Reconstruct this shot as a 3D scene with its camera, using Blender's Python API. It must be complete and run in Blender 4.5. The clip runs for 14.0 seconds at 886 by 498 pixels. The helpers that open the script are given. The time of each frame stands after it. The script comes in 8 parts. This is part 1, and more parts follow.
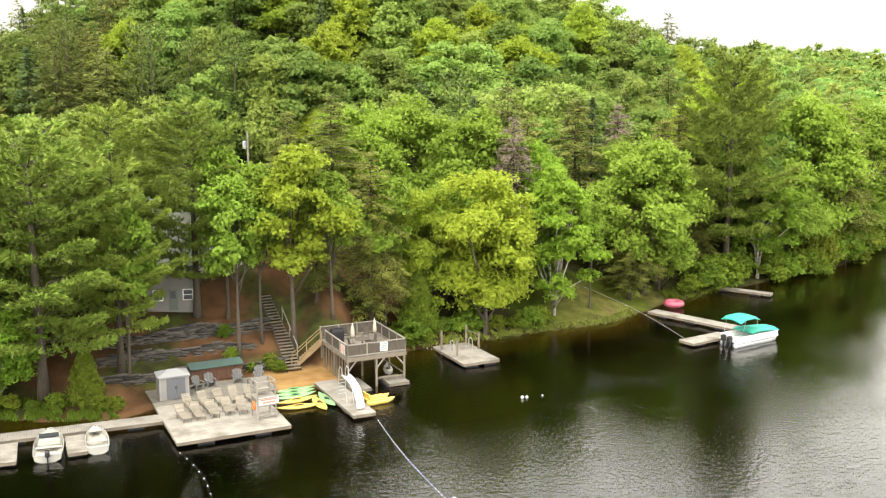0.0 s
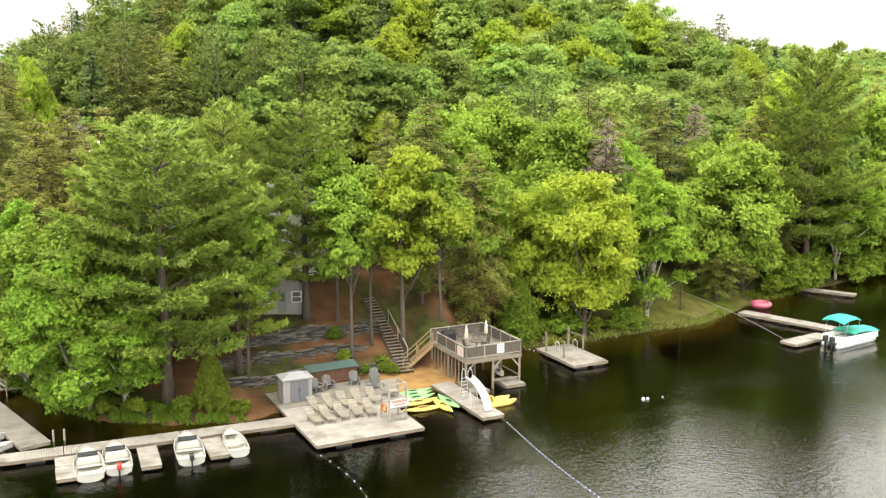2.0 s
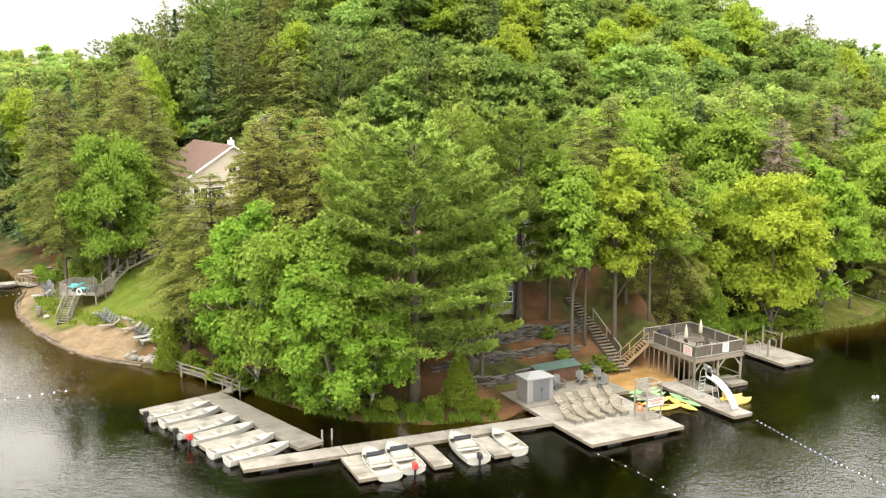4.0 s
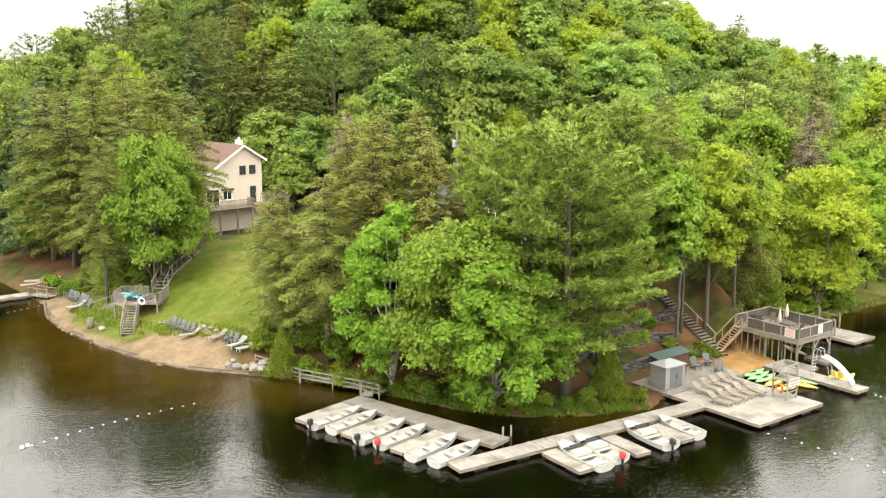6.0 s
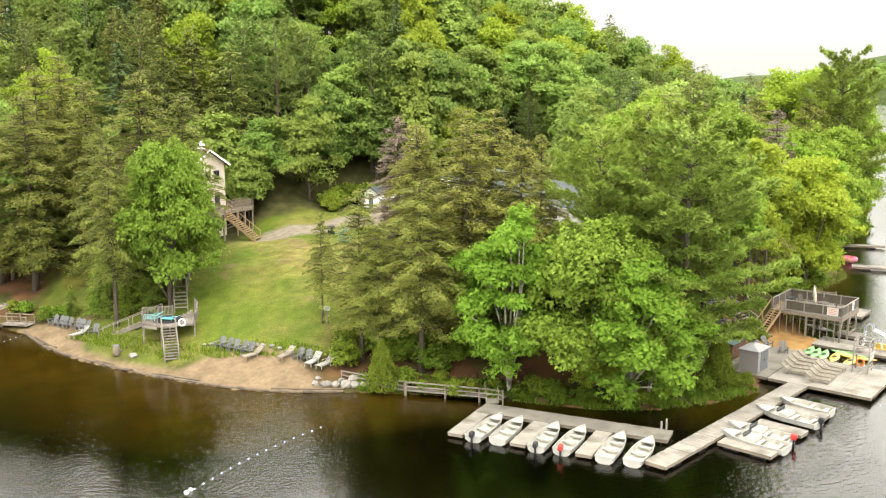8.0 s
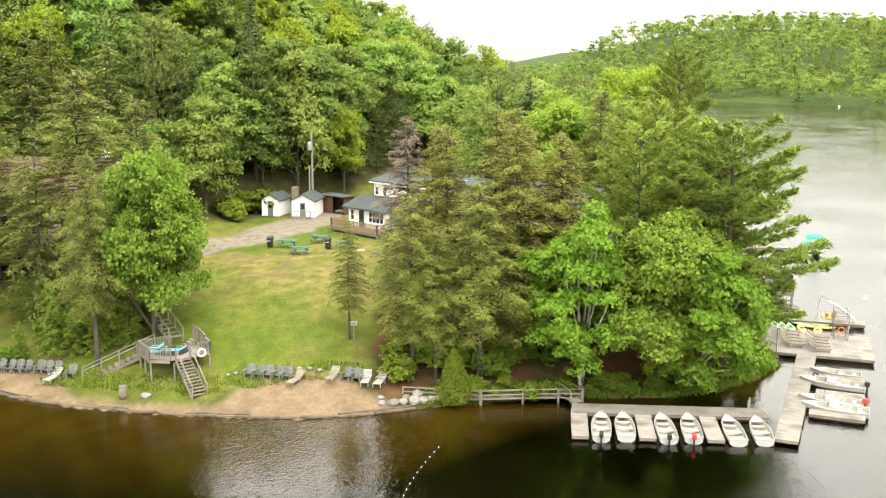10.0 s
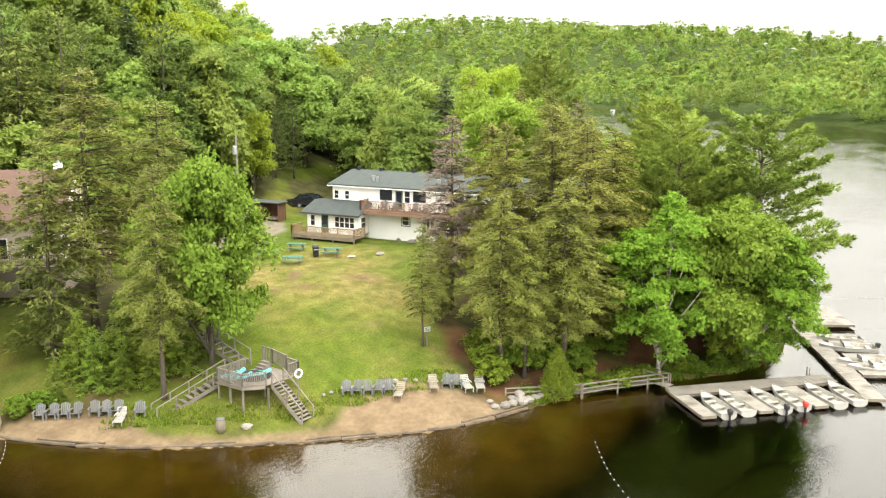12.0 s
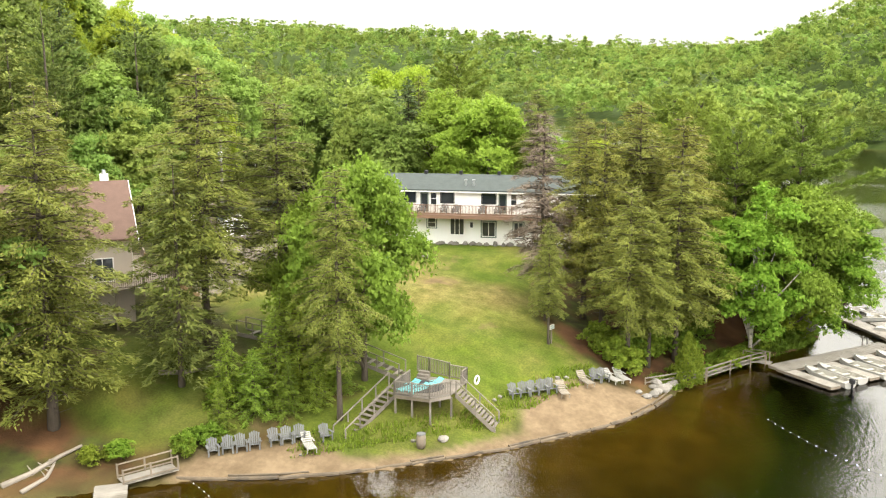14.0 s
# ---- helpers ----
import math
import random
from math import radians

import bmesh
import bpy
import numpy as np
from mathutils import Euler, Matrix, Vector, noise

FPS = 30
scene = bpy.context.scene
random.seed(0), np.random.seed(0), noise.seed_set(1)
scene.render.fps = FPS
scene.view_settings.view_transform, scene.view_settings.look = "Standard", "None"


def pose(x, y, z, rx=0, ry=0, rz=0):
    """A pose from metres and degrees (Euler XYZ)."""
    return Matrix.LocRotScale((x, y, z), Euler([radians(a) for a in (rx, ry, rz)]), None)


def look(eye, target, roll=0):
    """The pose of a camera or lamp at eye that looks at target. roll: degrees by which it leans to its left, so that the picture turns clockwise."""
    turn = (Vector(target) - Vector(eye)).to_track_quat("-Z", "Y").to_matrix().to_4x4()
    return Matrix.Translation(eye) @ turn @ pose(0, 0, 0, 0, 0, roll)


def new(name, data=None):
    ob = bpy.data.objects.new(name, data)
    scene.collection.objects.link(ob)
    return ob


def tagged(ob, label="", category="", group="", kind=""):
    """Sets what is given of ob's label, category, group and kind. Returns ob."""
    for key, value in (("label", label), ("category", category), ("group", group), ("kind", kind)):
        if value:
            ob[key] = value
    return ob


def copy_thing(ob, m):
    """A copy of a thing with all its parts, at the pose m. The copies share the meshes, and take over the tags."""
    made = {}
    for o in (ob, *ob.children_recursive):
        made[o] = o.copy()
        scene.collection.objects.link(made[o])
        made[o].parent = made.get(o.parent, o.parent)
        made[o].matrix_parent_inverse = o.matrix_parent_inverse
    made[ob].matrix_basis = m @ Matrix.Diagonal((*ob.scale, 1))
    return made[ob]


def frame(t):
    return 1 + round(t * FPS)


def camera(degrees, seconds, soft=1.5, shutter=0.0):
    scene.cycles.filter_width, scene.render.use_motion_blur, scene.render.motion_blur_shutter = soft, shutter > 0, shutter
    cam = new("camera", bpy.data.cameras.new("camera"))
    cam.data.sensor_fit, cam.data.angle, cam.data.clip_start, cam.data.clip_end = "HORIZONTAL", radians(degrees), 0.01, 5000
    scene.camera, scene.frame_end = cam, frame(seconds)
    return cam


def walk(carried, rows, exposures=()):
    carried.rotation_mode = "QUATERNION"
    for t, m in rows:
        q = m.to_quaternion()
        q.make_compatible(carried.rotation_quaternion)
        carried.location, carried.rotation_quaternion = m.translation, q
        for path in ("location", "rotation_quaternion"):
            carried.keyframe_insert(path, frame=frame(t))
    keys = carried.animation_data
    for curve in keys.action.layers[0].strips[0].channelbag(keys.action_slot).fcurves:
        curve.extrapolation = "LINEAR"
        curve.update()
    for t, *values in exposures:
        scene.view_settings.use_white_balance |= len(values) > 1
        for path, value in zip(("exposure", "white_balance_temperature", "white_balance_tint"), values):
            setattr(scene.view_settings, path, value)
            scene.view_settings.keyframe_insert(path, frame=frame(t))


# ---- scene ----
cam = camera(47.9, 14.0, soft=1.2)
METRES, EYE, TILT, LEAN, TURN = 170.0, 24.0, -10.0, 0.0, 0.0
ROWS = [
    (0.0, 0.0, 0.0, 0.0, 0.0, 0.0, -0.0),
    (0.5, -0.0144, 0.0004, -0.0, 0.05, 0.05, 0.15),
    (1.0, -0.0263, 0.0005, 0.0002, 0.1, 0.1, 0.26),
    (1.5, -0.0369, 0.0006, 0.0002, 0.07, 0.11, 0.23),
    (2.0, -0.0527, 0.0006, 0.0002, 0.04, 0.08, 0.17),
    (2.5, -0.0746, 0.0005, 0.0004, -0.0, 0.05, 0.12),
    (3.0, -0.1016, -0.0006, 0.0008, -0.05, 0.0, 0.07),
    (3.5, -0.132, -0.0021, 0.0014, -0.19, -0.05, 0.11),
    (4.0, -0.1642, -0.0026, 0.0019, -0.91, -0.07, 0.18),
    (6.5, -0.3393, 0.0113, 0.0082, -14.03, -0.82, 2.39),
    (7.0, -0.378, 0.0241, 0.0111, -17.25, -1.04, 2.98),
    (7.5, -0.4161, 0.041, 0.0145, -20.97, -1.29, 3.6),
    (8.0, -0.4531, 0.0616, 0.0181, -25.32, -1.61, 4.3),
    (10.5, -0.6173, 0.208, 0.0426, -49.75, -4.13, 7.56),
    (11.0, -0.6431, 0.2443, 0.0486, -54.71, -4.78, 8.07),
    (11.5, -0.6662, 0.2823, 0.0545, -59.17, -5.4, 8.49),
    (12.0, -0.6865, 0.3212, 0.0605, -63.22, -5.99, 8.87),
    (12.5, -0.7039, 0.3615, 0.0671, -68.14, -6.76, 9.23),
    (13.0, -0.7188, 0.4034, 0.0741, -72.98, -7.52, 9.49),
    (13.5, -0.7302, 0.4462, 0.081, -77.48, -8.22, 9.7),
    (14.0, -0.7388, 0.4891, 0.088, -79.21, -8.45, 9.89),
]
walk(cam, [(t, pose(0, 0, EYE, TILT, LEAN, TURN) @ pose(METRES * x, METRES * y, METRES * z, 90 + pitch, roll, yaw)) for t, x, y, z, yaw, pitch, roll in ROWS])

# ---- world and light ----
world = bpy.data.worlds.new("overcast_sky")
scene.world = world
world.use_nodes = True
wn, wl = world.node_tree.nodes, world.node_tree.links
wn.clear()
w_out = wn.new("ShaderNodeOutputWorld")
w_bg = wn.new("ShaderNodeBackground")
w_sky = wn.new("ShaderNodeTexSky")
w_sky.sky_type = "NISHITA"
w_sky.sun_disc = False
w_sky.sun_elevation, w_sky.sun_rotation = radians(59), radians(207)
w_hsv = wn.new("ShaderNodeHueSaturation")
w_hsv.inputs["Saturation"].default_value = 0.10
w_mix = wn.new("ShaderNodeMixRGB")
w_mix.inputs["Fac"].default_value = 0.72
w_mix.inputs["Color2"].default_value = (10.35, 10.05, 9.1, 1)
wl.new(w_sky.outputs[0], w_hsv.inputs["Color"])
wl.new(w_hsv.outputs[0], w_mix.inputs["Color1"])
# an overcast dome: brighter overhead than at the horizon
w_tc = wn.new("ShaderNodeTexCoord")
w_xyz = wn.new("ShaderNodeSeparateXYZ")
w_dome = wn.new("ShaderNodeMapRange")
w_dome.inputs["From Min"].default_value, w_dome.inputs["From Max"].default_value = 0.0, 0.42
w_dome.inputs["To Min"].default_value, w_dome.inputs["To Max"].default_value = 0.26, 1.20
w_dome.interpolation_type = "SMOOTHSTEP"
w_mul = wn.new("ShaderNodeMixRGB")
w_mul.blend_type = "MULTIPLY"
w_mul.inputs["Fac"].default_value = 1.0
wl.new(w_tc.outputs["Generated"], w_xyz.inputs["Vector"])
wl.new(w_xyz.outputs["Z"], w_dome.inputs["Value"])
wl.new(w_mix.outputs[0], w_mul.inputs["Color1"])
wl.new(w_dome.outputs[0], w_mul.inputs["Color2"])
wl.new(w_mul.outputs[0], w_bg.inputs["Color"])
wl.new(w_bg.outputs[0], w_out.inputs["Surface"])
w_bg.inputs["Strength"].default_value = 0.15

sun_data = bpy.data.lights.new("sun", "SUN")
sun_data.energy, sun_data.angle, sun_data.color = 0.9, radians(25), (1.0, 0.95, 0.86)
sun = new("sun", sun_data)
sun.matrix_world = look((-60, 10, 150), (-20, 90, 0))
scene.view_settings.exposure = 1.67


# ---- materials ----
def mat(name, col, rough=0.7, var=0.25, scale=3.0, bump=0.3, fine=40.0, metal=0.0, obj_var=0.0, spec=0.4, stain=None, stain_scale=0.6, stretch=None):
    """A surface with fine grain, larger patches, bump and, if asked, stains and a shade of its own for each object."""
    m = bpy.data.materials.new(name)
    m.use_nodes = True
    n, l = m.node_tree.nodes, m.node_tree.links
    p = n["Principled BSDF"]
    p.inputs["Roughness"].default_value = rough
    p.inputs["Metallic"].default_value = metal
    p.inputs["Specular IOR Level"].default_value = spec
    tc = n.new("ShaderNodeTexCoord")
    src = tc.outputs["Object"]
    if stretch:
        mp = n.new("ShaderNodeMapping")
        mp.inputs["Scale"].default_value = stretch
        l.new(src, mp.inputs["Vector"])
        src = mp.outputs["Vector"]
    n1 = n.new("ShaderNodeTexNoise")
    n1.inputs["Scale"].default_value, n1.inputs["Detail"].default_value = scale, 5
    n2 = n.new("ShaderNodeTexNoise")
    n2.inputs["Scale"].default_value, n2.inputs["Detail"].default_value = fine, 3
    l.new(src, n1.inputs["Vector"])
    l.new(src, n2.inputs["Vector"])
    add = n.new("ShaderNodeMath")
    add.operation = "MULTIPLY_ADD"
    l.new(n1.outputs["Fac"], add.inputs[0])
    add.inputs[1].default_value = 0.65
    half = n.new("ShaderNodeMath")
    half.operation = "MULTIPLY"
    half.inputs[1].default_value = 0.35
    l.new(n2.outputs["Fac"], half.inputs[0])
    l.new(half.outputs[0], add.inputs[2])
    ramp = n.new("ShaderNodeValToRGB")
    c = Vector(col[:3])
    ramp.color_ramp.elements[0].position, ramp.color_ramp.elements[1].position = 0.28, 0.72
    ramp.color_ramp.elements[0].color = (*(c * (1 - var)), 1)
    ramp.color_ramp.elements[1].color = (*(c * (1 + var)), 1)
    l.new(add.outputs[0], ramp.inputs["Fac"])
    out = ramp.outputs["Color"]
    if stain:
        n3 = n.new("ShaderNodeTexNoise")
        n3.inputs["Scale"].default_value, n3.inputs["Detail"].default_value = stain_scale, 7
        l.new(tc.outputs["Object"], n3.inputs["Vector"])
        r3 = n.new("ShaderNodeValToRGB")
        r3.color_ramp.elements[0].position, r3.color_ramp.elements[1].position = 0.5, 0.68
        l.new(n3.outputs["Fac"], r3.inputs["Fac"])
        mx = n.new("ShaderNodeMixRGB")
        mx.inputs["Color2"].default_value = (*stain, 1)
        l.new(r3.outputs["Color"], mx.inputs["Fac"])
        l.new(out, mx.inputs["Color1"])
        out = mx.outputs["Color"]
    if obj_var:
        oi = n.new("ShaderNodeObjectInfo")
        mr = n.new("ShaderNodeMapRange")
        mr.inputs["To Min"].default_value, mr.inputs["To Max"].default_value = 1 - obj_var, 1 + obj_var
        hs = n.new("ShaderNodeHueSaturation")
        l.new(oi.outputs["Random"], mr.inputs["Value"])
        l.new(mr.outputs[0], hs.inputs["Value"])
        l.new(out, hs.inputs["Color"])
        out = hs.outputs["Color"]
    l.new(out, p.inputs["Base Color"])
    if bump:
        b = n.new("ShaderNodeBump")
        b.inputs["Strength"].default_value = bump
        b.inputs["Distance"].default_value = 0.02
        l.new(add.outputs[0], b.inputs["Height"])
        l.new(b.outputs["Normal"], p.inputs["Normal"])
    return m


def leaf_mat(name, dark, light, hue_var=0.02, val_var=0.2, see_through=0.52, rough=0.6, patch=0.0):
    """Foliage: a shade for each leaf clump, a tint for each tree, part of the light shining through."""
    m = bpy.data.materials.new(name)
    m.use_nodes = True
    n, l = m.node_tree.nodes, m.node_tree.links
    p, out = n["Principled BSDF"], n["Material Output"]
    p.inputs["Roughness"].default_value = rough
    p.inputs["Specular IOR Level"].default_value = 0.12
    geo = n.new("ShaderNodeNewGeometry")
    ramp = n.new("ShaderNodeValToRGB")
    ramp.color_ramp.elements[0].color, ramp.color_ramp.elements[1].color = (*dark, 1), (*light, 1)
    l.new(geo.outputs["Random Per Island"], ramp.inputs["Fac"])
    oi = n.new("ShaderNodeObjectInfo")
    hs = n.new("ShaderNodeHueSaturation")
    mr = n.new("ShaderNodeMapRange")
    mr.inputs["To Min"].default_value, mr.inputs["To Max"].default_value = 0.5 - hue_var, 0.5 + hue_var
    l.new(oi.outputs["Random"], mr.inputs["Value"])
    l.new(mr.outputs[0], hs.inputs["Hue"])
    wn_ = n.new("ShaderNodeTexWhiteNoise")
    wn_.noise_dimensions = "1D"
    l.new(oi.outputs["Random"], wn_.inputs["W"])
    mv = n.new("ShaderNodeMapRange")
    mv.inputs["To Min"].default_value, mv.inputs["To Max"].default_value = 1 - val_var, 1 + val_var
    l.new(wn_.outputs["Value"], mv.inputs["Value"])
    l.new(mv.outputs[0], hs.inputs["Value"])
    l.new(ramp.outputs["Color"], hs.inputs["Color"])
    if patch:
        # whole crowns differ from their neighbours
        tc = n.new("ShaderNodeTexCoord")
        vo = n.new("ShaderNodeTexVoronoi")
        vo.inputs["Scale"].default_value = patch
        l.new(tc.outputs["Object"], vo.inputs["Vector"])
        sp = n.new("ShaderNodeSeparateColor")
        l.new(vo.outputs["Color"], sp.inputs["Color"])
        l.new(sp.outputs["Red"], mr.inputs["Value"])
        l.new(sp.outputs["Green"], mv.inputs["Value"])
    l.new(hs.outputs["Color"], p.inputs["Base Color"])
    tr = n.new("ShaderNodeBsdfTranslucent")
    l.new(hs.outputs["Color"], tr.inputs["Color"])
    mix = n.new("ShaderNodeMixShader")
    mix.inputs["Fac"].default_value = see_through
    l.new(p.outputs[0], mix.inputs[1])
    l.new(tr.outputs[0], mix.inputs[2])
    l.new(mix.outputs[0], out.inputs["Surface"])
    return m


M_LEAF = leaf_mat("broad_leaves", (0.152, 0.232, 0.028), (0.228, 0.330, 0.042), 0.006, 0.16, 0.42)
# hill maples: haze painted into the leaf colour as extra blue
M_LEAF_HILL_HAZED = leaf_mat("maple_leaves", (0.162, 0.234, 0.050), (0.238, 0.320, 0.068), 0.016, 0.30, 0.5)
M_LEAF_YELLOW = leaf_mat("young_maple_leaves", (0.215, 0.285, 0.028), (0.320, 0.395, 0.042), 0.01, 0.12)
M_LEAF_BIRCH = leaf_mat("birch_leaves", (0.160, 0.272, 0.028), (0.255, 0.385, 0.044), 0.01, 0.12)
M_PINE = leaf_mat("pine_needles", (0.160, 0.222, 0.038), (0.256, 0.322, 0.054), 0.008, 0.12, 0.18)
M_HEMLOCK = leaf_mat("hemlock_needles", (0.140, 0.160, 0.033), (0.220, 0.232, 0.046), 0.012, 0.14, 0.22)
M_PINE_HILL = leaf_mat("hill_pine_needles", (0.090, 0.125, 0.034), (0.172, 0.214, 0.054), 0.012, 0.18, 0.3)
M_HEMLOCK_HILL = leaf_mat("hill_hemlock_needles", (0.098, 0.118, 0.028), (0.196, 0.208, 0.048), 0.014, 0.22, 0.3)
M_SPRUCE = leaf_mat("spruce_needles", (0.058, 0.092, 0.034), (0.120, 0.165, 0.055), 0.012, 0.15, 0.25)
M_CEDAR = leaf_mat("cedar_sprays", (0.100, 0.140, 0.015), (0.200, 0.245, 0.028), 0.012, 0.15, 0.3)
M_FIR = leaf_mat("fir_needles", (0.128, 0.188, 0.022), (0.205, 0.275, 0.036), 0.010, 0.15, 0.25)
M_DEAD = leaf_mat("bare_twigs", (0.13, 0.10, 0.075), (0.22, 0.175, 0.13), 0.01, 0.1, 0.05)
M_FERN = leaf_mat("undergrowth", (0.125, 0.185, 0.020), (0.225, 0.300, 0.036), 0.02, 0.2)
M_BARK = mat("grey_brown_bark", (0.075, 0.06, 0.045), 0.9, 0.4, 4, 0.8, 30, stretch=(3, 3, 0.6))
M_BIRCH_BARK = mat("white_birch_bark", (0.36, 0.33, 0.28), 0.7, 0.2, 3, 0.4, 14, stretch=(0.6, 0.6, 4), stain=(0.08, 0.07, 0.06), stain_scale=3.5)

M_DOCK = mat("weathered_grey_decking", (0.232, 0.212, 0.182), 0.85, 0.28, 0.9, 0.5, 22, obj_var=0.06, stain=(0.135, 0.118, 0.095), stain_scale=0.55)
M_DOCK_DARK = mat("old_grey_decking", (0.165, 0.15, 0.125), 0.85, 0.25, 0.9, 0.4, 22, stain=(0.11, 0.10, 0.08), stain_scale=0.7)
M_SUN_DECK = mat("grey_brown_decking", (0.172, 0.150, 0.126), 0.85, 0.25, 1.2, 0.4, 22, obj_var=0.14, stain=(0.125, 0.108, 0.09), stain_scale=0.9)
M_TIMBER = mat("weathered_timber", (0.17, 0.14, 0.105), 0.85, 0.3, 1.5, 0.5, 25, obj_var=0.1)
M_TIMBER_NEW = mat("yellow_treated_timber", (0.24, 0.165, 0.085), 0.75, 0.2, 1.5, 0.3, 25)
M_WHITE = mat("white_paint", (0.83, 0.82, 0.79), 0.5, 0.05, 1.0, 0.1, 20, stain=(0.76, 0.74, 0.69), stain_scale=0.5)
M_CREAM = mat("cream_siding", (0.47, 0.405, 0.335), 0.7, 0.06, 1.0, 0.2, 20)
M_ROOF_GREEN = mat("grey_green_shingles", (0.045, 0.055, 0.052), 0.9, 0.25, 1.5, 0.6, 30)
M_ROOF_BROWN = mat("brown_red_shingles", (0.110, 0.066, 0.050), 0.9, 0.2, 1.5, 0.6, 30)
M_GLASS = mat("dark_window_glass", (0.02, 0.025, 0.03), 0.06, 0.1, 1.0, 0.0, 5, spec=0.8)
M_DARK = mat("dark_trim", (0.02, 0.02, 0.02), 0.6, 0.2, 3, 0.2, 20)


# ---- building helpers ----
class Shape:
    """Boxes, bars, tubes and free faces, gathered into one mesh."""

    def __init__(self):
        self.v, self.f = [], []

    def add(self, verts, faces):
        o = len(self.v)
        self.v += [tuple(q) for q in verts]
        self.f += [tuple(o + i for i in q) for q in faces]
        return self

    def box(self, x0, y0, z0, x1, y1, z1, m=None):
        c = [Vector((x, y, z)) for z in (z0, z1) for x, y in ((x0, y0), (x1, y0), (x1, y1), (x0, y1))]
        if m is not None:
            c = [m @ q for q in c]
        return self.add(c, [(3, 2, 1, 0), (4, 5, 6, 7), (0, 1, 5, 4), (1, 2, 6, 5), (2, 3, 7, 6), (3, 0, 4, 7)])

    def bar(self, a, b, w, h, up=(0, 0, 1)):
        """A bar of cross-section w (across) x h (up) from a to b."""
        a, b = Vector(a), Vector(b)
        d = (b - a).normalized()
        s = d.cross(Vector(up))
        if s.length < 1e-4:
            s = d.cross(Vector((1, 0, 0)))
        s.normalize()
        u = s.cross(d)
        c = [p + s * (i * w / 2) + u * (j * h / 2) for p in (a, b) for i, j in ((-1, -1), (1, -1), (1, 1), (-1, 1))]
        return self.add(c, [(0, 1, 2, 3), (7, 6, 5, 4), (1, 0, 4, 5), (2, 1, 5, 6), (3, 2, 6, 7), (0, 3, 7, 4)])

    def tube(self, pts, radii, seg=6):
        rings = []
        pts = [Vector(p) for p in pts]
        for i, p in enumerate(pts):
            d = (pts[min(i + 1, len(pts) - 1)] - pts[max(i - 1, 0)]).normalized()
            s = d.cross(Vector((0.31, 0.95, 0.02)) if abs(d.y) < 0.9 else Vector((1, 0, 0.1))).normalized()
            u = d.cross(s)
            rings.append([p + (s * math.cos(a) + u * math.sin(a)) * radii[i] for a in [2 * math.pi * k / seg for k in range(seg)]])
        v = [q for r in rings for q in r]
        f = [(i * seg + k, i * seg + (k + 1) % seg, (i + 1) * seg + (k + 1) % seg, (i + 1) * seg + k) for i in range(len(pts) - 1) for k in range(seg)]
        f += [tuple(range(seg))[::-1], tuple((len(pts) - 1) * seg + k for k in range(seg))]
        return self.add(v, f)

    def loft(self, rings, closed=True, caps=True):
        """Skin over rings of equally many points."""
        n = len(rings[0])
        v = [q for r in rings for q in r]
        f = [(i * n + k, i * n + (k + 1) % n, (i + 1) * n + (k + 1) % n, (i + 1) * n + k) for i in range(len(rings) - 1) for k in range(n if closed else n - 1)]
        if caps:
            f += [tuple(range(n))[::-1], tuple((len(rings) - 1) * n + k for k in range(n))]
        return self.add(v, f)

    def mesh(self, name, material, smooth=False):
        me = bpy.data.meshes.new(name)
        me.from_pydata(self.v, [], self.f)
        me.materials.append(material)
        if smooth:
            me.polygons.foreach_set("use_smooth", [True] * len(me.polygons))
        me.update()
        return me


def thing(name, m, label, category, group="", kind=""):
    ob = new(name)
    ob.matrix_world = m
    return tagged(ob, label, category, group, kind)


def part(name, shape, material, parent, label="", smooth=False, m=None):
    me = shape.mesh(name, material, smooth) if isinstance(shape, Shape) else shape
    ob = new(name, me)
    ob.parent = parent
    if m is not None:
        ob.matrix_basis = m
    if label:
        ob["label"] = label
    return ob


def solid(name, shape, material, label, category, kind="", smooth=False, m=None, group=""):
    """A top-level thing of one mesh."""
    ob = new(name, shape.mesh(name, material, smooth))
    if m is not None:
        ob.matrix_world = m
    return tagged(ob, label, category, group, kind)


# ---- land and water ----
SHORE = [(-420, 150), (-300, 165), (-160, 158), (-110, 142), (-88, 131), (-80, 122), (-76, 115), (-73, 109.5), (-71.3, 103), (-69, 98), (-64.7, 91.6), (-59.4, 85.4),
         (-54.9, 82.3), (-51.2, 80.7), (-46.3, 77.6), (-41.3, 73.6), (-36.9, 69.4), (-33, 67.2), (-28, 66.5), (-22.8, 67.0), (-21.2, 69.0), (-14.5, 72.3), (-7.6, 75.6), (-8.3, 79.2), (-5, 83.2),
         (-0.2, 86.7), (5, 88.7), (9.4, 91.1), (16.3, 94.5), (22.9, 102.2), (33, 110.6), (41.7, 117), (51.6, 125), (63.6, 141), (80, 170), (105, 215), (150, 290), (230, 390), (330, 480), (420, 560),
         (420, 1200), (-420, 1200)]
FAR = [(520, 560), (505, 345), (484, 283), (410, 192), (388, 142), (286, 71), (215, 49), (191, 16), (160, -40), (150, -110), (170, -200), (250, -330), (1600, -330), (1600, 900), (520, 900)]
SOUTH = [(-700, -220), (-200, -190), (60, -210), (170, -330), (250, -420), (250, -900), (-700, -900)]


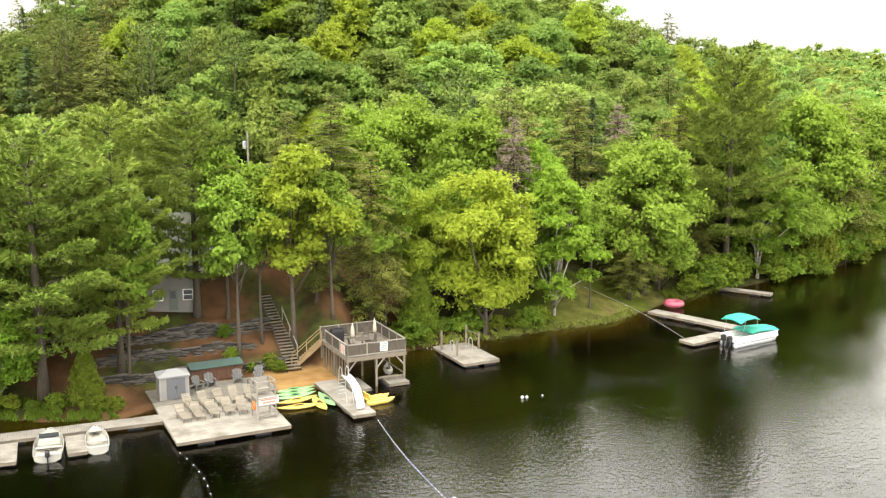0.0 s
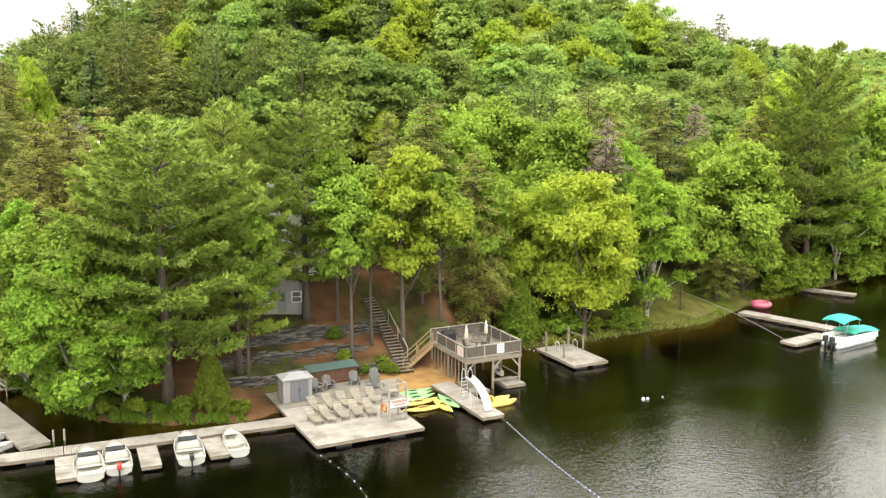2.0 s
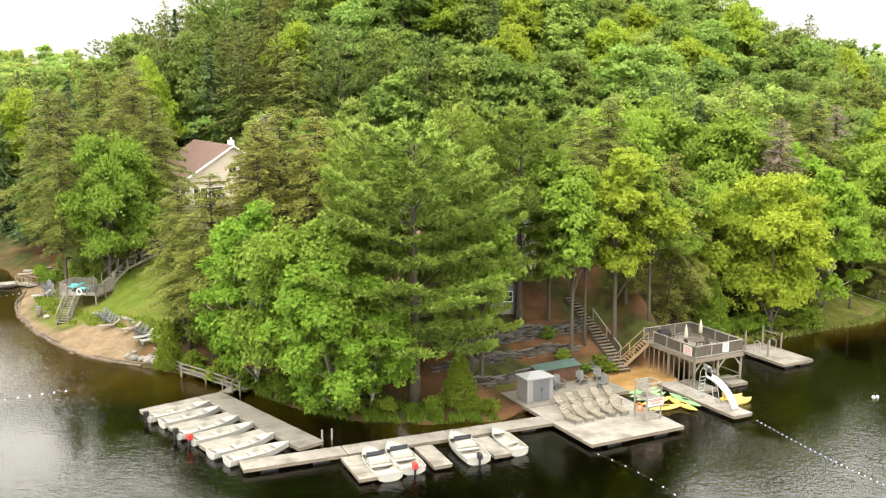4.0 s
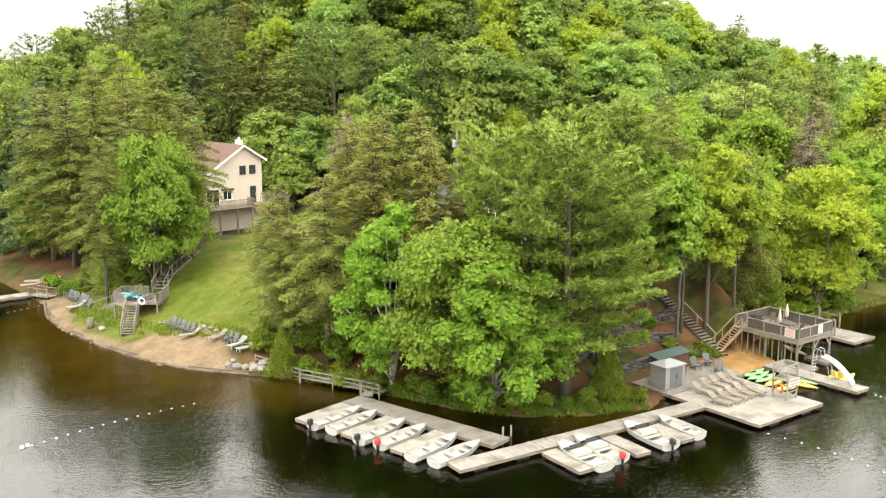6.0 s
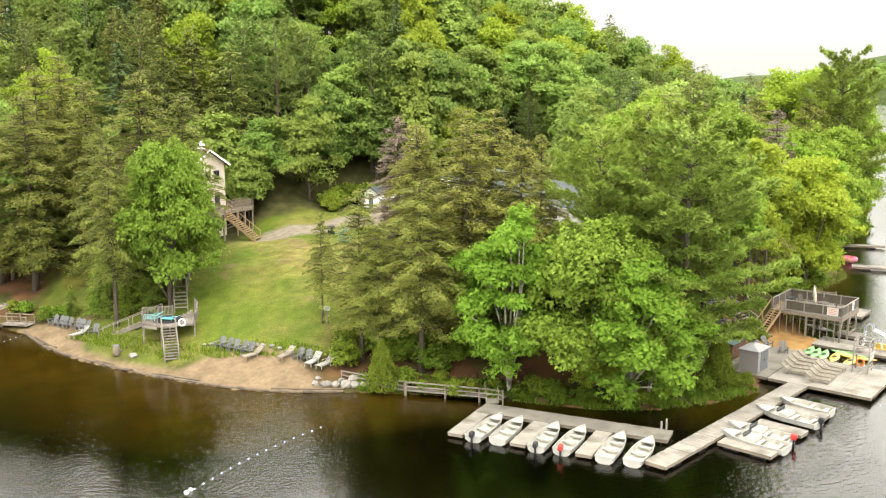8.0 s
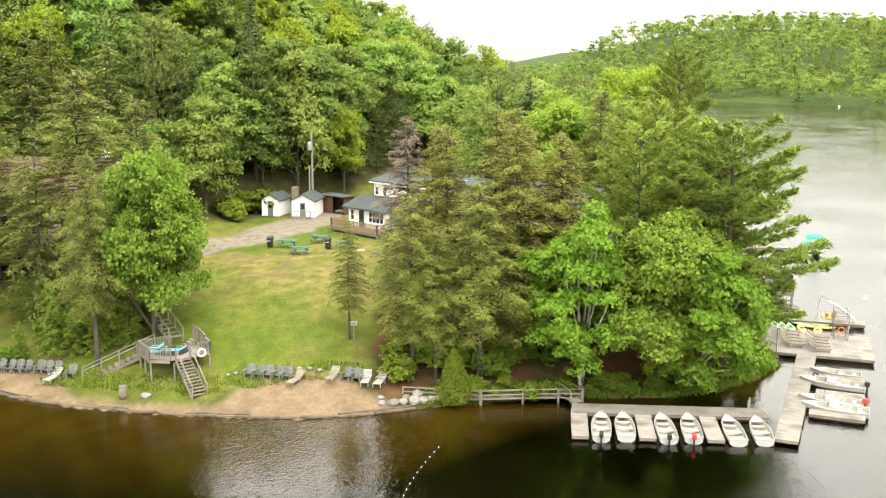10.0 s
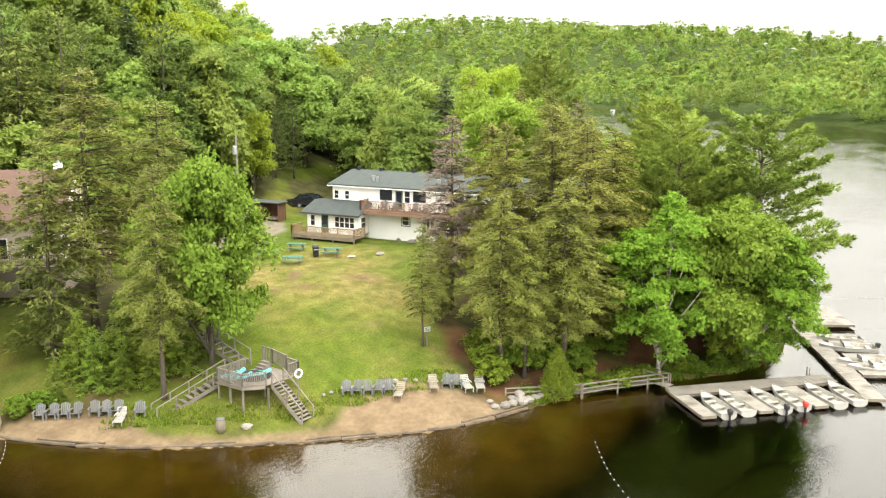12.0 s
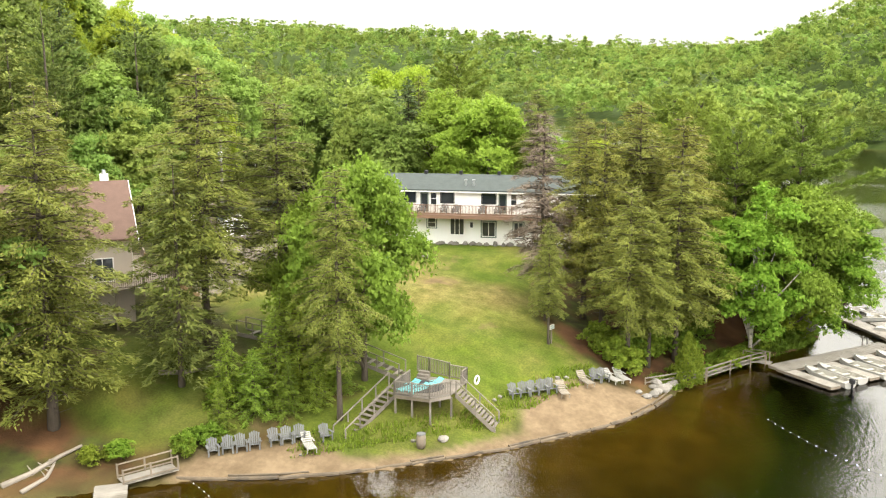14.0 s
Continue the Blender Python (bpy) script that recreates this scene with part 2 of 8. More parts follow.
def inland(px, py, ring):
    """Signed distance to a shore ring: inland is positive."""
    ring = np.array(ring, float)
    a, b = ring, np.roll(ring, -1, axis=0)
    best = np.full(px.shape, 1e9)
    inside = np.zeros(px.shape, bool)
    for (ax, ay), (bx, by) in zip(a, b):
        dx, dy = bx - ax, by - ay
        t = np.clip(((px - ax) * dx + (py - ay) * dy) / (dx * dx + dy * dy), 0, 1)
        best = np.minimum(best, np.hypot(px - ax - t * dx, py - ay - t * dy))
        cross = (ay > py) != (by > py)
        with np.errstate(divide="ignore", invalid="ignore"):
            inside ^= cross & (px < (bx - ax) * (py - ay) / (by - ay if by != ay else 1e-9) + ax)
    return np.where(inside, best, -best)


def smooth(a, b, v):
    t = np.clip((v - a) / (b - a), 0, 1)
    return t * t * (3 - 2 * t)


DOCK_ORIGIN, DOCK_TURN = (-17.2, 61.3), 25.9


def pad_coords(px, py):
    """Metres along and behind the front edge of the swimming dock."""
    c, s = np.cos(np.radians(DOCK_TURN)), np.sin(np.radians(DOCK_TURN))
    dx, dy = px - DOCK_ORIGIN[0], py - DOCK_ORIGIN[1]
    return dx * c + dy * s, -dx * s + dy * c


def ground_z(px, py):
    px, py = np.asarray(px, float), np.asarray(py, float)
    d1, d2, d3 = inland(px, py, SHORE), inland(px, py, FAR), inland(px, py, SOUTH)
    wob = 0.12 * np.sin(px * 0.9 + py * 0.35) * np.sin(py * 0.8 - px * 0.3) + 0.25 * np.sin(px * 0.21 + 1) * np.sin(py * 0.17)
    dp = np.maximum(d1, 0)
    z = 0.12 + 6.7 * (1 - np.exp(-(dp / 14.0) ** 1.3)) + wob * smooth(3, 12, dp)
    r = np.hypot((px + 26.5) / np.where(px < -26.5, 63.0, 81.0), (py - 195) / 60.0)
    z = z + 21.5 * smooth(1.25, 0.35, r)
    r = np.hypot((px - 120) / 150.0, (py - 420) / 190.0)
    z = z + 11 * smooth(1.1, 0.2, r)
    r = np.hypot((px + 230) / 160.0, (py - 330) / 170.0)
    z = z + 12 * smooth(1.1, 0.2, r)
    # level ground under the houses
    k = smooth(9, 4, np.maximum(np.abs(px + 22) - 7, np.abs(py - 98) - 14))
    z = z * (1 - k) + 6.75 * k
    k = smooth(8, 3, np.maximum(np.abs(px + 57) - 6, np.abs(py - 131) - 8))
    z = z * (1 - k) + 5.2 * k
    k = smooth(7, 2, np.maximum(np.abs(px + 27) - 6, np.abs(py - 125) - 4))
    z = z * (1 - k) + 6.9 * k
    # level pad behind the swimming dock, cut into the slope
    e, n = pad_coords(px, py)
    k = smooth(0.9, 0.1, np.maximum(np.maximum(-0.6 - e, e - 15.0), np.maximum(7.0 - n, n - 12.4)))
    z = z * (1 - k) + 0.33 * k
    # terraces and a plain strip for the stairs on the slope behind the pad
    flat = 0.5 + 0.28 * (n - 12.6) + 0.55 * smooth(13.1, 13.4, n) + 0.55 * smooth(15.2, 15.5, n) + 0.9 * smooth(16.9, 17.2, n) + 1.2 * np.maximum(n - 20.5, 0)
    ramp = 0.30 + 0.55 * (n - 12.3) + 1.2 * np.maximum(n - 20.5, 0)
    k = smooth(10.4, 11.0, e)
    bank = np.minimum(z, flat * (1 - k) + ramp * k)
    k = smooth(5.0, 0.0, np.maximum(-3.5 - e, e - 12.8)) * smooth(12.2, 12.5, n) * smooth(27, 24, n)
    z = z * (1 - k) + bank * k
    z = np.where(d1 > 0, z, -9.0)
    hills = 34 + 20 * np.sin(px * 0.006 + 0.4) * np.cos(py * 0.0072) + 9 * np.sin(px * 0.017 + py * 0.012)
    f = 0.12 + hills * smooth(0, 260, d2) * (1 - 0.97 * smooth(400, 700, d2)) * smooth(1350, 1050, np.hypot(px, py)) + 1.5 * smooth(0, 8, d2) * (1 - 0.97 * smooth(400, 700, d2)) * smooth(1350, 1050, np.hypot(px, py)) + 30 * smooth(0.9, 0.1, np.hypot((px - 330) / 170, (py + 40) / 110)) * smooth(0, 40, d2)
    z = np.where(d2 > 0, f, z)
    s = 0.12 + 45 * smooth(0, 200, d3)
    z = np.where(d3 > 0, s, z)
    out = -np.maximum(np.maximum(d1, d2), d3)
    beach = smooth(34, 16, np.hypot(px + 62, (py - 92)))
    shelf = 0.05 * beach + 0.6 * (1 - beach)
    bed = -0.05 - np.minimum(shelf * out + 0.004 * out ** 2, 4.5)
    return np.where(out > 0, bed, z)


def gz(x, y):
    return float(ground_z(np.array([x]), np.array([y]))[0])


def steps(lo, hi, fine_lo, fine_hi, fine, ratio=1.12):
    mid = list(np.arange(fine_lo, fine_hi + 1e-6, fine))
    d, v, up = fine, fine_hi, []
    while v < hi:
        d = min(d * ratio, 120)
        v += d
        up.append(v)
    d, v, dn = fine, fine_lo, []
    while v > lo:
        d = min(d * ratio, 120)
        v -= d
        dn.append(v)
    return np.array(dn[::-1] + mid + up)


gx = steps(-3500, 3500, -84, 40, 0.55)
gy = steps(-3500, 3500, 60, 136, 0.55)
GX, GY = np.meshgrid(gx, gy)
GZ = ground_z(GX.ravel(), GY.ravel())
land_me = bpy.data.meshes.new("ground")
nxg, nyg = len(gx), len(gy)
idx = np.arange(nxg * nyg).reshape(nyg, nxg)
quads = np.stack([idx[:-1, :-1], idx[:-1, 1:], idx[1:, 1:], idx[1:, :-1]], -1).reshape(-1, 4)
land_me.vertices.add(nxg * nyg)
land_me.vertices.foreach_set("co", np.stack([GX.ravel(), GY.ravel(), GZ], -1).ravel())
land_me.loops.add(quads.size)
land_me.loops.foreach_set("vertex_index", quads.ravel())
land_me.polygons.add(len(quads))
land_me.polygons.foreach_set("loop_start", np.arange(0, quads.size, 4))
land_me.polygons.foreach_set("use_smooth", [True] * len(quads))
land_me.update(calc_edges=True)


def inside(px, py, ring):
    return inland(px, py, ring)


# what covers the ground: lawn, sand, gravel (the rest is needle litter)
D1 = inland(GX.ravel(), GY.ravel(), SHORE)
px_, py_ = GX.ravel(), GY.ravel()
ragged = 0.7 * np.sin(px_ * 1.1 + 2 * np.sin(py_ * 0.6)) + 0.5 * np.sin(py_ * 1.7 + px_ * 0.4)
LAWN = [(-66, 99), (-63, 93.5), (-57, 88.5), (-52.5, 86.5), (-48, 90), (-43, 93), (-38, 92), (-31, 88), (-28, 96), (-27.5, 114), (-20, 122), (-8, 134), (8, 134), (14, 139), (6, 140), (-8, 134), (-17, 129), (-30, 127), (-42, 127), (-46, 128), (-49, 122), (-53, 116), (-58, 112), (-60.5, 104)]
lawn = smooth(-1.2, 0.8, inside(px_, py_, LAWN) + ragged * 0.6)
LAWN2 = [(8, 91.5), (13, 93.5), (19, 98), (24, 103), (22, 107), (12, 104), (6, 97)]
lawn = np.maximum(lawn, 0.9 * smooth(-1, 1, inside(px_, py_, LAWN2) + ragged * 0.6))
LAWN3 = [(-72, 116), (-68, 108), (-63, 108), (-61, 116), (-62, 124), (-68, 126)]
lawn = np.maximum(lawn, 0.7 * smooth(-1.5, 1, inside(px_, py_, LAWN3) + ragged * 0.8))
LAWN4 = [(-70, 105), (-69.6, 101), (-67, 95.5), (-63, 90.5), (-59, 90.5), (-57, 94), (-59, 101), (-65, 104.5)]
lawn = np.maximum(lawn, 0.85 * smooth(-1.5, 1, inside(px_, py_, LAWN4) + ragged * 1.2))
SAND = [(-73.5, 111), (-72.6, 102), (-68.8, 95.6), (-66, 92), (-59.6, 84.6), (-54, 81.2), (-53.2, 82.6), (-53.2, 84.0), (-53.8, 87.4), (-57.0, 90.6), (-60.0, 91.2), (-62.6, 91.0), (-64.4, 93.0), (-66.6, 95.9), (-68.4, 98.8), (-69.0, 101.2), (-68.0, 103.6), (-69.8, 107.5), (-70.9, 110)]
sand = smooth(-0.5, 0.35, inside(px_, py_, SAND) + ragged * 0.2)
ROAD = [(-49, 119.5), (-45, 117.5), (-40, 115.6), (-34, 116.4), (-28, 119), (-24, 122), (-24, 126), (-30, 125.5), (-36, 123), (-42, 122), (-46, 123.5)]
road = smooth(-0.5, 0.5, inside(px_, py_, ROAD) + ragged * 0.3)
pe, pn = pad_coords(px_, py_)
orange = smooth(0.5, 0.0, np.maximum(np.maximum(9.2 - pe, pe - 14.8), np.maximum(8.4 - pn, pn - 12.3)) + ragged * 0.08)
litter_at = smooth(-4, 3, inside(px_, py_, [(-70, 108), (-60, 96), (-52, 80), (-46, 74), (-38, 66), (-30, 62), (-20, 63), (-6, 74), (0, 88), (-8, 100), (-30, 90), (-44, 92)]) + ragged)
litter_at = np.maximum(litter_at, smooth(-3, 3, inside(px_, py_, [(-84, 130), (-74, 112), (-66, 116), (-64, 128), (-72, 138)]) + ragged))
needles = land_me.attributes.new("needles", "FLOAT", "POINT")
needles.data.foreach_set("value", litter_at)
floor_at = land_me.attributes.new("forest_floor", "FLOAT", "POINT")
floor_at.data.foreach_set("value", np.maximum(smooth(140, 155, py_), smooth(90, 130, px_)))
worn = smooth(9, 2, np.hypot((px_ + 41.5) / 1.6, py_ - 105.5)) + 0.75 * smooth(6, 1, np.hypot((px_ + 45.5) * 0.8, (py_ - 96.5) * 0.9)) + 0.6 * smooth(3.5, 0.5, np.hypot(px_ + 51.5, py_ - 87.6)) + 0.5 * smooth(4, 1, np.hypot(px_ + 65.6, py_ - 98.2)) + 0.75 * smooth(6.5, 2, np.hypot(px_ - 14.5, (py_ - 97.5) * 0.9)) + 0.9 * smooth(4, 1, np.hypot(px_ - 23.4, py_ - 103)) + 0.8 * smooth(4.5, 1, np.abs(px_ + 46.5 + 0.25 * (py_ - 110))) * smooth(90, 97, py_) * smooth(124, 118, py_)
worn_at = land_me.attributes.new("worn", "FLOAT", "POINT")
worn_at.data.foreach_set("value", np.clip(worn + ragged * 0.12, 0, 1))
cover = land_me.color_attributes.new("cover", "FLOAT_COLOR", "POINT")
cover.data.foreach_set("color", np.stack([lawn, sand, road, orange], -1).ravel())


def ground_material():
    m = bpy.data.materials.new("ground_cover")
    m.use_nodes = True
    n, l = m.node_tree.nodes, m.node_tree.links
    p = n["Principled BSDF"]
    p.inputs["Roughness"].default_value = 0.95
    p.inputs["Specular IOR Level"].default_value = 0.1
    tc = n.new("ShaderNodeTexCoord")
    at = n.new("ShaderNodeAttribute")
    at.attribute_name = "cover"
    sep = n.new("ShaderNodeSeparateColor")
    l.new(at.outputs["Color"], sep.inputs["Color"])

    def noise_ramp(scale, c0, c1, lo=0.35, hi=0.65, detail=6):
        t = n.new("ShaderNodeTexNoise")
        t.inputs["Scale"].default_value, t.inputs["Detail"].default_value = scale, detail
        l.new(tc.outputs["Object"], t.inputs["Vector"])
        r = n.new("ShaderNodeValToRGB")
        r.color_ramp.elements[0].position, r.color_ramp.elements[1].position = lo, hi
        r.color_ramp.elements[0].color, r.color_ramp.elements[1].color = (*c0, 1), (*c1, 1)
        l.new(t.outputs["Fac"], r.inputs["Fac"])
        return r.outputs["Color"], t.outputs["Fac"]

    def mix(fac, a, b, kind="MIX"):
        x = n.new("ShaderNodeMixRGB")
        x.blend_type = kind
        if isinstance(fac, float):
            x.inputs["Fac"].default_value = fac
        else:
            l.new(fac, x.inputs["Fac"])
        l.new(a, x.inputs["Color1"])
        l.new(b, x.inputs["Color2"])
        return x.outputs["Color"]

    litter, f1 = noise_ramp(0.35, (0.056, 0.030, 0.015), (0.124, 0.064, 0.030))
    moss, _ = noise_ramp(0.9, (0.03, 0.03, 0.012), (0.06, 0.07, 0.016))
    patch, _ = noise_ramp(0.21, (0, 0, 0), (1, 1, 1), 0.46, 0.60)
    litter = mix(patch, litter, moss)
    low, _ = noise_ramp(0.8, (0.034, 0.036, 0.012), (0.066, 0.062, 0.022))
    fern, _ = noise_ramp(0.3, (0.028, 0.046, 0.011), (0.055, 0.080, 0.018))
    at3 = n.new("ShaderNodeAttribute")
    at3.attribute_name = "forest_floor"
    low = mix(at3.outputs["Fac"], low, fern)
    at2 = n.new("ShaderNodeAttribute")
    at2.attribute_name = "needles"
    litter = mix(at2.outputs["Fac"], low, litter)
    grass, _ = noise_ramp(0.22, (0.054, 0.084, 0.009), (0.092, 0.116, 0.014), 0.3, 0.7)
    dry, _ = noise_ramp(0.6, (0.13, 0.105, 0.035), (0.18, 0.14, 0.05))
    dry_at, _ = noise_ramp(0.10, (0, 0, 0), (0.6, 0.6, 0.6), 0.52, 0.72)
    grass = mix(dry_at, grass, dry)
    at4 = n.new("ShaderNodeAttribute")
    at4.attribute_name = "worn"
    thin, _ = noise_ramp(0.3, (0.25, 0.25, 0.25), (0.8, 0.8, 0.8), 0.28, 0.72, 10)
    straw, _ = noise_ramp(0.9, (0.150, 0.112, 0.040), (0.205, 0.150, 0.066))
    grass = mix(mix(1.0, at4.outputs["Fac"], thin, "MULTIPLY"), grass, straw)
    blades, fb = noise_ramp(7.0, (0.78, 0.80, 0.76), (1.2, 1.19, 1.17), detail=9)
    grass = mix(1.0, grass, blades, "MULTIPLY")
    mown, _ = noise_ramp(0.9, (0.80, 0.83, 0.78), (1.15, 1.13, 1.10), 0.34, 0.66, 9)
    grass = mix(1.0, grass, mown, "MULTIPLY")
    bare, _ = noise_ramp(0.27, (0, 0, 0), (1, 1, 1), 0.60, 0.70, 8)
    soil, _ = noise_ramp(1.5, (0.10, 0.07, 0.035), (0.15, 0.105, 0.055))
    grass = mix(bare, grass, soil)
    sand_c, _ = noise_ramp(0.5, (0.118, 0.084, 0.050), (0.182, 0.133, 0.082))
    road_c, _ = noise_ramp(1.3, (0.135, 0.115, 0.085), (0.195, 0.168, 0.128))
    orange_c, _ = noise_ramp(1.0, (0.21, 0.12, 0.04), (0.28, 0.165, 0.065))
    scuff, _ = noise_ramp(2.6, (0.88, 0.87, 0.86), (1.08, 1.08, 1.07), 0.36, 0.62, 8)
    sand_c = mix(1.0, sand_c, scuff, "MULTIPLY")
    c = mix(sep.outputs["Red"], litter, grass)
    c = mix(sep.outputs["Blue"], c, road_c)
    c = mix(sep.outputs["Green"], c, sand_c)
    c = mix(at.outputs["Alpha"], c, orange_c)
    geo = n.new("ShaderNodeNewGeometry")
    xyz = n.new("ShaderNodeSeparateXYZ")
    l.new(geo.outputs["Position"], xyz.inputs["Vector"])
    under = n.new("ShaderNodeMapRange")
    under.inputs["From Min"].default_value, under.inputs["From Max"].default_value = 0.04, -0.05
    l.new(xyz.outputs["Z"], under.inputs["Value"])
    # bed colour falls to near-black from 0.25 to 1.2 m deep
    by_depth = n.new("ShaderNodeMapRange")
    by_depth.inputs["From Min"].default_value, by_depth.inputs["From Max"].default_value = -0.25, -1.2
    l.new(xyz.outputs["Z"], by_depth.inputs["Value"])
    bed_s, _ = noise_ramp(0.4, (0.085, 0.066, 0.022), (0.135, 0.105, 0.036))
    bed_deep, _ = noise_ramp(0.4, (0.0022, 0.0026, 0.0016), (0.005, 0.0058, 0.003))
    bed = mix(by_depth.outputs[0], bed_s, bed_deep)
    c = mix(under.outputs[0], c, bed)
    l.new(c, p.inputs["Base Color"])
    b = n.new("ShaderNodeBump")
    b.inputs["Strength"].default_value, b.inputs["Distance"].default_value = 0.6, 0.08
    l.new(fb, b.inputs["Height"])
    l.new(b.outputs["Normal"], p.inputs["Normal"])
    return m


land_me.materials.append(ground_material())
ground = tagged(new("ground", land_me), "wooded ground with lawn, sand beach and needle litter", "ground", kind="structure")


def water_material():
    m = bpy.data.materials.new("lake_water")
    m.use_nodes = True
    n, l = m.node_tree.nodes, m.node_tree.links
    n.remove(n["Principled BSDF"])
    out = n["Material Output"]
    tc = n.new("ShaderNodeTexCoord")
    heights = []
    for scale, dist, detail, stretch in ((2.8, 0.5, 1.5, (0.8, 1.25, 1)), (6.5, 0.4, 1.5, (0.8, 1.3, 1)), (0.05, 0.3, 2.0, (1, 1, 1))):
        mp = n.new("ShaderNodeMapping")
        mp.inputs["Scale"].default_value = stretch
        mp.inputs["Rotation"].default_value = (0, 0, radians(24))
        l.new(tc.outputs["Object"], mp.inputs["Vector"])
        t = n.new("ShaderNodeTexNoise")
        t.inputs["Scale"].default_value, t.inputs["Detail"].default_value = scale, detail
        t.inputs["Distortion"].default_value = dist
        l.new(mp.outputs["Vector"], t.inputs["Vector"])
        heights.append(t.outputs["Fac"])
    # gusts: calm patches between ruffled ones
    gust = n.new("ShaderNodeMapRange")
    gust.inputs["From Min"].default_value, gust.inputs["From Max"].default_value = 0.40, 0.60
    gust.inputs["To Min"].default_value, gust.inputs["To Max"].default_value = 0.35, 1.0
    l.new(heights[2], gust.inputs["Value"])
    b1 = n.new("ShaderNodeBump")
    b1.inputs["Distance"].default_value = 0.040
    l.new(gust.outputs[0], b1.inputs["Strength"])
    l.new(heights[0], b1.inputs["Height"])
    b2 = n.new("ShaderNodeBump")
    b2.inputs["Distance"].default_value = 0.012
    l.new(gust.outputs[0], b2.inputs["Strength"])
    l.new(heights[1], b2.inputs["Height"])
    l.new(b1.outputs["Normal"], b2.inputs["Normal"])
    gl = n.new("ShaderNodeBsdfGlossy")
    gl.inputs["Roughness"].default_value = 0.012
    gl.inputs["Color"].default_value = (1.0, 0.99, 0.97, 1)
    l.new(b2.outputs["Normal"], gl.inputs["Normal"])
    tr = n.new("ShaderNodeBsdfTransparent")
    tr.inputs["Color"].default_value = (0.56, 0.48, 0.23, 1)
    fr = n.new("ShaderNodeFresnel")
    fr.inputs["IOR"].default_value = 1.42
    l.new(b2.outputs["Normal"], fr.inputs["Normal"])
    mix = n.new("ShaderNodeMixShader")
    l.new(fr.outputs[0], mix.inputs["Fac"])
    l.new(tr.outputs[0], mix.inputs[1])
    l.new(gl.outputs[0], mix.inputs[2])
    l.new(mix.outputs[0], out.inputs["Surface"])
    return m


water = solid("water", Shape().add([(-3400, -3400, 0), (3400, -3400, 0), (3400, 3400, 0), (-3400, 3400, 0)], [(0, 1, 2, 3)]), water_material(),
              "dark tea-brown lake water with wind ripples", "water", kind="structure")

# ---- trees ----
RNG = np.random.default_rng(7)


def unit(v):
    return v / np.maximum(np.linalg.norm(v, axis=-1, keepdims=True), 1e-9)


def leaf_mesh(name, pos, along, normal, length, width, material):
    """Many small pointed leaf sprays: centre, long axis, facing, sizes."""
    n = len(pos)
    along = unit(along)
    side = unit(np.cross(normal, along))
    L, W = np.asarray(length).reshape(-1, 1) * 0.55, np.asarray(width).reshape(-1, 1) * 0.65
    v = np.stack([pos - along * L + side * W, pos - along * L * 0.75 - side * W, pos + along * L], 1).reshape(-1, 3)
    me = bpy.data.meshes.new(name)
    me.vertices.add(n * 3)
    me.vertices.foreach_set("co", v.ravel())
    me.loops.add(n * 3)
    me.loops.foreach_set("vertex_index", np.arange(n * 3))
    me.polygons.add(n)
    me.polygons.foreach_set("loop_start", np.arange(0, n * 3, 3))
    me.update(calc_edges=True)
    me.materials.append(material)
    return me


def ball(n, rng):
    return unit(rng.normal(size=(n, 3)))


def crown_broad(rng, H, R, zb, n, leaf, lobes=34, squash=0.68, openness=0.0, tufts=16):
    """Leaf places for a broadleaf crown: uneven lobes of leaf tufts round an irregular core, gaps between them."""
    mid, half = (zb + H) / 2, (H - zb) / 2
    d = ball(lobes, rng)
    d[:, 2] = np.where(d[:, 2] < -0.88, -d[:, 2], d[:, 2])
    k = rng.uniform(0.42, 0.95, lobes)[:, None]
    ang = np.arctan2(d[:, 1], d[:, 0])
    ph = rng.uniform(0, 6.3, 3)
    bulge = 1 + 0.20 * np.sin(2 * ang + ph[0] + 2 * d[:, 2]) + 0.14 * np.sin(3 * ang + ph[1] - 4 * d[:, 2])
    c = d * k * np.array([R, R, half])
    taper = 1 - 0.36 * np.clip(c[:, 2:3] / half, 0, 1) - 0.04 * np.clip(-c[:, 2:3] / half, 0, 1)
    c[:, :2] *= taper * bulge[:, None]
    c[:, 2] += mid
    r = rng.uniform(0.20, 0.40, lobes) * R * (1 - openness * 0.3)
    # tufts on the upper side of each lobe
    te = ball(lobes * tufts, rng)
    te[:, 2] = np.where(te[:, 2] < -0.25, -te[:, 2], te[:, 2])
    tl = np.repeat(np.arange(lobes), tufts)
    tr = rng.uniform(0.32, 0.62, lobes * tufts) * r[tl]
    tc = c[tl] + te * (r[tl] * rng.uniform(0.6, 1.08, lobes * tufts))[:, None] * np.array([1, 1, squash])
    pick = rng.choice(lobes * tufts, n, p=tr ** 2 / np.sum(tr ** 2))
    e = ball(n, rng)
    flip = (e[:, 2] < -0.3) & (rng.random(n) < 0.5)
    e[flip, 2] *= -1
    pos = tc[pick] + e * (tr[pick] * rng.uniform(0.3, 1.1, n))[:, None] * np.array([1.1, 1.1, 0.75])
    normal = unit(d[tl[pick]] * 0.35 + te[pick] * 0.75 + e * 0.45 + np.array([0, 0, 0.6]) + rng.normal(size=(n, 3)) * 0.3)
    along = rng.normal(size=(n, 3)) + np.array([0, 0, -0.2]) + te[pick] * 0.7 + e * 0.4
    size = leaf * rng.uniform(0.65, 1.35, n)
    return pos, along, normal, size, size * rng.uniform(0.6, 0.9, n), c, r


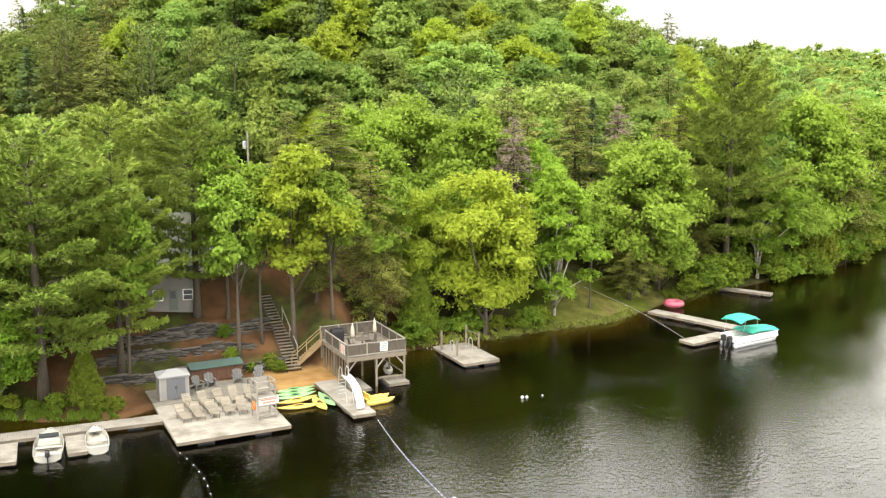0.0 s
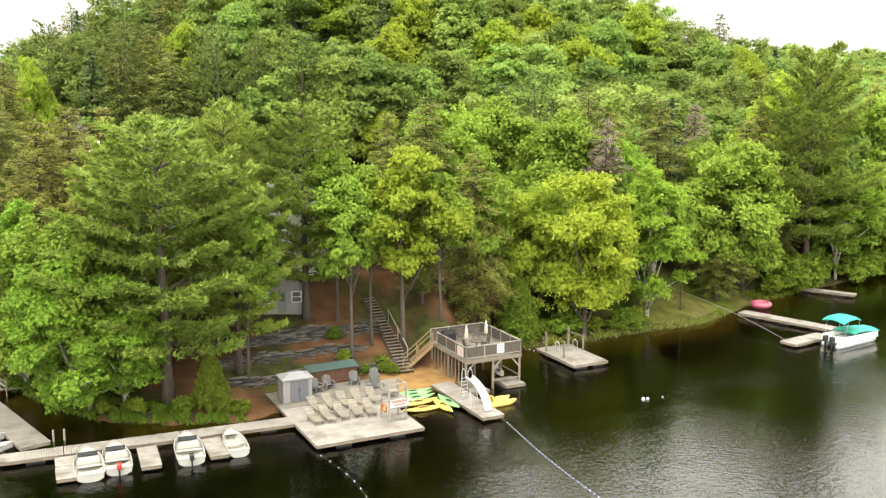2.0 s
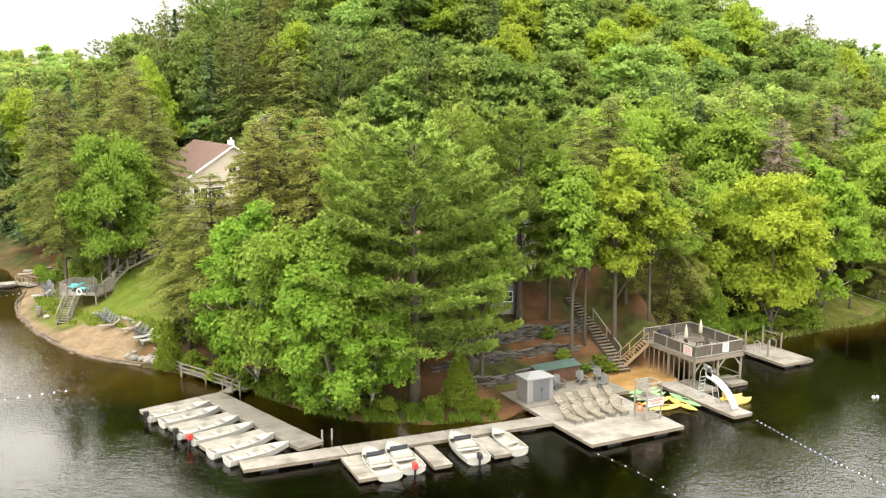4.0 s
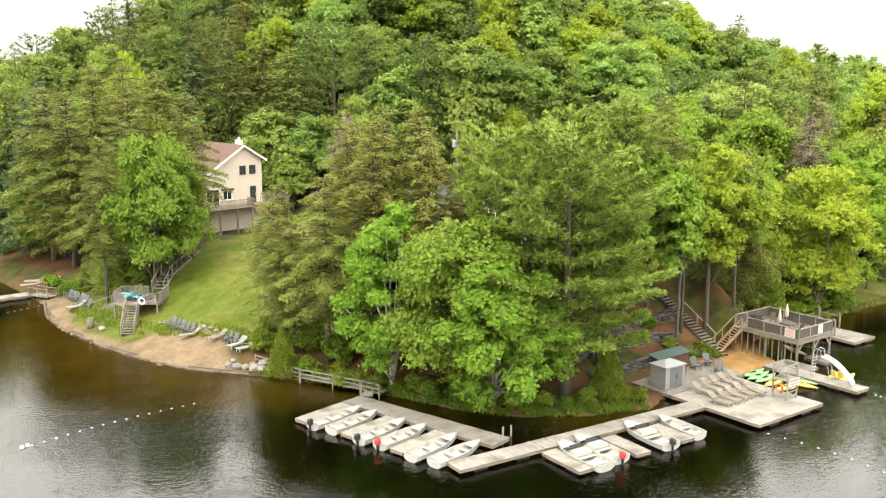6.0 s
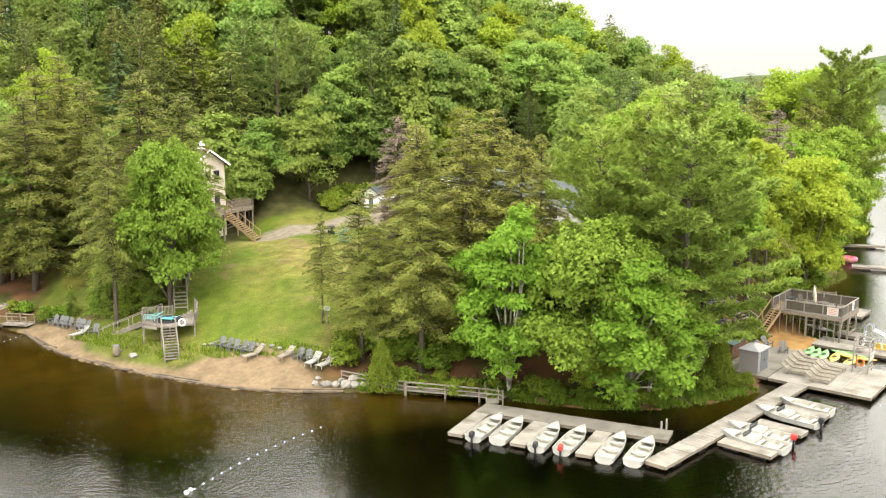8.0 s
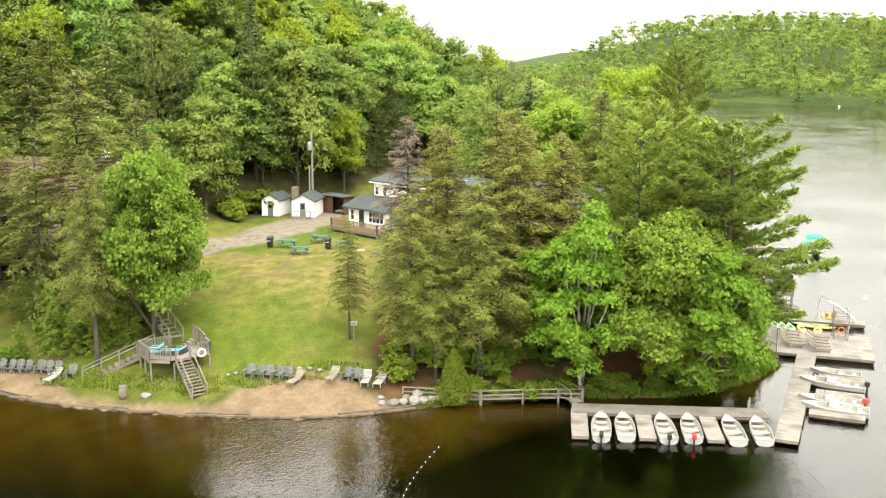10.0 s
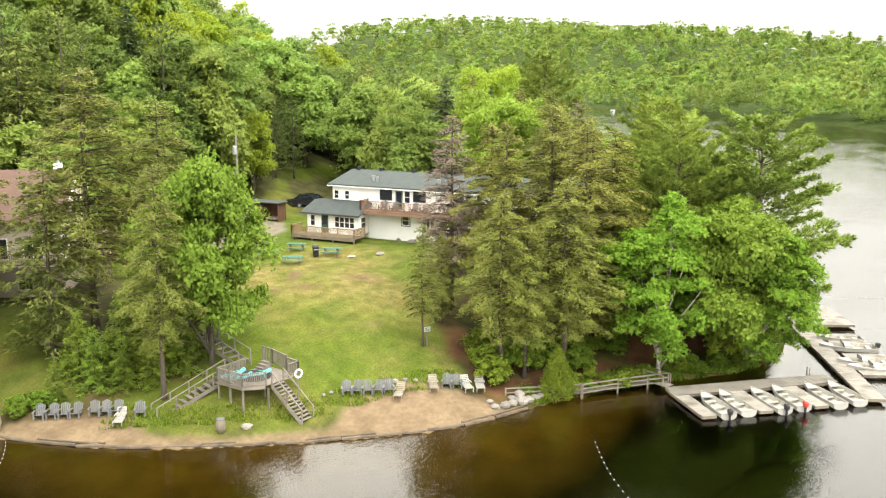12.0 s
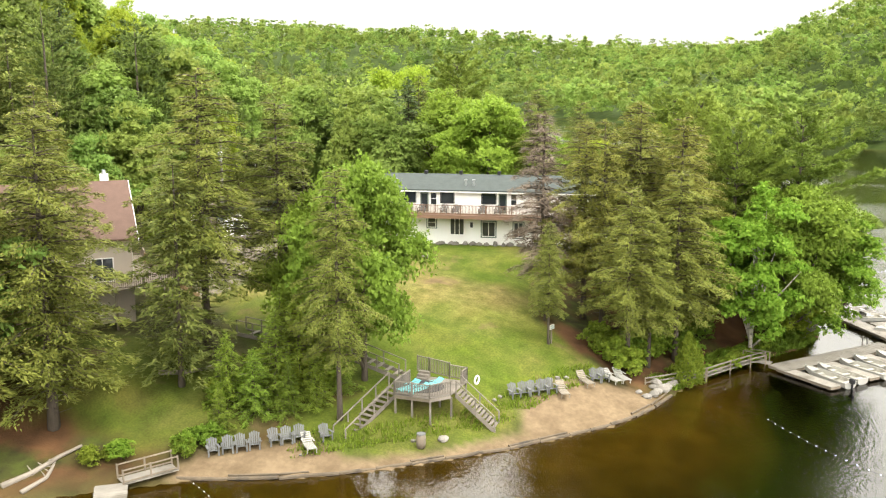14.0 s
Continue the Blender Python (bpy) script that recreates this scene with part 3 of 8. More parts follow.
def limbs(shape, rng, c, top, r0, count, zb):
    order = rng.permutation(len(c))[:count]
    for i in order:
        z0 = zb * rng.uniform(0.55, 1.0) + (c[i, 2] - zb) * rng.uniform(0.1, 0.5)
        z0 = min(max(z0, 0.5), top * 0.85)
        a = Vector((0, 0, z0))
        b = Vector(c[i])
        mid = a.lerp(b, 0.5) + Vector((rng.normal() * 0.15, rng.normal() * 0.15, 0.25))
        w = r0 * (1 - z0 / top) * 0.55 + 0.03
        shape.tube([a, mid, b], [w, w * 0.7, w * 0.25], 5)


def trunk_line(shape, rng, top, r0, lean=0.03, seg=7, flare=1.35):
    k = 7
    pts, rad = [], []
    ph = rng.uniform(0, 6, 2)
    for i in range(k):
        f = i / (k - 1)
        pts.append((lean * top * f * math.sin(ph[0]) + 0.06 * math.sin(f * 5 + ph[1]) * f, lean * top * f * math.cos(ph[0]) + 0.06 * math.cos(f * 4 + ph[0]) * f, -0.6 + f * (top + 0.6)))
        rad.append(max(0.02, r0 * (1 - f) ** 0.8 * (flare if i == 0 else 1) + 0.02))
    shape.tube(pts, rad, seg)


def whorled(rng, H, R, zb, n, kind):
    """Leaf places along tiers of boughs; also the boughs' lines."""
    pos, along, nrm, lines = [], [], [], []
    gap = {"pine": 1.2, "hemlock": 0.55, "spruce": 0.5}[kind]
    z = zb
    tiers = []
    while z < H - 0.2:
        f = (z - zb) / (H - zb)
        if kind == "pine":
            L = R * (0.70 + 0.9 * f if f < 0.3 else 0.97 * (1 - (f - 0.3) / 0.78) ** 0.58)
            k = 7
        elif kind == "hemlock":
            L = R * (0.75 + 0.9 * f if f < 0.2 else 1.0 * (1 - (f - 0.2) / 0.83) ** 0.62)
            k = 7
        else:
            L = R * (1.0 - f) ** 0.85 + 0.15
            k = 7
        tiers.append((z, f, L, k))
        z += gap * rng.uniform(0.75, 1.25)
    total = sum(t[2] ** 1.5 * t[3] for t in tiers)
    for z, f, L0, k in tiers:
        a0 = rng.uniform(0, 6.3)
        for i in range(k):
            L = max(0.3, L0 * (rng.uniform(0.48, 1.16) if kind == "pine" else rng.uniform(0.5, 1.22)))
            a = a0 + 2 * math.pi * i / k + rng.normal() * 0.2
            out = np.array([math.cos(a), math.sin(a), 0.0])
            m = max(5, int(n * L ** 1.5 / total))
            if kind == "pine":
                rise = 0.06 + 0.50 * f
                sv = 1 - rng.random(m) ** 1.5 * 0.72
                bz = lambda q: L * (rise * q + 0.10 * q ** 3)
            elif kind == "hemlock":
                rise = 0.10 + 0.25 * f
                sv = 1 - rng.random(m) ** 1.3 * 0.85
                bz = lambda q: L * (rise * q - 0.30 * q ** 2.2)
            else:
                rise = -0.05 + 0.45 * f
                sv = 1 - rng.random(m) ** 1.3 * 0.9
                bz = lambda q: L * (rise * q - 0.25 * q ** 2)
            wide = {"pine": 0.32, "hemlock": 0.26, "spruce": 0.22}[kind] * L * (1.15 - sv) ** 0.5 + 0.12
            across = np.array([-out[1], out[0], 0.0])
            sgn = np.clip(rng.normal(size=m) * 0.55, -1.2, 1.2)
            z0 = z + rng.normal() * gap * (0.14 if kind == "pine" else 0.25)
            p = out * (sv * L)[:, None] + across * (sgn * wide)[:, None]
            thick = {"pine": 0.08, "hemlock": 0.09, "spruce": 0.10}[kind]
            p[:, 2] = z0 + bz(sv) - np.abs(sgn) * wide * (0.1 if kind == "pine" else 0.35) + rng.normal(size=m) * thick
            if kind == "pine":
                keep = rng.integers(0, m, max(2, m // 9))
                pick = np.concatenate([np.repeat(keep, 9), rng.integers(0, m, m)])[:m]
                p, sgn = p[pick], sgn[pick]
            pos.append(p)
            dirv = out + across * (sgn * 0.9)[:, None] + rng.normal(size=(m, 3)) * 0.35
            dirv[:, 2] += 0.5 if kind == "pine" else -0.16
            if kind == "pine":
                dirv += rng.normal(size=(m, 3)) * 0.45
                pos[-1] = p + unit(dirv) * 0.22
            along.append(dirv)
            nr = np.array([0, 0, 1.0]) + out * 0.25 + rng.normal(size=(m, 3)) * 0.4
            nrm.append(nr)
            if L > 0.8:
                lines.append([(0, 0, z0), tuple(out * L * 0.5 + np.array([0, 0, z0 + bz(0.5)])), tuple(out * L * 0.92 + np.array([0, 0, z0 + bz(0.92)]))])
    return np.concatenate(pos), np.concatenate(along), np.concatenate(nrm), lines


def tree_kind(name, label, category, kind, H, R, zb, n, leaf, mats, r0, seed, group="trees", limb_count=9, boughs=True):
    rng = np.random.default_rng(seed)
    top = thing(name, Matrix(), label, category, group)
    wood = Shape()
    bark = M_BIRCH_BARK if kind == "birch" else M_BARK
    if kind in ("broad", "birch"):
        p, a, nn, s, w, c, r = crown_broad(rng, H, R, zb, n, leaf, 48 if kind == "broad" else 60, 0.82, 0.0 if kind == "broad" else 0.7, 16 if n > 9000 else 8)
        trunk_line(wood, rng, H * 0.8, r0, 0.05 if kind == "birch" else 0.03)
        limbs(wood, rng, c, H * 0.8, r0, limb_count, zb)
    elif kind in ("pine", "hemlock", "spruce"):
        p, a, nn, lines = whorled(rng, H, R, zb, n, kind)
        s = leaf * rng.uniform(0.7, 1.3, len(p))
        w = s * (0.24 if kind == "pine" else 0.27)
        trunk_line(wood, rng, H * 0.97, r0, 0.008)
        if boughs:
            for q in lines:
                wood.tube(q, [0.05, 0.035, 0.012], 4)
            for i in range(6):
                ang, zz = rng.uniform(0, 6.3), rng.uniform(0.3, 1.0) * zb
                wood.tube([(0, 0, zz), (math.cos(ang) * 0.9, math.sin(ang) * 0.9, zz + 0.1)], [0.03, 0.008], 4)
    elif kind == "cedar":
        f = rng.random(n) ** 0.8
        ang = rng.uniform(0, 2 * math.pi, n)
        lump = 1 + 0.16 * np.sin(ang * 5 + f * 14) + 0.12 * np.sin(ang * 9 - f * 23)
        prof = np.where(f < 0.12, 0.7 + 2.5 * f, (1 - (f - 0.12) / 0.9) ** 0.75)
        rad = R * prof * lump * rng.uniform(0.72, 1.06, n)
        p = np.stack([np.cos(ang) * rad, np.sin(ang) * rad, zb + f * (H - zb)], -1)
        out = np.stack([np.cos(ang), np.sin(ang), 0 * ang], -1)
        a = np.array([0, 0, 1.0]) + out * 0.5 + rng.normal(size=(n, 3)) * 0.35
        nn = out + np.array([0, 0, 0.55]) + rng.normal(size=(n, 3)) * 0.45
        s = leaf * rng.uniform(0.7, 1.3, n)
        w = s * 0.5
        trunk_line(wood, rng, H * 0.9, r0, 0.01)
    elif kind == "bare":
        p, a, nn, lines = whorled(rng, H, R, zb, n, "hemlock")
        s = leaf * rng.uniform(0.7, 1.3, len(p))
        w = s * 0.09
        trunk_line(wood, rng, H * 0.98, r0, 0.01)
        for q in lines:
            wood.tube(q, [0.05, 0.03, 0.01], 4)
    part("trunk", wood, bark, top, smooth=True)
    part("crown", leaf_mesh("crown", p, a, nn, s, w, mats), mats, top)
    return top


NEAR = {
    "maple": [tree_kind("maple_tree", "leafy green maple tree on the bank", "tree", "broad", 12, 4.6, 0.2, 32000, 0.23, M_LEAF, 0.2, 11 + i) for i in range(2)],
    "yellow": [tree_kind("young_maple_tree", "yellow-green spring maple leaning over the water", "tree", "broad", 11, 4.2, 0.5, 30000, 0.22, M_LEAF_YELLOW, 0.18, 21 + i) for i in range(2)],
    "birch": [tree_kind("birch_tree", "light green birch tree with a white trunk", "tree", "birch", 12, 3.4, 0.1, 23000, 0.20, M_LEAF_BIRCH, 0.13, 31 + i, limb_count=16) for i in range(2)],
    "pine": [tree_kind("white_pine_tree", "tall dark green white pine with tiered boughs", "tree", "pine", 18, 6.4, 3.9, 92000, 0.34, M_PINE, 0.32, 41 + i) for i in range(2)],
    "hemlock": [tree_kind("hemlock_tree", "olive green hemlock with drooping boughs", "tree", "hemlock", 16, 3.9, 2.2, 38000, 0.225, M_HEMLOCK, 0.22, 51 + i) for i in range(3)],
    "tall": [tree_kind("hemlock_tree", "olive hemlock with a bare lower trunk by the lawn", "tree", "hemlock", 16, 4.1, 4.4, 36000, 0.225, M_HEMLOCK, 0.22, 57 + i) for i in range(2)],
    "spruce": [tree_kind("spruce_tree", "dark green spruce with dense boughs", "tree", "spruce", 15, 3.2, 1.2, 15000, 0.36, M_SPRUCE, 0.2, 61 + i) for i in range(2)],
    "cedar": [tree_kind("cedar_tree", "dense olive cedar tree near the shore", "tree", "cedar", 8, 2.1, 0.2, 9000, 0.30, M_CEDAR, 0.14, 71 + i) for i in range(2)],
    "fir": [tree_kind("young_fir_tree", "young bright green fir tree above the beach", "tree", "spruce", 8, 2.6, 0.1, 9000, 0.30, M_FIR, 0.12, 75 + i) for i in range(2)],
    "shrub": [tree_kind("shrub", "low bright green shrub on the bank", "shrub", "broad", 1.8, 1.15, 0.0, 2200, 0.18, M_FERN, 0.03, 91 + i, "shrubs", 4) for i in range(2)],
    "slim": [tree_kind("maple_tree", "slim maple with a tall bare trunk on the slope", "tree", "broad", 13, 2.9, 5.5, 12000, 0.26, M_LEAF, 0.16, 95)],
    "high": [tree_kind("young_maple_tree", "tall yellow-green maple with a bare lower trunk", "tree", "broad", 16, 3.9, 5.2, 22000, 0.26, M_LEAF_YELLOW, 0.22, 96)],
    "bare": [tree_kind("dead_conifer", "bare grey-brown dead conifer among green trees", "tree", "bare", 14, 3.3, 2.6, 14000, 0.5, M_DEAD, 0.18, 81)],
}
MID = {
    "maple": [tree_kind("maple_tree", "rounded green maple tree on the wooded hill", "tree", "broad", 15, 5.0, 1.0, 10500, 0.40, M_LEAF_HILL_HAZED, 0.2, 111 + i, "hill trees", 4) for i in range(4)],
    "yellow": [tree_kind("maple_tree", "yellow-green maple tree on the wooded hill", "tree", "broad", 14, 4.8, 1.0, 10000, 0.36, M_LEAF_YELLOW, 0.2, 121 + i, "hill trees", 4) for i in range(2)],
    "hemlock": [tree_kind("hemlock_tree", "olive hemlock on the wooded hill", "tree", "hemlock", 17, 4.2, 1.6, 8500, 0.46, M_HEMLOCK_HILL, 0.2, 131 + i, "hill trees", 4, False) for i in range(2)],
    "pine": [tree_kind("white_pine_tree", "dark green white pine on the wooded hill", "tree", "pine", 19, 5.0, 2.5, 9000, 0.60, M_PINE_HILL, 0.25, 141, "hill trees", 4, False)],
    "spruce": [tree_kind("spruce_tree", "dark spruce on the wooded hill", "tree", "spruce", 15, 3.4, 1.0, 5000, 0.58, M_SPRUCE, 0.2, 151, "hill trees", 4, False)],
}
USED, PROTO_H = set(), {}


def plant(kind, x, y, h, spread=1.0, variant=0, stock=NEAR, turn=None, label=""):
    """One tree of that height, standing on the ground at x, y."""
    proto = stock[kind][variant % len(stock[kind])]
    base_h = PROTO_H[proto.name]
    s = h / base_h
    ang = RNG.uniform(0, 360) if turn is None else turn
    m = pose(x, y, gz(x, y) - 0.05, 0, 0, ang) @ Matrix.Diagonal((s * spread, s * spread, s, 1))
    if proto.name not in USED:
        USED.add(proto.name)
        proto.matrix_world = m
        ob = proto
    else:
        ob = copy_thing(proto, Matrix())
        ob.matrix_basis = m
    if label:
        ob["label"] = label
    return ob


HEIGHTS = {"fir": 8, "maple": 12, "yellow": 11, "birch": 12, "pine": 18, "hemlock": 16, "tall": 16, "spruce": 15, "cedar": 8, "bare": 14, "shrub": 1.8, "slim": 13, "high": 16}
HEIGHTS_MID = {"maple": 15, "yellow": 14, "hemlock": 17, "pine": 19, "spruce": 15}
for stock, heights in ((NEAR, HEIGHTS), (MID, HEIGHTS_MID)):
    for k, protos in stock.items():
        for o in protos:
            PROTO_H[o.name] = heights[k]

def plant_to(kind, x, y, top, spread=1.0, variant=0, stock=NEAR, lean=0.0, towards=0.0, turn=None):
    """One tree whose tip stands at the height top; it may lean some degrees towards a heading."""
    ob = plant(kind, x, y, top - gz(x, y), spread, variant, stock, turn)
    if lean:
        m = ob.matrix_basis.copy()
        at = Matrix.Translation(m.translation)
        ob.matrix_basis = at @ Matrix.Rotation(radians(lean), 4, Vector((-math.sin(radians(towards)), math.cos(radians(towards)), 0))) @ at.inverted() @ m
    return ob


# trees of the point and the shore: kind, x, y, height of the tip, spread, variant
for k, x, y, top, sp, v in [
    # white pines of the point
    ("pine", -28.8, 69.1, 20.7, 1.12, 0), ("pine", -20.3, 80.4, 21.2, 1.0, 1), ("pine", -26.0, 78.0, 21.0, 0.85, 1), ("pine", -24.6, 73.6, 17.5, 0.9, 0), ("pine", -32.6, 75.0, 20.3, 0.85, 0),
    # hemlocks between lawn and point
    ("tall", -49.1, 84.2, 15.6, 1.0, 0), ("tall", -48.2, 82.6, 13.0, 0.95, 1), ("tall", -45.5, 80.4, 16.6, 1.1, 0), ("hemlock", -43.0, 86.4, 20.6, 0.85, 1), ("hemlock", -41.5, 80.2, 20.7, 1.0, 2),
    ("hemlock", -40.2, 83.7, 21.7, 1.05, 0), ("hemlock", -37.3, 84.1, 21.9, 1.0, 1), ("hemlock", -37.3, 79.2, 19.6, 1.0, 2), ("tall", -42.4, 88.0, 20.2, 0.95, 1), ("hemlock", -33.6, 82.3, 19.4, 0.95, 0),
    ("bare", -42.6, 91.6, 20.8, 0.9, 0), ("tall", -50.3, 90.3, 12.9, 0.7, 0), ("hemlock", -45.6, 91.0, 11.5, 0.8, 2),
    # hemlocks and maples west of the lawn
    ("tall", -65.7, 102.6, 18.4, 0.75, 1), ("tall", -60.9, 113.7, 24.7, 1.05, 0), ("tall", -57.8, 109.3, 22.3, 1.0, 1), ("maple", -61.0, 102.2, 18.7, 0.72, 0), ("maple", -59.0, 106.2, 16.2, 0.8, 1),
    ("fir", -61.4, 105.6, 8.0, 1.15, 0), ("fir", -60.6, 104.4, 7.2, 1.1, 1), ("fir", -62.8, 107.6, 9.4, 1.1, 0), ("fir", -64.6, 104.6, 6.0, 1.2, 1), ("fir", -65.9, 106.0, 5.4, 1.2, 0), ("fir", -66.5, 108.2, 6.6, 1.1, 1),
    ("fir", -64.8, 107.2, 9.0, 1.0, 0), ("fir", -63.2, 106.2, 10.0, 1.0, 1), ("fir", -66.0, 110.2, 7.6, 0.95, 1), ("fir", -68.9, 109.6, 4.6, 1.0, 0), ("fir", -62.4, 103.6, 7.2, 1.1, 0),
    ("hemlock", -71.4, 119.6, 22.2, 1.15, 0), ("hemlock", -74.5, 124.5, 23.0, 1.2, 1), ("hemlock", -69.5, 127.5, 25.0, 1.0, 2), ("spruce", -76.5, 128.6, 22.3, 1.2, 0), ("hemlock", -65.0, 123.2, 23.8, 1.0, 1), ("hemlock", -66.5, 133, 26.5, 1.0, 1),
    ("cedar", -49.2, 79.6, 4.3, 1.15, 1),
    # row behind the swimming dock
    ("high", -12.3, 80.2, 18.4, 1.0, 0), ("hemlock", -6.4, 86.2, 17.9, 0.95, 1), ("yellow", 3.9, 89.0, 14.7, 0.98, 1), ("yellow", -1.2, 90.2, 14.4, 0.85, 0), ("birch", 10.8, 94.6, 17.2, 0.95, 1), ("birch", 9.2, 99.6, 17.6, 0.9, 0),
    ("slim", -16.3, 77.4, 16.0, 0.9, 0), ("slim", -14.9, 79.6, 16.8, 0.8, 0), ("slim", -23.8, 72.9, 14.5, 0.8, 0), ("slim", -9.2, 81.2, 16.0, 0.9, 0), ("slim", -17.8, 80.6, 18.0, 0.9, 0), ("slim", -5.2, 87.2, 15.0, 0.9, 0),
    ("hemlock", -10.8, 83.2, 16.5, 0.9, 2), ("cedar", -2.2, 87.9, 6.9, 1.15, 0), ("cedar", -25.6, 68.6, 5.0, 1.1, 1), ("maple", 0.2, 93.5, 14.2, 0.9, 0),
    ("maple", 21.4, 104.0, 17.7, 0.95, 0), ("hemlock", 23.5, 107.5, 19.4, 1.1, 0), ("hemlock", 19.4, 101.6, 10.5, 1.45, 1), ("slim", 14.6, 96.9, 11.5, 0.75, 0), ("maple", 23.4, 105.6, 10.0, 1.0, 0), ("pine", 32.3, 112.0, 26.7, 0.8, 0), ("maple", 41.0, 119.4, 14.5, 1.0, 1), ("birch", 36.8, 114.6, 15.0, 1.1, 0),
    ("maple", 44.5, 123.0, 22.0, 0.85, 0), ("hemlock", 51.2, 128.0, 21.0, 1.0, 1), ("hemlock", 29.4, 111.4, 11.0, 1.2, 0), ("cedar", 46.0, 121.6, 9.6, 1.2, 1), ("maple", 54.5, 130.8, 9.6, 1.0, 0),
    ("maple", 56.5, 135.5, 20.0, 0.9, 1), ("hemlock", 26.5, 112.5, 20.5, 1.0, 2), ("yellow", 33.8, 122.8, 25.2, 0.85, 0), ("bare", 6.9, 97.6, 20.1, 0.85, 0), ("bare", 20.5, 117.5, 20.6, 1.0, 0), ("spruce", -2.5, 112, 23.5, 1.3, 1), ("spruce", 3.5, 115, 22.0, 1.2, 0),
    ("hemlock", -14.0, 90, 20.8, 1.0, 0), ("hemlock", -10.5, 95.0, 22.2, 1.1, 2), ("maple", -9.0, 101, 21.3, 1.0, 0), ("maple", 4.0, 101, 20.0, 1.0, 1), ("hemlock", 9.0, 105, 20.5, 1.1, 1), ("hemlock", 14.5, 109, 21.5, 1.1, 2), ("maple", -3, 106, 21.3, 1.0, 1),
]:
    plant_to(k, x, y, top, sp, v)
# birches and leafy trees at the boat dock, some leaning out over the water
for k, x, y, top, sp, v, lean, towards in [
    ("birch", -41.0, 74.0, 15.3, 1.0, 0, 2, 200), ("maple", -36.2, 70.5, 14.6, 0.95, 0, 7, 260), ("birch", -34.4, 68.8, 13.8, 1.15, 1, 18, 258), ("maple", -33.4, 71.8, 13.2, 0.75, 1, 0, 0), ("birch", -32.0, 69.0, 10.6, 1.2, 0, 12, 285), ("yellow", -35.4, 70.2, 6.2, 1.1, 0, 0, 0),
]:
    plant_to(k, x, y, top, sp, v, NEAR, lean, towards)

# the wooded hill: its front rows are trees of their own
spots = []


def scatter(n, x0, x1, y0, y1, gap, ok, seed):
    rng = np.random.default_rng(seed)
    got, cell = [], {}
    for _ in range(n):
        x, y = rng.uniform(x0, x1), rng.uniform(y0, y1)
        i, j = int(x // gap), int(y // gap)
        if any(math.hypot(x - a, y - b) < gap for u in (-1, 0, 1) for w in (-1, 0, 1) for a, b in cell.get((i + u, j + w), ())):
            continue
        cell.setdefault((i, j), []).append((x, y))
        got.append((x, y))
    a = np.array(got)
    return a[ok(a[:, 0], a[:, 1])]


GLADE = [(-20, 118), (-10, 118), (-4, 126), (8, 134), (14, 138), (6, 139), (-8, 133.5), (-16, 129)]
CLEAR = [(-56, 100), (-50, 96), (-32, 84), (-16, 84), (-12, 100), (-12, 118), (-8, 126), (-10, 133), (-18, 133), (-26, 129.5), (-40, 129), (-46, 137), (-63, 141), (-66, 122), (-60, 112)]


def hill_ok(x, y):
    d = inland(x, y, SHORE)
    d = np.where(inland(x, y, GLADE) > -1.5, -1, d)
    return (d > 4) & (inland(x, y, CLEAR) < -1.0) & (y > 112) & ((x < -62) | (x > -10) | (y > 129)) & ((x > -66) | (y > 122))


hill = scatter(26000, -150, 130, 108, 330, 4.3, hill_ok, 5)
# crowns of the hill that stand out: kind, x, y, height of the tip, spread
CROWNS = [
    ("pine", -55.1, 147.9, 31.6, 1.0), ("pine", -39.7, 138.2, 30.7, 1.0), ("hemlock", -45.8, 137.8, 27.4, 1.15), ("hemlock", -53.7, 140.2, 28.2, 1.1), ("pine", -42.6, 143.4, 31.0, 1.0), ("hemlock", -49.2, 144.6, 29.6, 1.15), ("spruce", -58.6, 142.8, 27.6, 1.1),
    ("maple", -34.2, 134.6, 22.4, 1.05), ("maple", -38.2, 130.4, 20.4, 1.0), ("maple", -48.6, 134.6, 19.4, 1.1), ("maple", -43.2, 132.4, 18.6, 1.0), ("maple", -18.6, 135.2, 26.8, 1.0), ("maple", -22.6, 133.6, 25.4, 0.9), ("maple", -21.2, 138.0, 28.5, 1.1),
    ("yellow", -16.6, 131.6, 19.6, 0.75), ("maple", -11.4, 137.5, 24.6, 1.0), ("maple", 4.6, 138.2, 24.5, 1.05), ("yellow", -16.4, 143.0, 29.8, 1.0), ("yellow", 11.2, 150.2, 29.7, 1.05), ("maple", 31.8, 186.0, 33.4, 1.2), ("maple", 22.3, 156.4, 26.0, 1.05),
    ("hemlock", 32.4, 145.2, 25.2, 1.1), ("pine", 25.8, 143.2, 23.6, 1.0), ("maple", 18.6, 143.4, 23.8, 1.0), ("pine", -4.2, 134.2, 20.0, 0.9), ("pine", -1.6, 138.4, 20.8, 1.0), ("pine", -8.6, 134.0, 19.0, 0.9), ("yellow", -66.6, 141.0, 25.0, 0.6), ("maple", -63.1, 151.6, 29.2, 1.0),
    ("maple", -24.6, 149.7, 29.6, 1.05), ("yellow", 12.0, 161.0, 32.0, 1.0), ("maple", -29.5, 142.0, 26.5, 1.1), ("maple", -30.6, 150.5, 30.0, 1.1), ("maple", -6.5, 146.5, 28.0, 1.1), ("yellow", 1.5, 155.0, 31.5, 1.1),
]
for i, (k, x, y, top, sp) in enumerate(CROWNS):
    plant_to(k, x, y, top, sp, i, MID, turn=47 * i)
hill = np.array([p for p in hill if min(math.hypot(p[0] - q[1], p[1] - q[2]) for q in CROWNS) > 4.6])
front = hill[(hill[:, 1] < 190) & (hill[:, 0] > -125) & (hill[:, 0] < 75)]
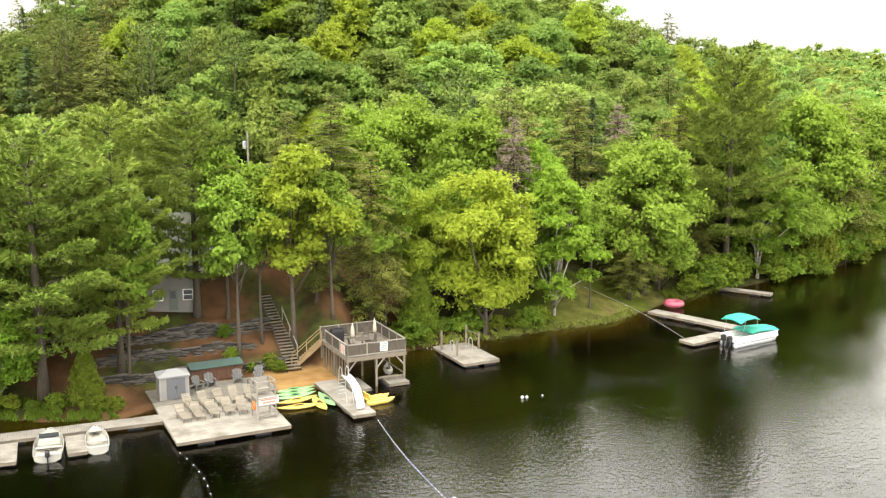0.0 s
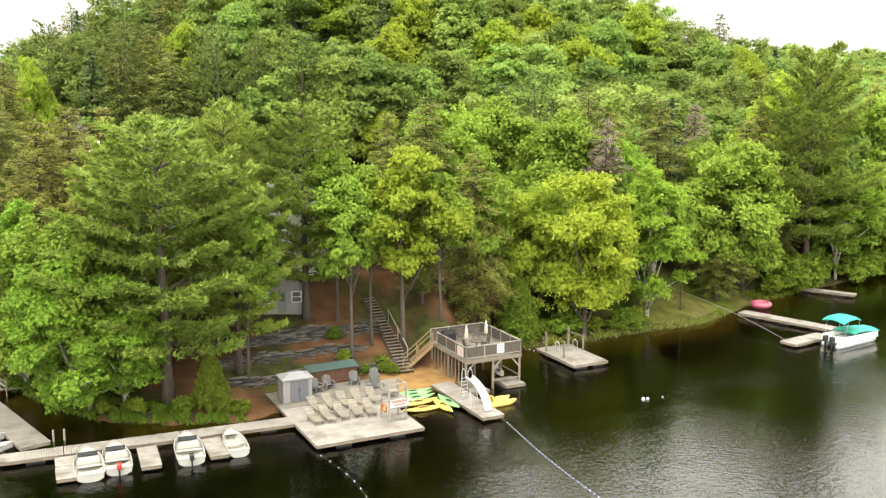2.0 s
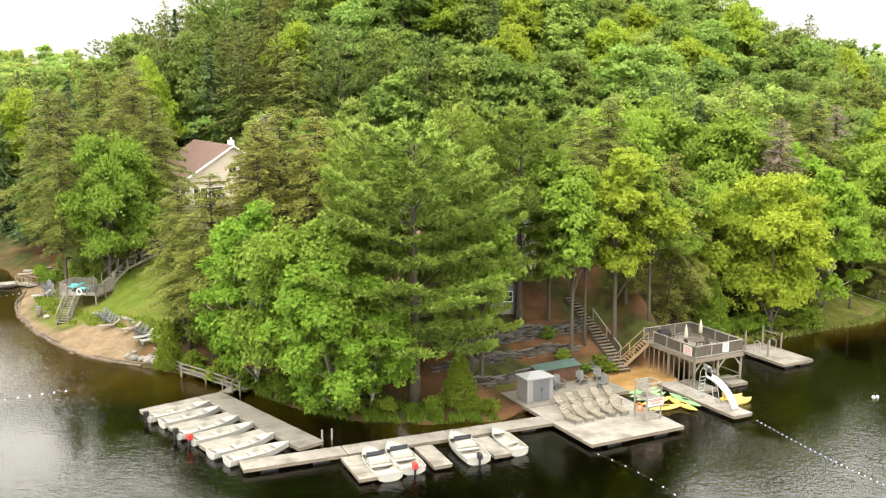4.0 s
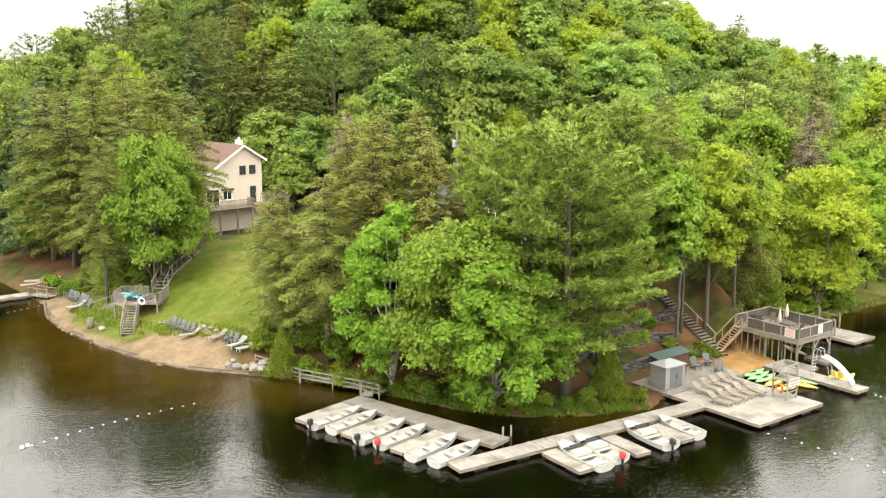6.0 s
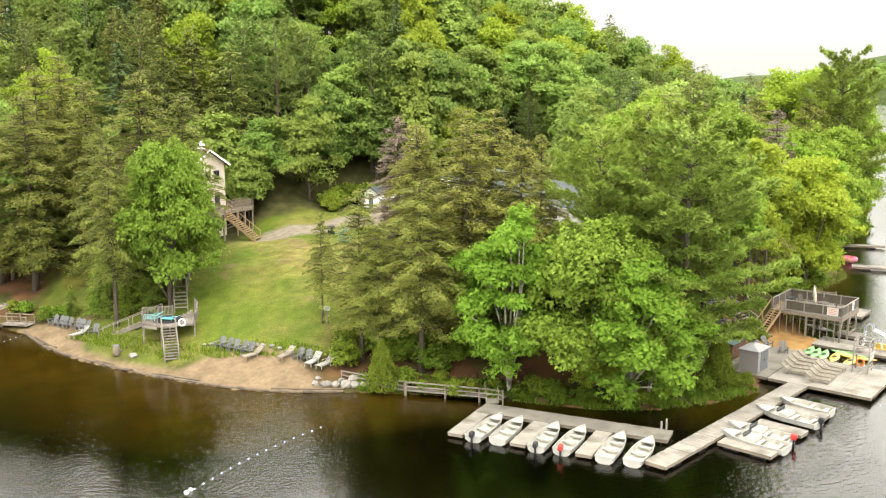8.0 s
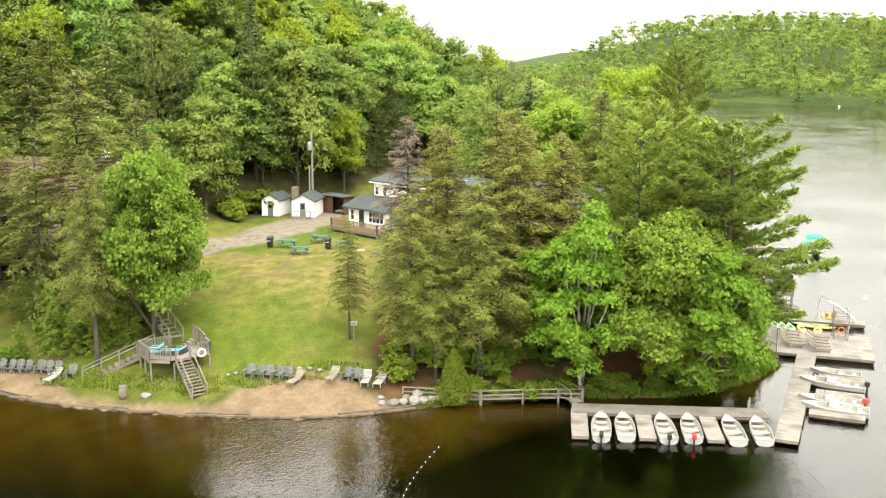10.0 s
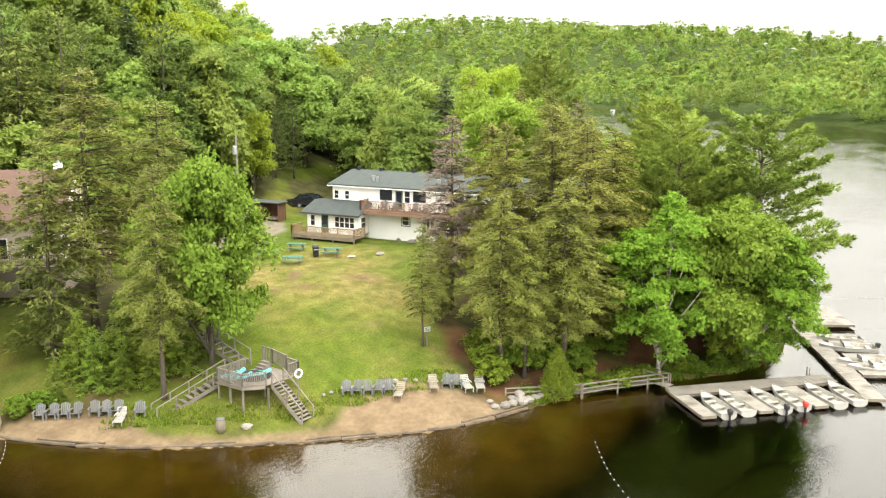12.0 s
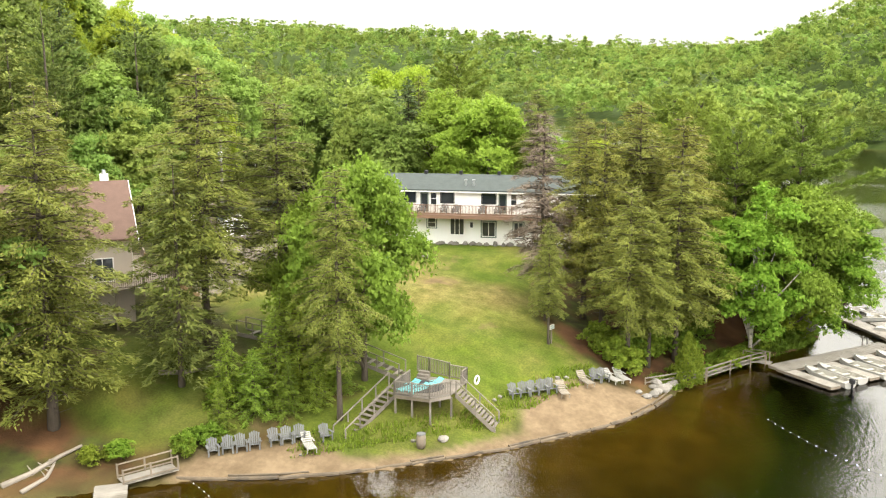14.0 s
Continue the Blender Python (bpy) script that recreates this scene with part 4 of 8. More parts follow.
order = np.argsort(front[:, 1])
front = front[order][:295]
kinds = np.random.default_rng(3)
for x, y in front:
    conifer = 0.32 + 0.4 * (x < -45) * (y < 165) - 0.22 * (y > 150) * (x > -45)
    u = kinds.random()
    if u < conifer:
        k = ["hemlock", "hemlock", "spruce", "pine"][kinds.integers(4)]
        h = kinds.uniform(14, 19)
    else:
        k = "yellow" if kinds.random() < 0.14 else "maple"
        h = kinds.uniform(12.5, 17)
    plant(k, x, y, h, kinds.uniform(0.85, 1.12), int(kinds.integers(4)), MID, kinds.uniform(0, 360))


for x, y, h, k in ((-52, 141.5, 14, 3), (-57, 143, 14, 0), (-46, 130.5, 9, 1), (-31, 137.5, 13, 3), (-27.5, 134.5, 12, 1), (-15.5, 136.0, 13, 0), (-26, 138.5, 14, 3), (-14.5, 139.5, 13, 1), (-8.5, 141.5, 14, 2), (-1, 144, 14, 0)):
    plant("maple", x, y, h, 1.1, k, MID, 40 * k + x)
for x, y, h, k in ((-14.5, 133.4, 11, "hemlock"), (0.5, 141, 13, "hemlock"), (5.5, 143.5, 14, "pine"), (10, 144, 14, "hemlock"), (16, 141, 14, "pine")):
    plant(k, x, y, h, 1.05, 0, MID, 30 * x)


# woods behind and round the lake: one object, crowns of coarser leaves
def woods(name, spots, seed, leaves, leaf, mats, label, lo=11, hi=17):
    rng = np.random.default_rng(seed)
    P, A, N, S, W = [], [], [], [], []
    base = ground_z(spots[:, 0], spots[:, 1])
    protos = []
    for i in range(6):
        if i < 4:
            q = crown_broad(np.random.default_rng(seed + i), 1.0, 0.33, 0.2, leaves, leaf, 14, tufts=5)
            protos.append(q[:5])
        else:
            p, a, n_, _ = whorled(np.random.default_rng(seed + i), 14.0, 4.6, 1.5, leaves, "hemlock")
            sz = 14 * leaf * np.random.default_rng(seed).uniform(0.7, 1.3, len(p))
            protos.append((p / 14, a, n_, sz / 14, sz * 0.5 / 14))
    for (x, y), z in zip(spots, base):
        q = protos[rng.choice(6, p=[0.225, 0.225, 0.225, 0.225, 0.05, 0.05])]
        h, a = rng.uniform(lo, hi), rng.uniform(0, 6.28)
        r = np.array([[math.cos(a), -math.sin(a), 0], [math.sin(a), math.cos(a), 0], [0, 0, 1]])
        P.append(q[0] @ r.T * h * np.array([1.1, 1.1, 1]) + np.array([x, y, z - 0.8]))
        A.append(q[1] @ r.T)
        N.append(q[2] @ r.T)
        S.append(q[3] * h)
        W.append(q[4] * h)
    me = leaf_mesh(name, np.concatenate(P), np.concatenate(A), np.concatenate(N), np.concatenate(S), np.concatenate(W), mats)
    return tagged(new(name, me), label, "woods", kind="stuff")


# blue lifted in this foliage colour to paint in the hill's haze
M_WOODS_HAZED = leaf_mat("hill_foliage", (0.202, 0.280, 0.066), (0.282, 0.366, 0.086), 0.035, 0.35, patch=0.10)
# distance haze painted in: pale leaf colour with little contrast
M_WOODS_FAR_HAZED = leaf_mat("far_foliage", (0.186, 0.258, 0.056), (0.222, 0.298, 0.064), 0.018, 0.30, patch=0.085)
back = np.array([p for p in hill if not any(abs(p[0] - q[0]) + abs(p[1] - q[1]) < 0.01 for q in front)])
woods("hill_woods", back, 301, 620, 0.046, M_WOODS_HAZED, "dense green mixed woods on the hill behind")
far = scatter(20000, 150, 1150, -320, 620, 8.2, lambda x, y: (inland(x, y, FAR) > 2) & (np.hypot((x - 310) / 110, (y + 30) / 90) > 1) & (np.hypot(x, y) < 1080) & (inland(x, y, FAR) < 440), 8)
near_hill = scatter(5200, 150, 430, -150, 200, 5.6, lambda x, y: (inland(x, y, FAR) > 0.8) & ((np.hypot((x - 310) / 110, (y + 30) / 90) < 1) | (inland(x, y, FAR) < 24)), 12)
woods("shore_woods", near_hill, 421, 340, 0.062, M_WOODS_FAR_HAZED, "green woods on the near hillside across the lake", 9, 17)
woods("far_woods", far, 401, 300, 0.080, M_WOODS_FAR_HAZED, "green woods on the hills across the lake", 8, 19)
rest = scatter(9000, -420, 420, 150, 620, 8.2, lambda x, y: (inland(x, y, SHORE) > 3) & ((x < -150) | (x > 130) | (y > 330)) & (np.hypot(x + 30, y) < 560), 9)
woods("distant_woods", rest, 501, 200, 0.09, M_WOODS_FAR_HAZED, "green woods on the distant slopes", 12, 18)
south = scatter(1500, -500, 240, -420, -190, 14, lambda x, y: inland(x, y, SOUTH) > 3, 10)
woods("south_woods", south, 601, 70, 0.12, M_WOODS_HAZED, "green woods on the shore behind", 12, 18)


# shrubs on the banks
bush = np.random.default_rng(77)


def shrubs(line, n, lo, hi, wide):
    pts = [Vector((x, y, 0)) for x, y in line]
    seg = [(q - p).length for p, q in zip(pts, pts[1:])]
    for i in range(n):
        t = (i + bush.uniform(0.1, 0.9)) / n * sum(seg)
        k = 0
        while k < len(seg) - 1 and t > seg[k]:
            t -= seg[k]
            k += 1
        p = pts[k].lerp(pts[k + 1], min(1, t / seg[k]))
        x, y = p.x + bush.normal() * wide, p.y + bush.normal() * wide
        plant("shrub", x, y, bush.uniform(lo, hi), bush.uniform(0.85, 1.3), int(bush.integers(2)))


shrubs([(-36.5, 70.3), (-32.5, 68.2), (-28, 67.5), (-22.6, 68.2)], 15, 0.6, 1.25, 0.35)
shrubs([(-47.6, 78.9), (-44, 76.4), (-40.5, 74), (-37, 70.8)], 16, 0.7, 1.5, 0.5)
shrubs([(-49.5, 86.5), (-46.5, 83.5), (-43, 80), (-39.5, 77)], 20, 1.2, 2.6, 0.9)
shrubs([(-66.5, 111), (-63.5, 108), (-61.5, 103.6)], 10, 1.0, 2.4, 0.7)
shrubs([(-71.2, 111.8), (-69.0, 109.6)], 4, 1.0, 1.8, 0.4)
shrubs([(-74.2, 115.9), (-72.8, 114.6)], 3, 0.7, 1.2, 0.4)
shrubs([(5, 90), (10, 92.6)], 6, 1.0, 2.0, 0.5)
shrubs([(-6, 84), (3, 89.2)], 9, 1.0, 2.6, 0.6)
shrubs([(27, 106), (34, 111.8), (44, 119.4), (53, 127.2), (63, 140.6), (72, 157)], 40, 1.8, 4.2, 0.7)
shrubs([(-17.5, 78.5), (-13.2, 76.2)], 6, 0.6, 1.2, 0.5)
shrubs([(-36, 126.5), (-33.5, 131), (-28, 132)], 6, 1.4, 3.0, 0.8)


# rank grass and sedge along the banks
def bank_grass(name, line, n, deep, label, seed, mats=M_FERN):
    rng = np.random.default_rng(seed)
    a = np.array(line, float)
    seg = np.hypot(*(a[1:] - a[:-1]).T)
    k = rng.choice(len(seg), n, p=seg / seg.sum())
    p = a[k] + (a[k + 1] - a[k]) * rng.random(n)[:, None]
    d = unit(a[k + 1] - a[k])
    p = p + np.stack([-d[:, 1], d[:, 0]], -1) * (rng.random(n) ** 1.5 * deep)[:, None] + rng.normal(size=(n, 2)) * 0.08
    clump = np.sin(p[:, 0] * 1.9 + seed) * np.sin(p[:, 1] * 1.6) + 0.6 * np.sin(p[:, 0] * 4.3 + p[:, 1] * 3.1)
    p = p[clump > -0.35]
    m = len(p)
    size = rng.uniform(0.22, 0.5, m)
    pos = np.stack([p[:, 0], p[:, 1], ground_z(p[:, 0], p[:, 1]) + size * 0.4], -1)
    up = np.array([0, 0, 1.0]) + rng.normal(size=(m, 3)) * 0.4
    return tagged(new(name, leaf_mesh(name, pos, up, rng.normal(size=(m, 3)), size, size * 0.2, mats)), label, "grass", kind="stuff")


bank_grass("bank_grass", [(-51.2, 80.7), (-46.3, 77.6), (-41.3, 73.6), (-36.9, 69.4), (-33, 67.2), (-28, 66.5), (-22.8, 67.0)], 16000, 2.2, "rank green grass along the wooded bank", 5)
bank_grass("bank_grass", [(-5, 83.2), (-0.2, 86.7), (5, 88.7), (9.4, 91.1)], 5000, 3.0, "rank olive grass along the shore", 6, M_HEMLOCK)
bank_grass("bank_grass", [(9.4, 91.1), (16.3, 94.5), (19.5, 98.2)], 2200, 0.8, "thin olive grass along the open bank", 8, M_HEMLOCK)
bank_grass("bank_grass", [(24.5, 103.5), (33, 110.6)], 3500, 2.2, "rank green grass under the shore trees", 9)
bank_grass("bank_grass", [(-70.0, 104.5), (-66.8, 98.6), (-63.4, 93.6), (-60.8, 91.4), (-56.4, 88.7), (-52.6, 85.6)], 3000, 2.0, "tufty green grass at the top of the sand", 7)

# ---- more materials ----
M_BOAT = mat("painted_aluminium_hull", (0.325, 0.318, 0.290), 0.45, 0.08, 1.2, 0.1, 18, spec=0.5, stain=(0.34, 0.32, 0.28), stain_scale=1.2)
M_BOAT_IN = mat("grey_boat_floor", (0.36, 0.345, 0.30), 0.7, 0.15, 2, 0.2, 25, stain=(0.24, 0.22, 0.18), stain_scale=1.4)
M_RED = mat("red_paint", (0.385, 0.035, 0.028), 0.45, 0.1, 2, 0.1, 20)
M_YELLOW = mat("yellow_plastic", (0.56, 0.40, 0.09), 0.4, 0.08, 1.5, 0.1, 20)
M_LIME = mat("lime_green_plastic", (0.21, 0.41, 0.17), 0.4, 0.08, 1.5, 0.1, 20)
M_ORANGE = mat("orange_plastic", (0.525, 0.154, 0.035), 0.4, 0.08, 1.5, 0.1, 20)
M_TEAL = mat("teal_canvas", (0.022, 0.262, 0.190), 0.75, 0.12, 1.5, 0.3, 30)
M_TURQ = mat("turquoise_plastic", (0.13, 0.42, 0.43), 0.5, 0.08, 1.5, 0.1, 20)
M_PINK = mat("pink_vinyl", (0.432, 0.096, 0.144), 0.35, 0.06, 1.5, 0.1, 20)
M_SLIDE = mat("white_gelcoat", (0.624, 0.640, 0.640), 0.25, 0.03, 1.0, 0.0, 10, spec=0.5)
M_CHAIR = mat("grey_wood_chair", (0.112, 0.114, 0.112), 0.75, 0.15, 2, 0.2, 25, obj_var=0.15)
M_CHAIR_TAN = mat("tan_wood_chair", (0.205, 0.178, 0.138), 0.75, 0.15, 2, 0.2, 25, obj_var=0.15)
M_CHAIR_WHITE = mat("white_resin_chair", (0.30, 0.29, 0.265), 0.55, 0.08, 2, 0.1, 25)
M_STONE = mat("dark_dry_stone", (0.066, 0.059, 0.052), 0.9, 0.4, 2.5, 0.6, 20, obj_var=0.7)
M_ROCK = mat("pale_granite", (0.198, 0.182, 0.160), 0.85, 0.25, 2.0, 0.5, 18, obj_var=0.2)
M_SHED = mat("pale_grey_resin", (0.215, 0.200, 0.188), 0.6, 0.06, 1, 0.1, 15)
M_SHED_ROOF = mat("light_grey_resin_roof", (0.235, 0.235, 0.238), 0.55, 0.06, 1, 0.1, 15)
M_SHED_DOOR = mat("grey_resin_door", (0.105, 0.108, 0.118), 0.6, 0.08, 1, 0.1, 15)
M_BIN = mat("brown_stained_boards", (0.102, 0.051, 0.030), 0.85, 0.35, 1.5, 0.5, 20, stretch=(6, 6, 1))
M_BIN_TOP = mat("faded_green_roofing", (0.046, 0.078, 0.068), 0.8, 0.2, 1.2, 0.3, 20)
M_METAL = mat("galvanised_steel", (0.45, 0.46, 0.47), 0.4, 0.1, 3, 0.1, 30, metal=0.7)
M_BLACK = mat("black_metal", (0.018, 0.018, 0.02), 0.5, 0.2, 3, 0.1, 20)
M_MAT_BLACK = mat("black_trampoline_cloth", (0.02, 0.022, 0.026), 0.8, 0.2, 3, 0.1, 30)
M_UMB = mat("cream_canvas", (0.420, 0.378, 0.300), 0.8, 0.08, 2, 0.3, 25)
M_GREEN_TABLE = mat("green_painted_boards", (0.036, 0.132, 0.102), 0.7, 0.2, 2, 0.3, 20)
M_GREEN_TRIM = mat("dark_green_trim", (0.02, 0.06, 0.045), 0.6, 0.15, 2, 0.1, 20)
M_LATTICE = mat("brown_fence_panels", (0.075, 0.062, 0.048), 0.85, 0.3, 1.5, 0.4, 20, stretch=(5, 5, 1))
M_ROPE = mat("pale_rope", (0.15, 0.14, 0.115), 0.9, 0.15, 6, 0.2, 40)
M_BUOY = mat("white_buoy_plastic", (0.600, 0.600, 0.585), 0.45, 0.05, 2, 0.0, 20)
M_LOG = mat("bleached_driftwood", (0.228, 0.198, 0.162), 0.9, 0.25, 1.5, 0.5, 18, stretch=(1, 1, 1))
M_EDGE = mat("wet_dark_timber", (0.105, 0.080, 0.052), 0.8, 0.3, 1.5, 0.5, 22, stain=(0.05, 0.04, 0.03), stain_scale=0.9)
M_SIGN = mat("sign_board_white", (0.468, 0.455, 0.429), 0.6, 0.06, 2, 0.0, 20)
M_SIGN_RED = mat("faded_red_print", (0.52, 0.16, 0.12), 0.6, 0.15, 4, 0.0, 20)
M_SIGN_BLUE = mat("blue_print", (0.10, 0.22, 0.30), 0.6, 0.1, 4, 0.0, 20)
M_CAR = mat("black_car_paint", (0.012, 0.013, 0.016), 0.15, 0.05, 1, 0.0, 10, spec=0.7)
M_BRICK = mat("tan_chimney_stone", (0.180, 0.145, 0.110), 0.9, 0.25, 4, 0.5, 20)
M_LODGE_DECK = mat("reddish_cedar_rail", (0.187, 0.110, 0.072), 0.75, 0.2, 1.5, 0.3, 25)
M_SAGE = mat("sage_trim", (0.132, 0.156, 0.132), 0.6, 0.1, 2, 0.1, 20)


def dk(e, n, z=0.0, turn=0.0):
    """A pose in the frame of the swimming dock: metres along its front and behind it."""
    return pose(DOCK_ORIGIN[0], DOCK_ORIGIN[1], 0, 0, 0, DOCK_TURN) @ pose(e, n, z, 0, 0, turn)


def rough_rock(seed, sx, sy, sz):
    """A worn stone: a ball of facets pushed about."""
    rng = np.random.default_rng(seed)
    sh = Shape()
    rings = []
    for i, f in enumerate((-0.95, -0.45, 0.2, 0.7, 0.97)):
        r = math.sqrt(1 - f * f)
        rings.append([Vector((math.cos(a) * r * sx * rng.uniform(0.8, 1.15), math.sin(a) * r * sy * rng.uniform(0.8, 1.15), f * sz * rng.uniform(0.85, 1.1))) for a in [2 * math.pi * k / 7 for k in range(7)]])
    return sh.loft(rings)


# ---- docks ----
def planked(name, m, L, width, z, material, label, group="", plank=0.145, across=True, skirt=0.24, category="dock", floats=True):
    """A dock section along local x: a timber frame with separate boards on it."""
    top = thing(name, m, label, category, group)
    rng = np.random.default_rng(int(abs(m.translation.x * 100 + m.translation.y * 10)))
    boards = Shape()
    n = max(2, round((L if across else width) / plank))
    for i in range(n):
        dz, e = rng.normal() * 0.005, rng.normal() * 0.015
        if across:
            boards.box(L * i / n + 0.008, e, z - 0.035 + dz, L * (i + 1) / n - 0.008, width + e, z + dz)
        else:
            boards.box(e, width * i / n + 0.008, z - 0.035 + dz, L + e, width * (i + 1) / n - 0.008, z + dz)
    part("decking", boards, material, top)
    for y in (0.06, width - 0.06):
        part("side_beam", Shape().box(0.02, y - 0.03, z - skirt, L - 0.02, y + 0.03, z - 0.045), M_TIMBER, top)
    for x in (0.05, L - 0.05):
        part("end_beam", Shape().box(x - 0.03, 0.1, z - skirt, x + 0.03, width - 0.1, z - 0.045), M_TIMBER, top)
    if floats:
        k = max(2, int(L / 3))
        for i in range(k):
            x = L * (i + 0.5) / k
            part("float", Shape().box(x - 0.55, 0.14, -0.16, x + 0.55, width - 0.14, z - skirt + 0.03), M_BLACK, top)
    return top


def line_pose(a, b):
    return pose(a[0], a[1], 0, 0, 0, math.degrees(math.atan2(b[1] - a[1], b[0] - a[0]))), math.hypot(b[0] - a[0], b[1] - a[1])


# long walkway, in three sections
for a, b in (((-39.2, 57.55), (-33.0, 60.0)), ((-33.0, 60.02), (-26.2, 62.7)), ((-26.18, 62.72), (-19.1, 65.55))):
    m, L = line_pose(a, b)
    planked("walkway_dock", m, L - 0.04, 1.55, 0.42, M_DOCK, "long weathered grey plank walkway on floats", "walkway sections")
m, L = line_pose((-36.3, 61.1), (-45.2, 71.6))
BD = m
planked("boat_dock", m @ pose(0, -2.0, 0), L, 1.95, 0.40, M_DOCK_DARK, "old dark grey plank dock for rowing boats")
SW_ANG = math.degrees(math.atan2(-0.647, -0.762))
P0, U, WV = Vector((-44.1, 72.2, 0)), Vector((0.647, -0.762, 0)), Vector((-0.785, -0.62, 0))


def slip(s, out):
    q = P0 + U * s + WV * out
    return q.x, q.y


for s in (0.25, 4.75, 9.25):
    a, b = slip(s, 0.15), slip(s, 5.7)
    m, L = line_pose(a, b)
    planked("finger_dock", m @ pose(0, -0.6, 0), L, 1.15, 0.36, M_DOCK, "narrow grey plank finger dock between boats", "finger docks", across=True)
for a, b in (((-33.0, 60.1), (-31.45, 56.3)), ((-28.35, 61.75), (-26.95, 58.2)), ((-24.55, 63.25), (-23.1, 59.9))):
    m, L = line_pose(a, b)
    planked("finger_dock", m @ pose(0.35, -0.62, 0), L - 0.35, 1.25, 0.38, M_DOCK, "narrow grey plank finger dock between boats", "finger docks")

# the swimming dock, the deck behind it, pier and raft
planked("swim_dock", dk(0, 0), 7.7, 7.9, 0.44, M_DOCK, "broad pale plank swimming dock with lounge chairs", across=False)
planked("shore_deck", dk(0.0, 7.95), 9.1, 4.0, 0.45, M_DOCK_DARK, "weathered brown plank deck at the foot of the slope", across=False, floats=False, category="deck")
planked("slide_pier", dk(13.9, 0.0, 0, 90), 8.5, 1.75, 0.42, M_DOCK, "narrow pale plank pier with a water slide")
raft = planked("swim_raft", dk(24.8, 7.8), 3.4, 6.0, 0.42, M_DOCK, "grey plank floating raft with posts and ladder")
for e, n in ((25.1, 12.6), (25.4, 10.2), (27.9, 13.4), (28.1, 11.4)):
    k = 1.7 if n > 12 else 1.45
    part("post", Shape().tube([(e - 24.8, n - 7.8, -0.3), (e - 24.8, n - 7.8, 0.42 + k)], [0.10, 0.09], 8), M_TIMBER, raft, "grey wooden post")
for x0 in (0.9, 2.7):
    hoop = Shape()
    hoop.tube([(x0, 3.6, 0.4), (x0, 3.6, 1.25), (x0, 3.95, 1.4), (x0, 4.3, 1.25), (x0, 4.3, 0.4)], [0.03] * 5, 6)
    part("handrail", hoop, M_METAL, raft, "bent steel ladder rail")
part("crossbar", Shape().bar((2.95, 5.5, 1.75), (3.25, 3.6, 1.7), 0.07, 0.07), M_TIMBER, raft)


# ---- boats ----
def boat_hull(L, B, D, inner=0.0):
    """Rings of an open boat: stern at x = 0, bow at x = L."""
    rings = []
    for f in (0.0, 0.03, 0.25, 0.5, 0.7, 0.85, 0.95, 1.0):
        w = B / 2 * (0.92 + 0.08 * min(1, f / 0.25)) * (1 if f < 0.5 else max(0.03, 1 - ((f - 0.5) / 0.5) ** 2.1)) - inner
        w = max(w, 0.02)
        zt = D * (1 + 0.30 * max(0, f - 0.35) ** 1.6 / 0.5)
        zb = D * 0.55 * max(0, (f - 0.6) / 0.4) ** 2 + inner * 0.9
        rings.append([Vector((L * f - (inner if f > 0.9 else 0) + (inner if f < 0.02 else 0), y, z)) for y, z in ((-w, zt), (-w * 0.93, zb + (zt - zb) * 0.35), (-w * 0.55, zb + 0.02), (0, zb - 0.03 * (inner == 0)), (w * 0.55, zb + 0.02), (w * 0.93, zb + (zt - zb) * 0.35), (w, zt))])
    return rings


def rowboat(m, L, B, label, motor="black", canopy=False, seats=3):
    b = thing("rowing_boat", m, label, "boat", "moored boats")
    D = 0.5
    out, ins = boat_hull(L, B, D), boat_hull(L, B, D, 0.05)
    h = Shape()
    h.loft(out, closed=False, caps=False)
    h.add(out[0], [tuple(range(7))])
    part("hull", h, M_BOAT, b, smooth=False)
    g = Shape()
    g.loft([list(reversed(r)) for r in ins], closed=False, caps=False)
    g.add(ins[0], [tuple(range(7))[::-1]])
    part("liner", g, M_BOAT_IN, b, "worn grey inside of the hull")
    rim = Shape()
    for k in (0, 6):
        rim.tube([r[k] for r in out], [0.032] * len(out), 5)
    rim.tube([out[0][0], out[0][6]], [0.03, 0.03], 5)
    part("gunwale", rim, M_BOAT, b)
    for i in range(seats):
        x = L * (0.10 + 0.27 * i)
        w = B / 2 * (0.88 if i < 2 else 0.66)
        part("bench", Shape().box(x, -w, D * 0.62, x + 0.28, w, D * 0.62 + 0.05), M_BOAT, b, "pale bench seat")
    part("foredeck", Shape().add([out[4][0] + Vector((0.25, 0.05, -0.02)), out[4][6] + Vector((0.25, -0.05, -0.02)), out[6][6] + Vector((0, 0, 0.0)), out[6][0] + Vector((0, 0, 0.0)),
                                  out[4][0] + Vector((0.25, 0.05, -0.06)), out[4][6] + Vector((0.25, -0.05, -0.06)), out[6][6] + Vector((0, 0, -0.04)), out[6][0] + Vector((0, 0, -0.04))],
                                 [(0, 1, 2, 3), (7, 6, 5, 4), (1, 0, 4, 5), (2, 1, 5, 6), (3, 2, 6, 7), (0, 3, 7, 4)]), M_BOAT, b)
    if motor:
        mm = M_RED if motor == "red" else M_BLACK
        cowl = part("outboard_motor", Shape().loft([[Vector((-0.12 + dx * s, dy * s, z)) for dx, dy in ((-0.2, -0.14), (0.16, -0.14), (0.2, 0), (0.16, 0.14), (-0.2, 0.14), (-0.24, 0))] for z, s in ((0.45, 0.8), (0.55, 1.0), (0.78, 1.0), (0.86, 0.7))]), mm, b, "red outboard motor cowl" if motor == "red" else "black outboard motor cowl")
        part("leg", Shape().box(-0.22, -0.05, -0.35, -0.08, 0.05, 0.5), M_BLACK, cowl)
    return b


